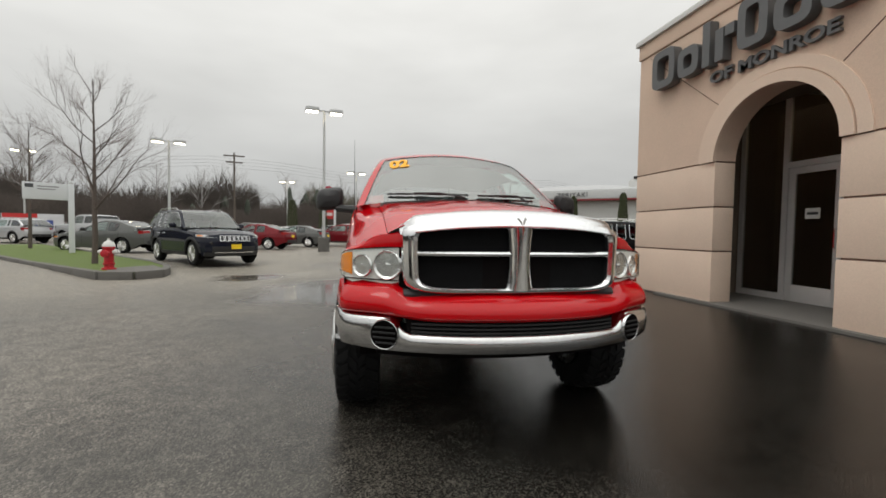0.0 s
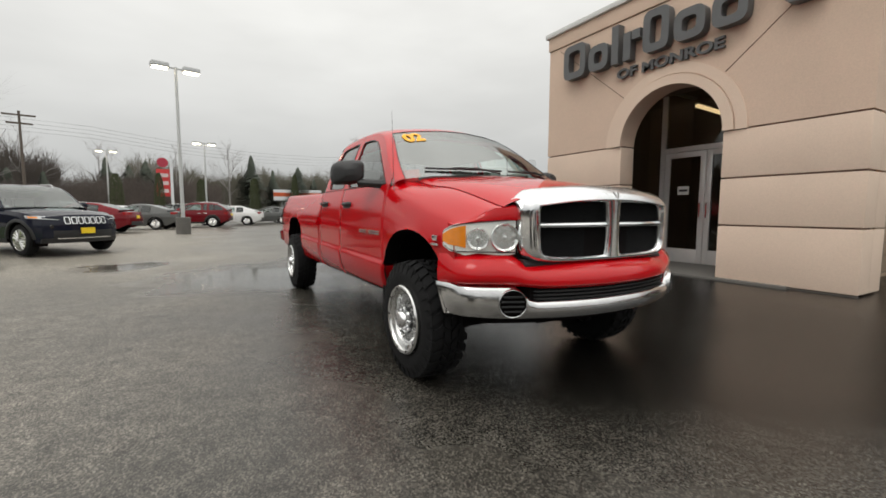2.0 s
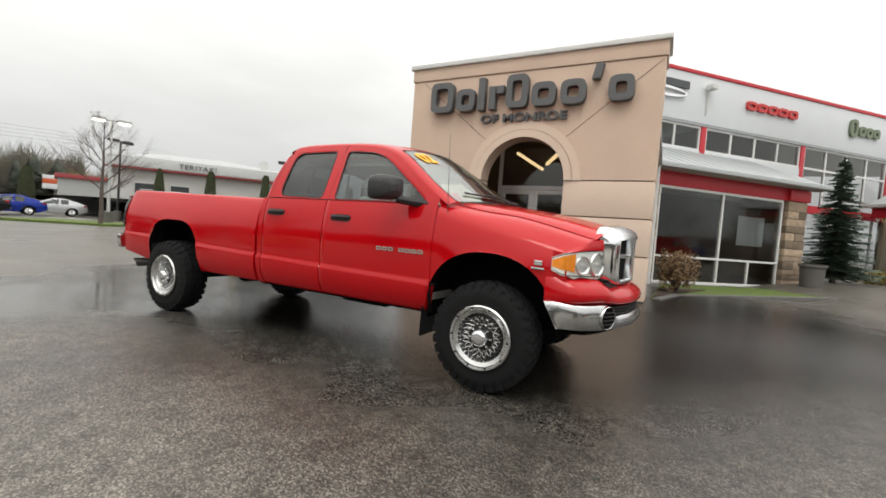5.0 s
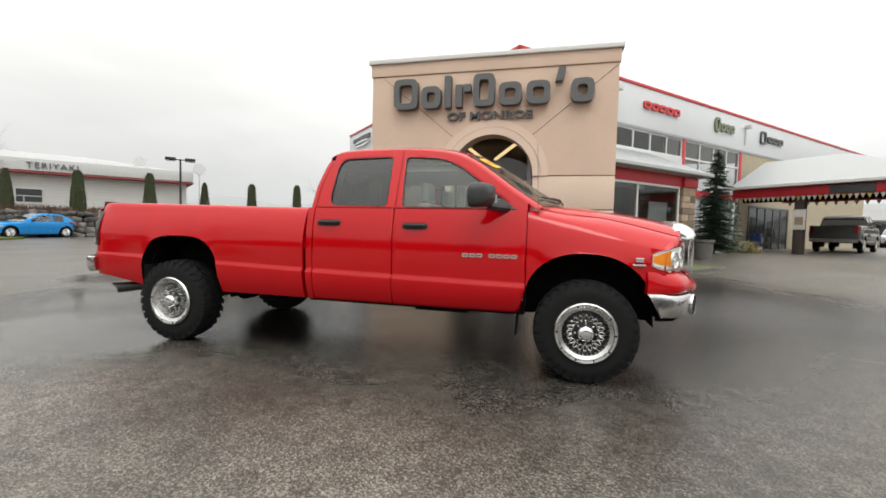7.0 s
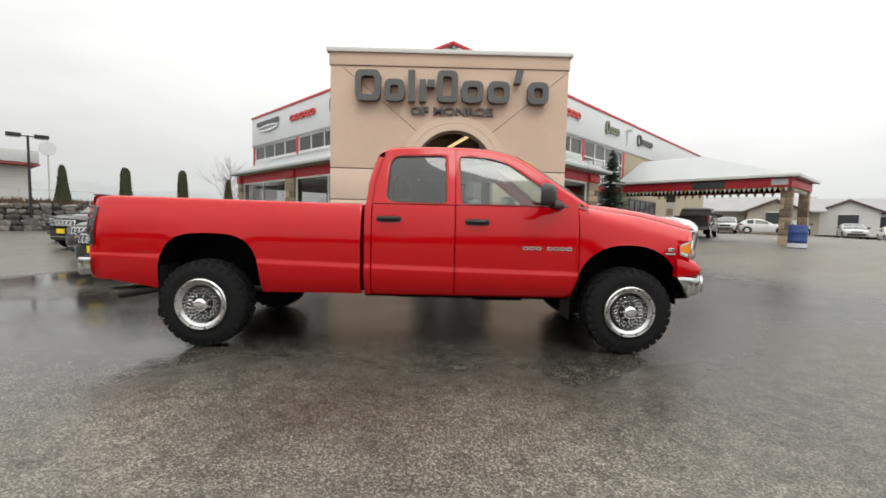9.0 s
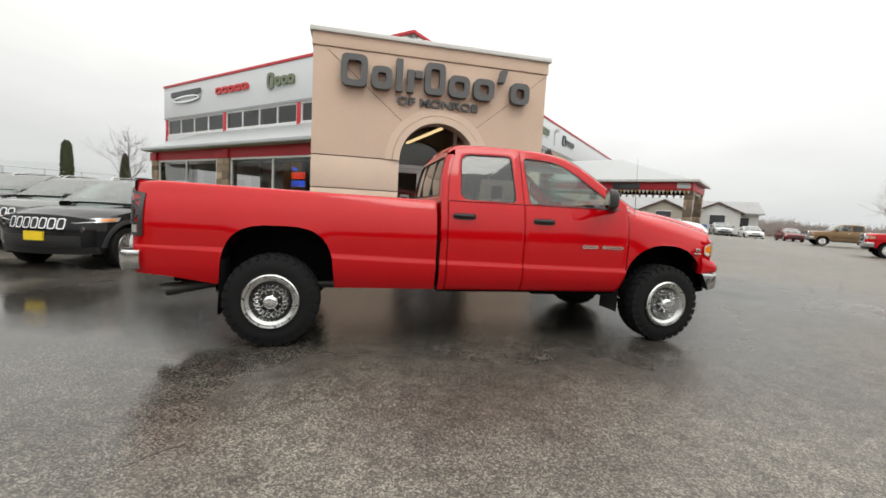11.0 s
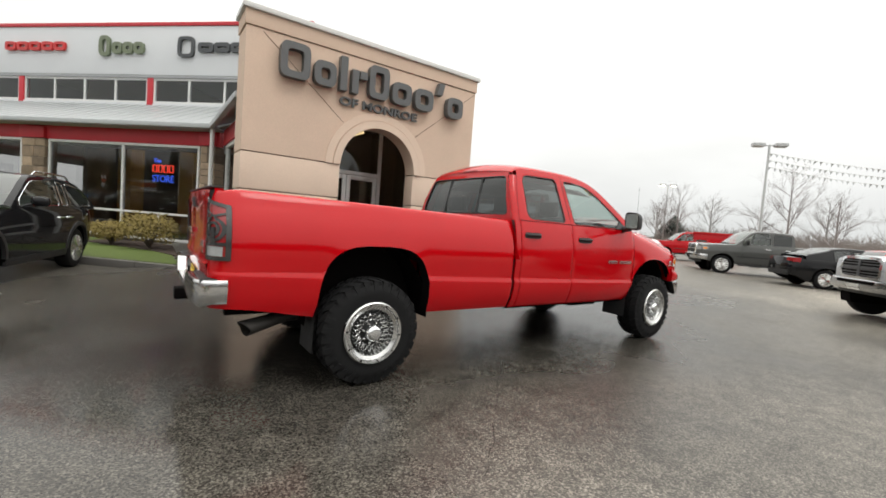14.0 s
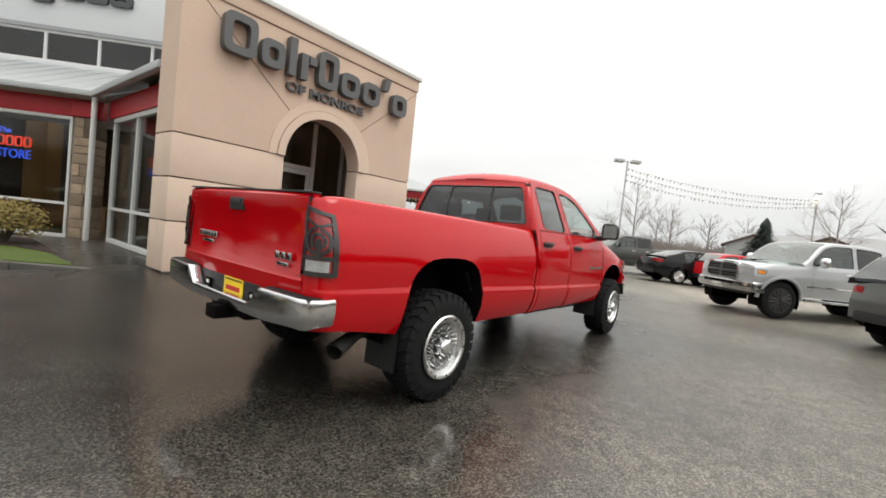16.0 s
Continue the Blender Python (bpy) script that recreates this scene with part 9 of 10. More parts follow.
make_lamp((14.8, 40.4), 6.2, 2, "dark thin lamp post with two flat heads", on=False, dark=True, turn=20)

# ---- bare trees ----
def grow(bm, start, direction, length, radius, depth, rnd, spread, twigs):
    """One limb that forks; the last order ends in fine twigs."""
    pts, rads = [Vector(start)], [radius]
    d = Vector(direction).normalized()
    n = 4
    for k in range(n):
        d = (d + Vector((rnd.gauss(0, 0.10), rnd.gauss(0, 0.10), rnd.gauss(0.03, 0.06)))).normalized()
        pts.append(pts[-1] + d * length / n)
        rads.append(radius * (1 - 0.55 * (k + 1) / n))
    tube(bm if depth > 1 else twigs, pts, rads, 6 if depth > 1 else 3, caps=False)
    if depth == 0:
        return
    kids = 4 if depth > 2 else 6
    for k in range(kids):
        i = rnd.randint(1, n)
        a = rnd.uniform(0, 6.283)
        side = d.orthogonal().normalized()
        side = Matrix.Rotation(a, 3, d) @ side
        nd = (d + side * spread * rnd.uniform(0.6, 1.2)).normalized()
        grow(bm, pts[i], nd, length * rnd.uniform(0.5, 0.72), rads[i] * 0.62, depth - 1, rnd, spread, twigs)


def make_bare_tree(at, height, seed, label, trunk=0.09, spread=0.55, base=None, depth=4, far=None):
    rnd = random.Random(seed)
    z = base if base is not None else ground_z(*at)
    root = thing("bare_tree", label, "tree", "bare trees", m=pose(at[0], at[1], z))
    bm, tw = bmesh.new(), bmesh.new()
    fork = height * 0.30
    tube(bm, [(0, 0, -0.05), (0.02, 0, fork * 0.5), (0, 0.02, fork), (0.03, 0.0, height * 0.6), (0, 0.04, height * 0.98)], [trunk * 1.15, trunk, trunk * 0.85, trunk * 0.5, 0.008], 8)
    for k in range(13):
        f = 0.28 + 0.62 * k / 12
        a = k * 2.4 + rnd.uniform(-0.3, 0.3)
        up = 0.75 + 0.5 * f
        grow(bm, (0, 0, height * f), (math.cos(a), math.sin(a), up), height * (0.46 - 0.36 * f), trunk * (0.46 - 0.34 * f), depth - 1 if f < 0.7 else depth - 2, rnd, spread, tw)
    part("trunk", bm, far or BARK, root)
    part("branchwork", tw, far or TWIG, root, smooth=0)


make_bare_tree((-7.05, 13.85), 5.2, 21, "slender bare street tree on the grass island", 0.07, 0.42, base=0.22, depth=4)
make_bare_tree((-14.6, 23.0), 5.9, 22, "slender bare street tree on the grass island", 0.07, 0.42, base=0.2)
make_bare_tree((9.1, 29.8), 5.9, 23, "bare round crowned tree in the lot island", 0.11)
make_bare_tree((32.6, 23.0), 5.8, 24, "bare tree beyond the rock wall", 0.08)
# mist is put into the colour: paler bark for the trees behind the pickups
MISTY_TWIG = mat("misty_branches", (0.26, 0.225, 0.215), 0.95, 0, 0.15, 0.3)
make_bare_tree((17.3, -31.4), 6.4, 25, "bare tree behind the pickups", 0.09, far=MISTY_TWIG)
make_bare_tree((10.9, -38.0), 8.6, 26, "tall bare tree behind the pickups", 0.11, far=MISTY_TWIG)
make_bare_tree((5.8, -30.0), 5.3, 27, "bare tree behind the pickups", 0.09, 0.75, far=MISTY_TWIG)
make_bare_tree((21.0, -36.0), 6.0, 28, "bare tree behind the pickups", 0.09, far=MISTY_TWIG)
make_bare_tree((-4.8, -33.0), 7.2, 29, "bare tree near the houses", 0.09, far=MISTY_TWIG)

# distance haze mixed into one pale grey for trunk and twigs
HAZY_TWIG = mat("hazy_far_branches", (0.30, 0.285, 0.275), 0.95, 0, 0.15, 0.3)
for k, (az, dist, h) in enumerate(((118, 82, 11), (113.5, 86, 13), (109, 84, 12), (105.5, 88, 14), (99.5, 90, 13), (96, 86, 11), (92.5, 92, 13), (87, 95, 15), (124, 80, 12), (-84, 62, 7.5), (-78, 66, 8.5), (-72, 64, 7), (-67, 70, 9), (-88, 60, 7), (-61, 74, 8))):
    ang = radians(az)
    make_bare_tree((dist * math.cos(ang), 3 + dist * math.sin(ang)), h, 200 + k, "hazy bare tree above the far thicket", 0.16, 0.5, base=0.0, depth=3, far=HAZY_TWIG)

# island kerb under the round tree
polygon_slab("lot_island", [(5.2, 32.0), (9.2, 29.0), (13.5, 31.5), (9.0, 35.5)], 0.0, 0.2, GRASS, "dull grass island under the bare tree", "lawn")


# ---- woods: uncountable brush and far trees ----
def brush_belt(name, a0, a1, dist, height, count, rgb, label, seed, centre=(0, 5), depth=10.0, lean=0.35, width=0.10):
    """A belt of upright twig blades along an arc (degrees), with an uneven top."""
    rnd = random.Random(seed)
    bm = bmesh.new()
    for _ in range(count):
        f = rnd.random()
        a = radians(a0 + (a1 - a0) * f)
        r = dist + rnd.uniform(0, depth)
        x, y = centre[0] + r * math.cos(a), centre[1] + r * math.sin(a)
        top = height * (0.62 + 0.30 * noise.noise(Vector((x * 0.06, y * 0.06, seed))) + 0.25 * noise.noise(Vector((x * 0.3, y * 0.3, seed + 9)))) * rnd.uniform(0.75, 1.12)
        z0 = top * rnd.random() ** 1.2 * 0.85
        h = top * rnd.uniform(0.10, 0.34)
        t = Vector((-math.sin(a), math.cos(a), 0))
        p = Vector((x, y, z0))
        q = p + t * rnd.gauss(0, lean * h) + Vector((0, 0, h))
        w = width * rnd.uniform(0.4, 1.4) * (1.25 - 0.95 * min(1.0, z0 / max(0.1, top)))
        vs = [bm.verts.new(p - t * w), bm.verts.new(p + t * w), bm.verts.new(q + t * w * 0.2)]
        bm.faces.new(vs)
    m = mat(name + "_twigs", rgb, 0.95, 0, 0.35, 0.15, 3)
    return tagged(part(name, bm, m, smooth=0), label, "woods", kind="stuff")


# added behind the camera, never in view: darkens reflections in paint and ground
brush_belt("woods_west", 141, 258, 58, 12.0, 30000, (0.05, 0.046, 0.040), "unseen dark brush belt added to the west for reflections", 8, width=0.42)
brush_belt("autumn_thicket", 66.5, 70.5, 82, 7.5, 5000, (0.22, 0.14, 0.06), "ochre leafed thicket beside the gas station", 12, depth=4.0, width=0.12)
brush_belt("woods_northwest", 103, 142, 84, 12.5, 60000, (0.085, 0.072, 0.062), "dark brown bare woods behind the car rows", 7, width=0.10)
brush_belt("thicket_north", 88, 140, 72, 8.2, 90000, (0.10, 0.083, 0.073), "brown leafless thicket behind the car rows", 1, width=0.075)
# belts labelled hazy carry the distance haze in their twig colour
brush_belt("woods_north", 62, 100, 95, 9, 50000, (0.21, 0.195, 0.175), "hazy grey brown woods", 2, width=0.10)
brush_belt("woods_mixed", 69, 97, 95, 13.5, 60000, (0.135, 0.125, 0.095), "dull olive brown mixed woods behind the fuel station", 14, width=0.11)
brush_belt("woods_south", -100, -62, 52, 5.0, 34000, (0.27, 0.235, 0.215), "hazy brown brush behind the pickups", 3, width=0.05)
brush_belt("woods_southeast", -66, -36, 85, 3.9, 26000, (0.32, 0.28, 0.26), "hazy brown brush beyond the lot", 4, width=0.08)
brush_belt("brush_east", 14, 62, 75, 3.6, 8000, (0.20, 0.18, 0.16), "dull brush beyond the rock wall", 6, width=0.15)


def far_conifer(at, height, rgb, seed, width=0.22, base=0.0):
    rnd = random.Random(seed)
    root = thing("far_conifer", "dark far conifer among the woods", "tree", "far conifers", m=pose(at[0], at[1], base))
    bm = bmesh.new()
    tube(bm, [(0, 0, 0), (0, 0, height)], [0.25, 0.02], 6)
    part("trunk", bm, BARK, root)
    bm = bmesh.new()
    n = 1500
    for _ in range(n):
        f = rnd.random() ** 0.8
        z = height * (0.1 + 0.9 * f)
        r = height * width * (1 - f) ** 0.8 * rnd.uniform(0.45, 1.15) * (0.95 + 0.5 * noise.noise(Vector((1.6 * f * height * 0.4, seed * 1.7, 0.3)))) + 0.1
        a = rnd.uniform(0, 6.28)
        d, s = Vector((math.cos(a), math.sin(a), 0)), Vector((-math.sin(a), math.cos(a), 0))
        w = 0.022 * height
        bm.faces.new([bm.verts.new(Vector((0, 0, z)) + d * r * 0.3), bm.verts.new(d * r + s * w + Vector((0, 0, z - 0.03 * height))), bm.verts.new(d * r * 1.1 - s * w + Vector((0, 0, z - 0.04 * height)))])
    part("foliage", bm, rgb, root, smooth=0)


# green greyed by painted-in haze
CON = mat("hazy_conifer", (0.10, 0.115, 0.09), 0.9, 0, 0.3, 0.5, 4)
for k, (az, dist, h) in enumerate(((101, 82, 9), (97, 84, 8.5), (104, 80, 7), (93.5, 86, 10), (91, 88, 8), (88, 84, 9), (84.5, 90, 12), (82, 92, 10), (80, 88, 9), (77, 95, 11), (74.5, 95, 13), (72.5, 96, 12), (70.5, 98, 9), (110, 82, 7), (78.6, 97, 12), (76, 92, 8), (79, 84, 9.5), (75.6, 84, 10.5), (73.4, 86, 10), (71.6, 90, 11), (86, 86, 8), (95.5, 80, 9), (99, 84, 10), (106.5, 84, 9))):
    if 70 < az < 92 and k % 3 == 2:
        continue
    a = radians(az)
    far_conifer((dist * math.cos(a), 3 + dist * math.sin(a)), h * (0.62, 0.95, 0.74, 1.0, 0.8)[(k * 3) % 5], CON, 60 + k, (0.17, 0.30, 0.22, 0.34, 0.26)[k % 5])
NEAR_CON = mat("dull_conifer", (0.04, 0.055, 0.045), 0.9, 0, 0.3, 0.5, 4)
far_conifer((-0.4, -34.6), 5.2, NEAR_CON, 90, 0.34)
far_conifer((24.0, -44.0), 4.6, NEAR_CON, 91, 0.6)


# ---- clipped cone hedges on the rock wall ----
def make_cone_tree(at, base, height, radius, seed):
    rnd = random.Random(seed)
    root = thing("column_cypress", "dark green clipped column cypress on the rock wall", "tree", "column cypresses", m=pose(at[0], at[1], base))
    bm = bmesh.new()
    tube(bm, [(0, 0, -0.2), (0, 0, height * 0.9)], [0.09, 0.02], 6)
    part("trunk", bm, BARK, root)
    bm = bmesh.new()
    for _ in range(3200):
        f = rnd.random()
        z = 0.1 + (height - 0.1) * f
        prof = radius * (1.06 - (0.46 if seed % 3 else 0.72) * f + 0.10 * math.sin(5 * f + seed) * (1 - f)) * (1 - 0.45 * ease(0.90, 1.0, f)) * rnd.uniform(0.86, 1.03)
        a = rnd.uniform(0, 6.28)
        p = Vector((math.cos(a) * prof, math.sin(a) * prof, z))
        up = Vector((rnd.gauss(0, 0.25), rnd.gauss(0, 0.25), 1)).normalized()
        s = up.cross(Vector((math.cos(a), math.sin(a), 0))).normalized()
        bm.faces.new([bm.verts.new(p - s * 0.035), bm.verts.new(p + s * 0.035), bm.verts.new(p + up * 0.16)])
    part("foliage", bm, HEDGE, root, smooth=0)


WALL_A, WALL_B = Vector((13.9, 36.8, 0)), Vector((36.0, 19.8, 0))
WALL_H = 1.75
for k, (x, y) in enumerate(((15.93, 36.99), (18.67, 34.88), (21.87, 32.43), (24.71, 30.25), (27.49, 28.12), (30.51, 25.8), (33.4, 23.6))):
    make_cone_tree((x, y), WALL_H - 0.05, 2.55 + 0.2 * ((k * 7) % 3), 0.44, 30 + k)
for k, (x, y) in enumerate(((16.4, 62.3), (9.1, 53.3), (5.2, 57.5), (-0.4, 58.2), (-4.6, 58.6), (-8.4, 58.0))):
    make_cone_tree((x, y), 0.1, 4.6 + 0.3 * ((k * 5) % 3), 0.8, 50 + k)


def make_rock_wall():
    """A dry wall of rough boulders, each a piece of its own, holding a bank."""
    rnd = random.Random(77)
    root = thing("rock_wall", "dry wall of mossy grey boulders holding a bank", "rock wall", kind="structure")
    d = (WALL_B - WALL_A).normalized()
    n = Vector((-d.y, d.x, 0))
    if n.y < 0:
        n = -n
    L = (WALL_B - WALL_A).length
    rock = mat("grey_boulder", (0.105, 0.098, 0.088), 0.8, 0, 0.6, 2.5, 30, bump=0.8, bump_scale=8, per_object=0.7)
    meshes = []
    for v in range(8):
        bm = bmesh.new()
        bmesh.ops.create_icosphere(bm, subdivisions=2, radius=1.0)
        for q in bm.verts:
            c = q.co
            q.co = Vector([math.copysign(abs(t) ** 0.62, t) for t in c]) * (1 + 0.22 * noise.noise(c * 1.7 + Vector((v * 5, 0, 0))))
        me = bpy.data.meshes.new("boulder")
        bm.to_mesh(me)
        bm.free()
        me.materials.append(rock)
        meshes.append(me)
    rows = 5
    for row in range(rows):
        x = 0.0
        while x < L:
            w = rnd.uniform(0.3, 0.85)
            h = WALL_H / rows * rnd.uniform(0.8, 1.35)
            ob = new("boulder", meshes[rnd.randrange(8)])
            ob.parent = root
            p = WALL_A + d * (x + w / 2) + n * (0.11 * row + rnd.uniform(-0.08, 0.08))
            ob.matrix_basis = Matrix.Translation((p.x, p.y, WALL_H / rows * (row + 0.48))) @ Matrix.Rotation(math.atan2(d.y, d.x) + rnd.uniform(-0.25, 0.25), 4, "Z") @ Matrix.Rotation(rnd.uniform(-0.3, 0.3), 4, "Y") @ Matrix.Diagonal((w * 0.53, 0.36, h * 0.56, 1))
            x += w
    bank = bmesh.new()
    sheet(bank, [[WALL_A + n * k + d * u + Vector((0, 0, z)) for u in (u0, L * 0.5, L + 60)] for k, z, u0 in ((0.35, 0.0, 0.0), (0.5, WALL_H - 0.12, 0.0), (2.0, WALL_H + 0.1, -0.6), (14.0, WALL_H + 0.2, -7.0), (60.0, WALL_H + 0.3, -36.0))])
    tagged(part("ground_bank", bank, mat("brown_bank", (0.085, 0.07, 0.045), 0.95, 0, 0.4, 0.6, 8)), "brown planted bank above the rock wall", "bank", kind="structure")
    rail = thing("bank_rail", "thin grey wire rail along the bank", "rail")
    for k in range(14):
        p = WALL_A + d * (L * k / 13) + n * 3.0
        bm = bmesh.new()
        tube(bm, [p + Vector((0, 0, WALL_H)), p + Vector((0, 0, WALL_H + 1.0))], 0.03, 6)
        part("rail_post", bm, POLE, rail)
    bm = bmesh.new()
    tube(bm, [WALL_A + n * 3.0 + Vector((0, 0, WALL_H + 0.98)), WALL_B + n * 3.0 + Vector((0, 0, WALL_H + 0.98))], 0.025, 6)
    part("top_rail", bm, POLE, rail)
    rnd2 = random.Random(4)
    low = bmesh.new()
    for _ in range(5000):
        u = rnd2.uniform(0, L + 10)
        p = WALL_A + d * u + n * rnd2.uniform(0.4, 2.6) + Vector((0, 0, WALL_H - 0.05))
        t = Vector((rnd2.gauss(0, 0.3), rnd2.gauss(0, 0.3), 1)).normalized() * rnd2.uniform(0.1, 0.55)
        low.faces.new([low.verts.new(p - d * 0.05), low.verts.new(p + d * 0.05), low.verts.new(p + t)])
    tagged(part("bank_planting", low, mat("rusty_ground_cover", (0.10, 0.06, 0.04), 0.9, 0, 0.5, 1.5, 20), smooth=0), "rusty brown low planting along the wall", "planting", kind="stuff")


make_rock_wall()


# ---- far buildings ----
SIDING = mat("pale_grey_siding", (0.42, 0.43, 0.43), 0.8, 0, 0.06, 0.5, 8)
FAR_ROOF = mat("grey_shingle_roof", (0.30, 0.30, 0.305), 0.85, 0, 0.15, 0.6, 8)
FAR_GLASS = mat("far_dark_window", (0.05, 0.055, 0.06), 0.2)
TAN = mat("tan_siding", (0.40, 0.36, 0.30), 0.8, 0, 0.08, 0.5, 8)


PALE_WALL = mat("pale_painted_block", (0.62, 0.62, 0.60), 0.8, 0, 0.06, 0.5, 8)
WINE = mat("dull_red_eave", (0.32, 0.05, 0.055), 0.6, 0, 0.1, 2)


def make_restaurant():
    """Long low building with a white parapet, red line and word sign, seen across the bank."""
    a, b = Vector((15.2, 51.5, 0)), Vector((33.6, 36.6, 0))
    d = (b - a).normalized()
    n = Vector((-d.y, d.x, 0))
    if n.y < 0:
        n = -n
    m = Matrix(((d.x, n.x, 0, a.x), (d.y, n.y, 0, a.y), (0, 0, 1, 1.7), (0, 0, 0, 1)))
    L, S0 = 21.0, 3.5
    root = thing("restaurant_building", "long low white restaurant with a red roof line and grey roof", "building", m=m)
    part("wall", boxes(((S0, 0.9, 0), (L - 0.3, 14, 3.3))), PALE_WALL, root)
    for k in range(12):
        part("siding_board", boxes(((S0, 0.87, 0.2 + 0.26 * k), (L - 0.3, 0.9, 0.215 + 0.26 * k))), SIDING, root)
    part("parapet", boxes(((S0 - 0.2, 0.0, 3.5), (L + 0.2, 14.2, 4.5)), bevel=0.03), mat("white_parapet", (0.55, 0.56, 0.56), 0.7), root, "white sign parapet")
    part("red_line", boxes(((S0 - 0.25, -0.04, 3.32), (L + 0.25, 14.3, 3.44))), WINE, root, "red eave line")
    bm = bmesh.new()
    ev = [bm.verts.new(p) for p in ((S0, 0.5, 4.45), (L, 0.5, 4.45), (L, 13.8, 4.45), (S0, 13.8, 4.45))]
    rv = [bm.verts.new(p) for p in ((S0 + 3, 7, 5.75), (12.9, 7, 5.75))]
    for f in ((ev[0], ev[1], rv[1], rv[0]), (ev[1], ev[2], rv[1]), (ev[2], ev[3], rv[0], rv[1]), (ev[3], ev[0], rv[0])):
        bm.faces.new(f)
    part("roof", bm, mat("pale_grey_roof", (0.40, 0.405, 0.41), 0.8, 0, 0.12, 0.6, 8), root, smooth=0)
    tx = text_mesh("TERIYAKI", 1.0, 0.06, 1.15)
    hi, top = max(v.co.x for v in tx.verts), max(v.co.y for v in tx.verts)
    for v in tx.verts:
        px, py, pz = v.co
        v.co = Vector((9.25 + px * 3.3 / hi, -0.06 - pz, 3.72 + py * 0.48 / top))
    part("lettering", tx, GREY_TRIM, root, "thin dark letters")
    for u in (5.5, 8.5):
        w = part("window", boxes(((u, 0.84, 0.9), (u + 1.6, 0.89, 2.0))), FAR_GLASS, root)
        part("window_head", boxes(((u - 0.08, 0.82, 2.0), (u + 1.68, 0.9, 2.08))), FRAME, w)
        part("window_sill", boxes(((u - 0.08, 0.82, 0.82), (u + 1.68, 0.9, 0.9))), FRAME, w)
    dish = bmesh.new()
    lathe(dish, [(0.0, 0.02), (-0.1, 0.35), (-0.22, 0.55)], "y", 16, (L - 4.0, 3.0, 5.3))
    tube(dish, [(L - 4.0, 3.0, 4.3), (L - 4.0, 3.0, 5.3)], 0.05, 6)
    part("satellite_dish", dish, CAP, root)
    bm = bmesh.new()
    tube(bm, [(L + 0.6, -1.0, 0.0), (L + 0.6, -1.0, 4.4)], 0.06, 6)
    part("sign_pole", bm, POLE, root)
    bm = bmesh.new()
    lathe(bm, [(-1.08, 0.0001), (-1.08, 0.55), (-0.92, 0.55), (-0.92, 0.0001)], "y", 18, (L + 0.6, 0, 4.7))
    part("round_sign", bm, WHITE_PANEL, root)


make_restaurant()


def make_gas_station():
    """Orange, red and white canopy bands far across the road."""
    for (x0, y0), (x1, y1) in (((11.5, 85.3), (20.0, 83.9)), ((24.6, 82.6), (30.5, 80.6))):
        a, b = Vector((x0, y0, 0)), Vector((x1, y1, 0))
        d = (b - a).normalized()
        m = Matrix(((d.x, -d.y, 0, a.x), (d.y, d.x, 0, a.y), (0, 0, 1, 0), (0, 0, 0, 1)))
        L = (b - a).length
        root = thing("fuel_canopy", "far fuel station canopy with orange, red and white bands", "canopy", "fuel canopies", m=m)
        part("white_band", boxes(((0, 0, 3.1), (L, 8, 3.85)), bevel=0.03), WHITE_PANEL, root)
        part("orange_band", boxes(((0, -0.03, 3.85), (L * 0.98, 8, 4.55)), bevel=0.03), mat("orange_band", (0.55, 0.10, 0.03), 0.5), root)
        part("white_top", boxes(((0, -0.02, 4.55), (L, 8, 5.1)), bevel=0.03), WHITE_PANEL, root)
        for u in (1.5, L / 2, L - 1.5):
            part("column", boxes(((u - 0.2, 2, 0), (u + 0.2, 2.4, 3.1))), WHITE_PANEL, root)
    root = thing("price_sign", "tall red and white fuel price sign", "sign", m=pose(-4.8, 71.0, 0))
    part("board", boxes(((-0.78, -0.2, 3.1), (0.78, 0.2, 6.8)), bevel=0.03), mat("sign_red_board", (0.5, 0.03, 0.03), 0.5), root)
    part("white_post", boxes(((0.82, -0.2, 0), (1.15, 0.2, 8.3))), WHITE_PANEL, root)
    bm = bmesh.new()
    lathe(bm, [(-0.22, 0.0001), (-0.22, 0.65), (0.22, 0.65), (0.22, 0.0001)], "y", 18, (0, 0, 7.7))
    part("round_mark", bm, mat("sign_dark_red", (0.40, 0.03, 0.06), 0.5), root)
    for k in range(3):
        part("price_bar", boxes(((-0.6, -0.22, 3.6 + 1.05 * k), (0.6, -0.205, 4.1 + 1.05 * k))), mat("price_white", (0.6, 0.5, 0.5), 0.6) if k == 0 else bpy.data.materials["price_white"], root)
    bm = bmesh.new()
    root = thing("red_roof_shop", "far shop with a sloping red roof edge", "building", m=pose(23.5, 66.0, 0, 0, 0, -20))
    part("wall", boxes(((-3, 0, 0), (3, 6, 4.2))), SIDING, root)
    part("roof_edge", boxes(((-3.3, -0.3, 4.2), (3.3, 6, 4.7)), bevel=0.02), WINE, root)


make_gas_station()


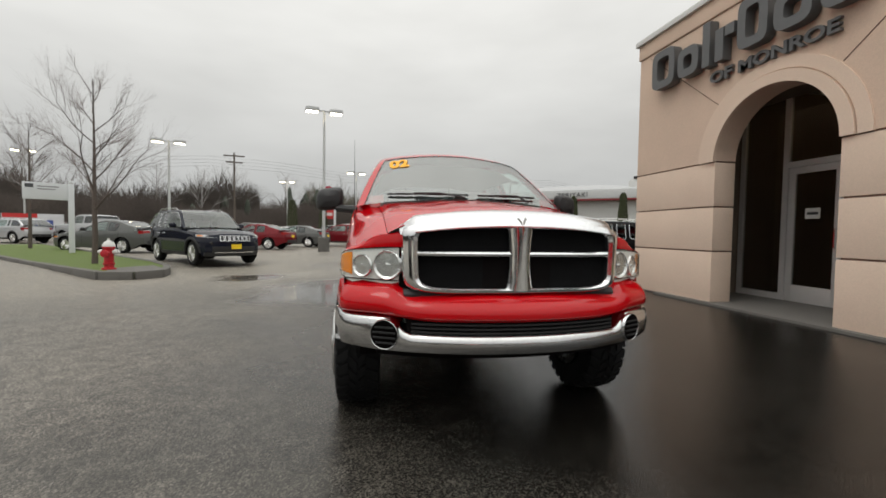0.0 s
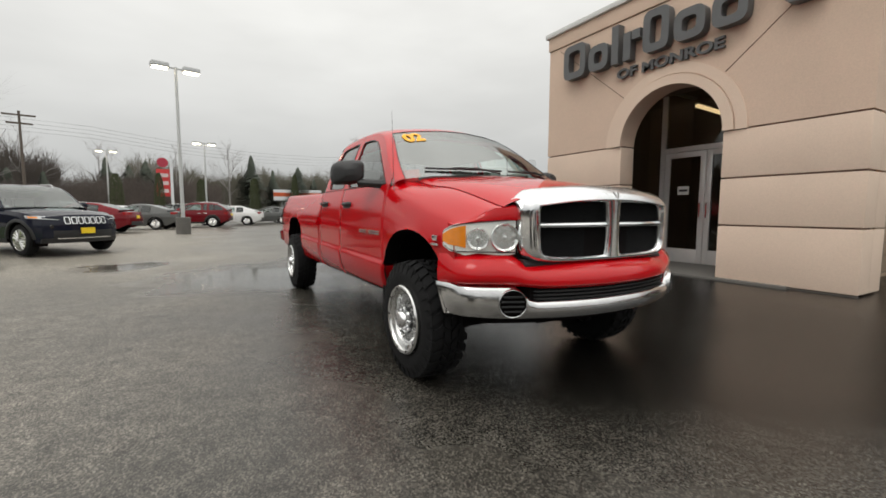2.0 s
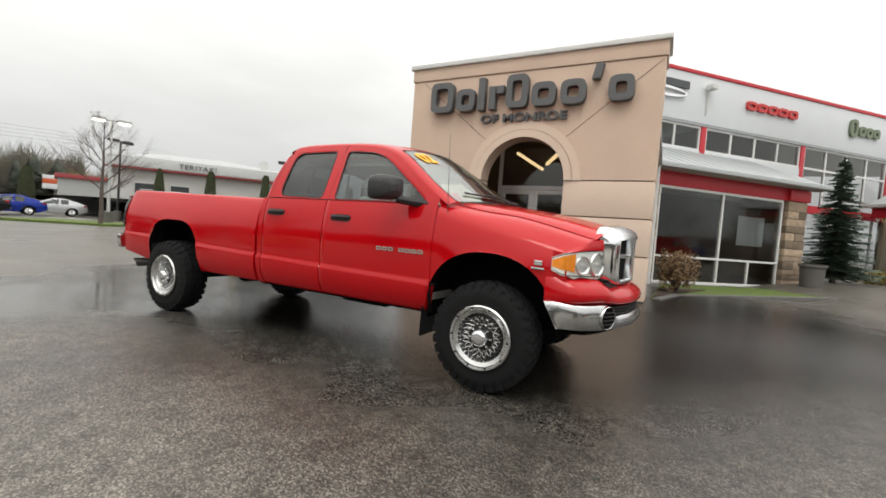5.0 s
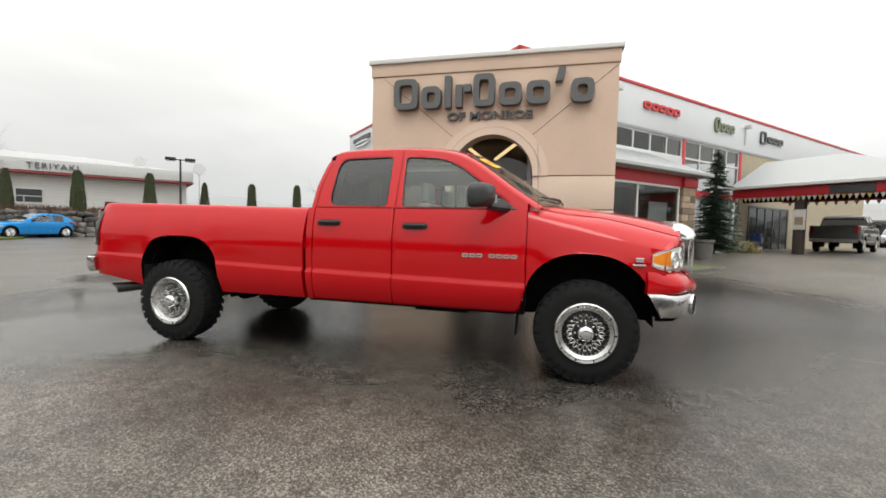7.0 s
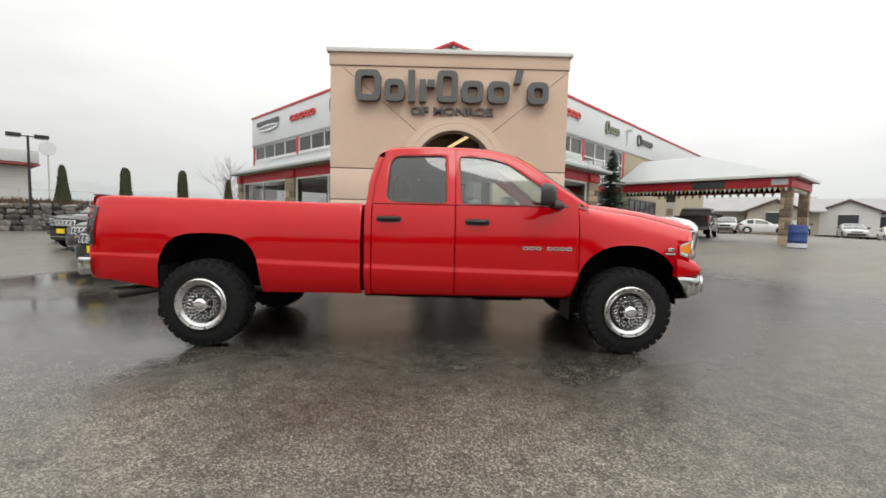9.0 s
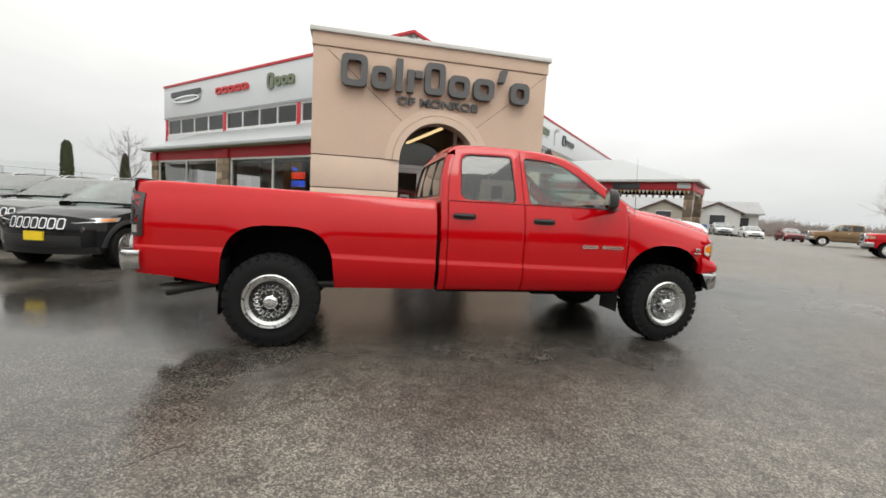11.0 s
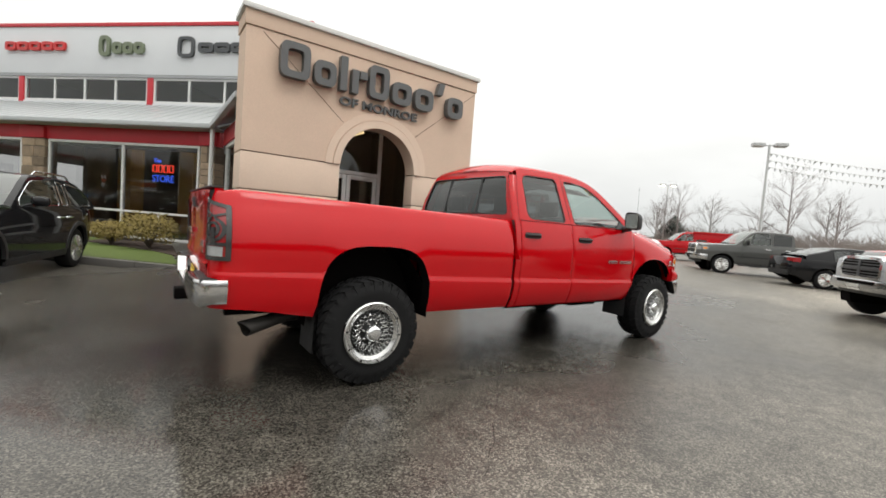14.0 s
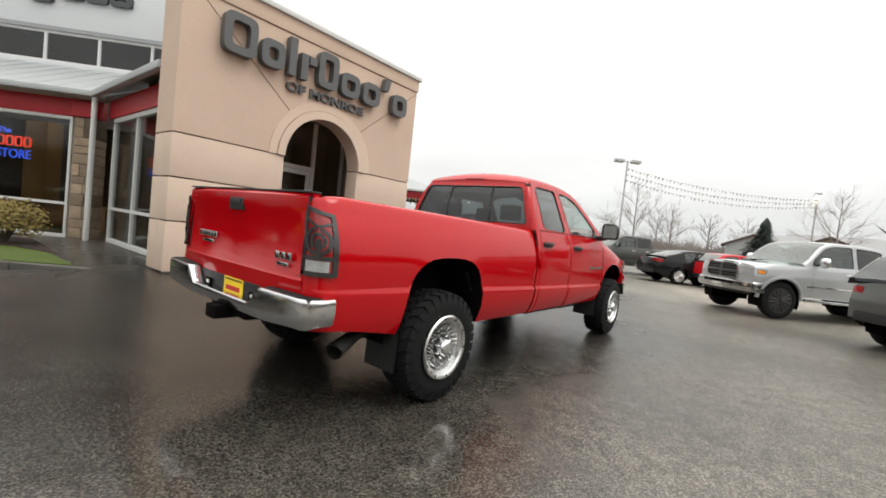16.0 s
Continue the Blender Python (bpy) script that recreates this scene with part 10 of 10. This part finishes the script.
def make_house(at, size, rot, label, storeys=1, wall=SIDING, gables=1, seed=0, base=0.2, gable_at=-0.25):
    w, d, h = size
    root = thing("house", label, "house", "far houses", m=pose(at[0], at[1], base, 0, 0, rot))
    part("wall", boxes(((-w / 2, 0, 0), (w / 2, d, h))), wall, root)
    bm = bmesh.new()
    rise = d * 0.20
    extrude(bm, [(-w / 2 - 0.5, -0.6, h), (-w / 2 - 0.5, d / 2, h + rise), (-w / 2 - 0.5, d + 0.6, h), (-w / 2 - 0.5, d + 0.6, h - 0.15), (-w / 2 - 0.5, -0.6, h - 0.15)], (w + 1.0, 0, 0))
    part("roof", bm, FAR_ROOF, root, smooth=0)
    for g in range(gables):
        u = w * gable_at + g * w * 0.5
        bm = bmesh.new()
        extrude(bm, [(u - 2.4, -1.6, 0), (u + 2.4, -1.6, 0), (u + 2.4, -1.6, h), (u, -1.6, h + 1.1), (u - 2.4, -1.6, h)], (0, 2.0, 0))
        part("gable", bm, wall, root, smooth=0)
        bm = bmesh.new()
        for s in (-1, 1):
            extrude(bm, [(u, -1.85, h + 1.25), (u + s * 2.8, -1.85, h - 0.05), (u + s * 2.8, -1.85, h - 0.25), (u, -1.85, h + 1.0)], (0, 2.6, 0))
        part("gable_roof", bm, mat("brown_trim", (0.09, 0.06, 0.05), 0.8) if "brown_trim" not in bpy.data.materials else bpy.data.materials["brown_trim"], root, smooth=0)
        ww = part("window", boxes(((u - 0.8, -1.66, 1.0), (u + 0.8, -1.61, 2.2))), FAR_GLASS, root)
        part("lintel", boxes(((u - 0.9, -1.68, 2.2), (u + 0.9, -1.6, 2.3))), FRAME, ww)
        part("sill", boxes(((u - 0.9, -1.68, 0.9), (u + 0.9, -1.6, 1.0))), FRAME, ww)
    for s in range(storeys):
        for k in range(int(w / 3.2)):
            u = -w / 2 + 1.2 + k * 3.2
            z = 0.9 + 2.6 * s
            if z + 1.2 < h:
                ww = part("window", boxes(((u, -0.06, z), (u + 1.1, -0.01, z + 1.15))), FAR_GLASS, root)
                part("lintel", boxes(((u - 0.06, -0.08, z + 1.15), (u + 1.16, -0.0, z + 1.22))), FRAME, ww)
                part("sill", boxes(((u - 0.06, -0.08, z - 0.07), (u + 1.16, 0.0, z))), FRAME, ww)


make_house((43.9, -28.6), (14, 9, 2.4), -121, "long low tan house with a grey roof and brown gable", wall=TAN, gables=1, base=0.6, gable_at=0.22)
make_house((41.0, -39.9), (6.5, 8, 2.6), -128, "pale house with a grey roof and a gable", gables=1, base=0.5, wall=PALE_WALL, gable_at=-0.2)
make_house((-0.3, -46.5), (4.4, 8, 2.9), 180, "pale house with a brown edged gable", gables=1)
make_house((-6.8, -37.0), (9, 8, 2.6), 180, "tan house with a brown edged gable", wall=TAN, gables=1)
make_house((-15.5, 86.0), (8, 8, 3.2), 15, "far grey house among the thicket", gables=1, wall=FAR_ROOF)
make_house((-4.0, 82.0), (5, 8, 2.4), 0, "far white cabin among the trees", gables=0)


# ---- hills, poles and wires, pennants ----
def make_hill(name, a0, a1, dist, height, rgb, seed, label):
    bm = bmesh.new()
    rows = [[], [], []]
    n = 90
    for k in range(n + 1):
        a = radians(a0 + (a1 - a0) * k / n)
        h = height * (0.7 + 0.35 * noise.noise(Vector((k * 0.07, seed, 0))) + 0.07 * noise.noise(Vector((k * 0.6, seed, 3)))) * math.sin(math.pi * min(1, max(0, k / n))) ** 0.35
        for row, (r, z) in zip(rows, ((dist, -2.0), (dist + 60, h * 0.6), (dist + 150, h))):
            row.append((r * math.cos(a), r * math.sin(a), z))
    sheet(bm, rows)
    # no mist in the air: the hill's flat grey holds the haze
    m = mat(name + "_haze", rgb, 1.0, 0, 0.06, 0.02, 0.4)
    tagged(part(name, bm, m), label, "hill", kind="structure")


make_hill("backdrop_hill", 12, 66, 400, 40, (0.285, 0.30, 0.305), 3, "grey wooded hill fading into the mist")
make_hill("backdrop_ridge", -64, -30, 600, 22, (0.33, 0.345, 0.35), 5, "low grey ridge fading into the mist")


def make_utility_pole(at, height, turn):
    root = thing("utility_pole", "brown wooden utility pole with cross arms", "utility pole", m=pose(at[0], at[1], 0, 0, 0, turn))
    wood = mat("weathered_pole", (0.11, 0.09, 0.075), 0.9) if "weathered_pole" not in bpy.data.materials else bpy.data.materials["weathered_pole"]
    bm = bmesh.new()
    tube(bm, [(0, 0, 0), (0, 0, height)], [0.18, 0.12], 8)
    part("pole", bm, wood, root)
    part("cross_arm", boxes(((-1.5, -0.08, height - 0.6), (1.5, 0.08, height - 0.4))), wood, root)
    part("cross_arm", boxes(((-1.2, -0.08, height - 1.6), (1.2, 0.08, height - 1.4))), wood, root)


make_utility_pole((-19.3, 72.5), 13.2, 10)
wires = bmesh.new()
for k in range(4):
    pts = []
    for f in np.linspace(0, 1, 14):
        p = Vector((-75, 62, 13.2 - 0.5 * k)).lerp(Vector((60, 88, 12.6 - 0.5 * k)), f)
        p.z -= 2.2 * math.sin(math.pi * ((f * 2.4) % 1.0))
        pts.append(p)
    tube(wires, pts, 0.012, 4)
tagged(part("power_lines", wires, BLACK), "thin dark power lines sagging between poles", "wires", kind="stuff")


def make_pennants(a, b, sag, count, seed, label):
    rnd = random.Random(seed)
    a, b = Vector(a), Vector(b)
    root = thing("pennant_string", label, "pennant string", "pennant strings")
    def at(f):
        p = a.lerp(b, f)
        p.z -= sag * 4 * f * (1 - f)
        return p
    bm = bmesh.new()
    tube(bm, [at(f) for f in np.linspace(0, 1, 16)], 0.012, 4)
    part("cord", bm, CAP, root)
    cloth = bpy.data.materials.get("silver_pennant") or mat("silver_pennant", (0.55, 0.56, 0.57), 0.4, 0.0, 0.1)
    for k in range(count):
        f = (k + 0.5) / count
        p, d = at(f), (b - a).normalized()
        sw = Vector((rnd.gauss(0, 0.05), rnd.gauss(0, 0.05), -0.21))
        bm = bmesh.new()
        bm.faces.new([bm.verts.new(q) for q in (p - d * 0.08, p + d * 0.08, p + sw)])
        bm.faces.new([bm.verts.new(q + Vector((0.006, 0.006, 0))) for q in (p - d * 0.08, p + d * 0.08, p + sw)])
        part("pennant", bm, cloth, root, smooth=0)


for k in range(3):
    make_pennants((7.9, -22.8, 7.3 - 0.42 * k), (-3.4, -34.7, 6.8 - 0.25 * k), 0.5 + 0.12 * k, 52, k, "sagging string of silver pennants over the lot")
banner = thing("cloth_banner", "blue, red and white cloth banner hung before the far cars", "banner", m=pose(-23.0, 36.2, 0.1, 0, 0, 30))
part("cloth", boxes(((-1.6, -0.02, 0.7), (1.6, 0.02, 2.0)), bevel=0.004), mat("white_cloth", (0.6, 0.6, 0.62), 0.8, 0, 0.1, 2), banner)
part("red_patch", boxes(((-1.6, -0.03, 1.7), (0.2, -0.022, 2.0))), SIGN_RED, banner)
for k in range(4):
    part("blue_bar", boxes(((-1.1 + 0.6 * k, -0.03, 0.85), (-0.75 + 0.6 * k, -0.022, 1.55))), mat("blue_print", (0.06, 0.09, 0.3), 0.7) if k == 0 else bpy.data.materials["blue_print"], banner)
part("stake", boxes(((-1.65, -0.03, 0), (-1.6, 0.03, 2.0)), ((1.6, -0.03, 0), (1.65, 0.03, 2.0))), POLE, banner)
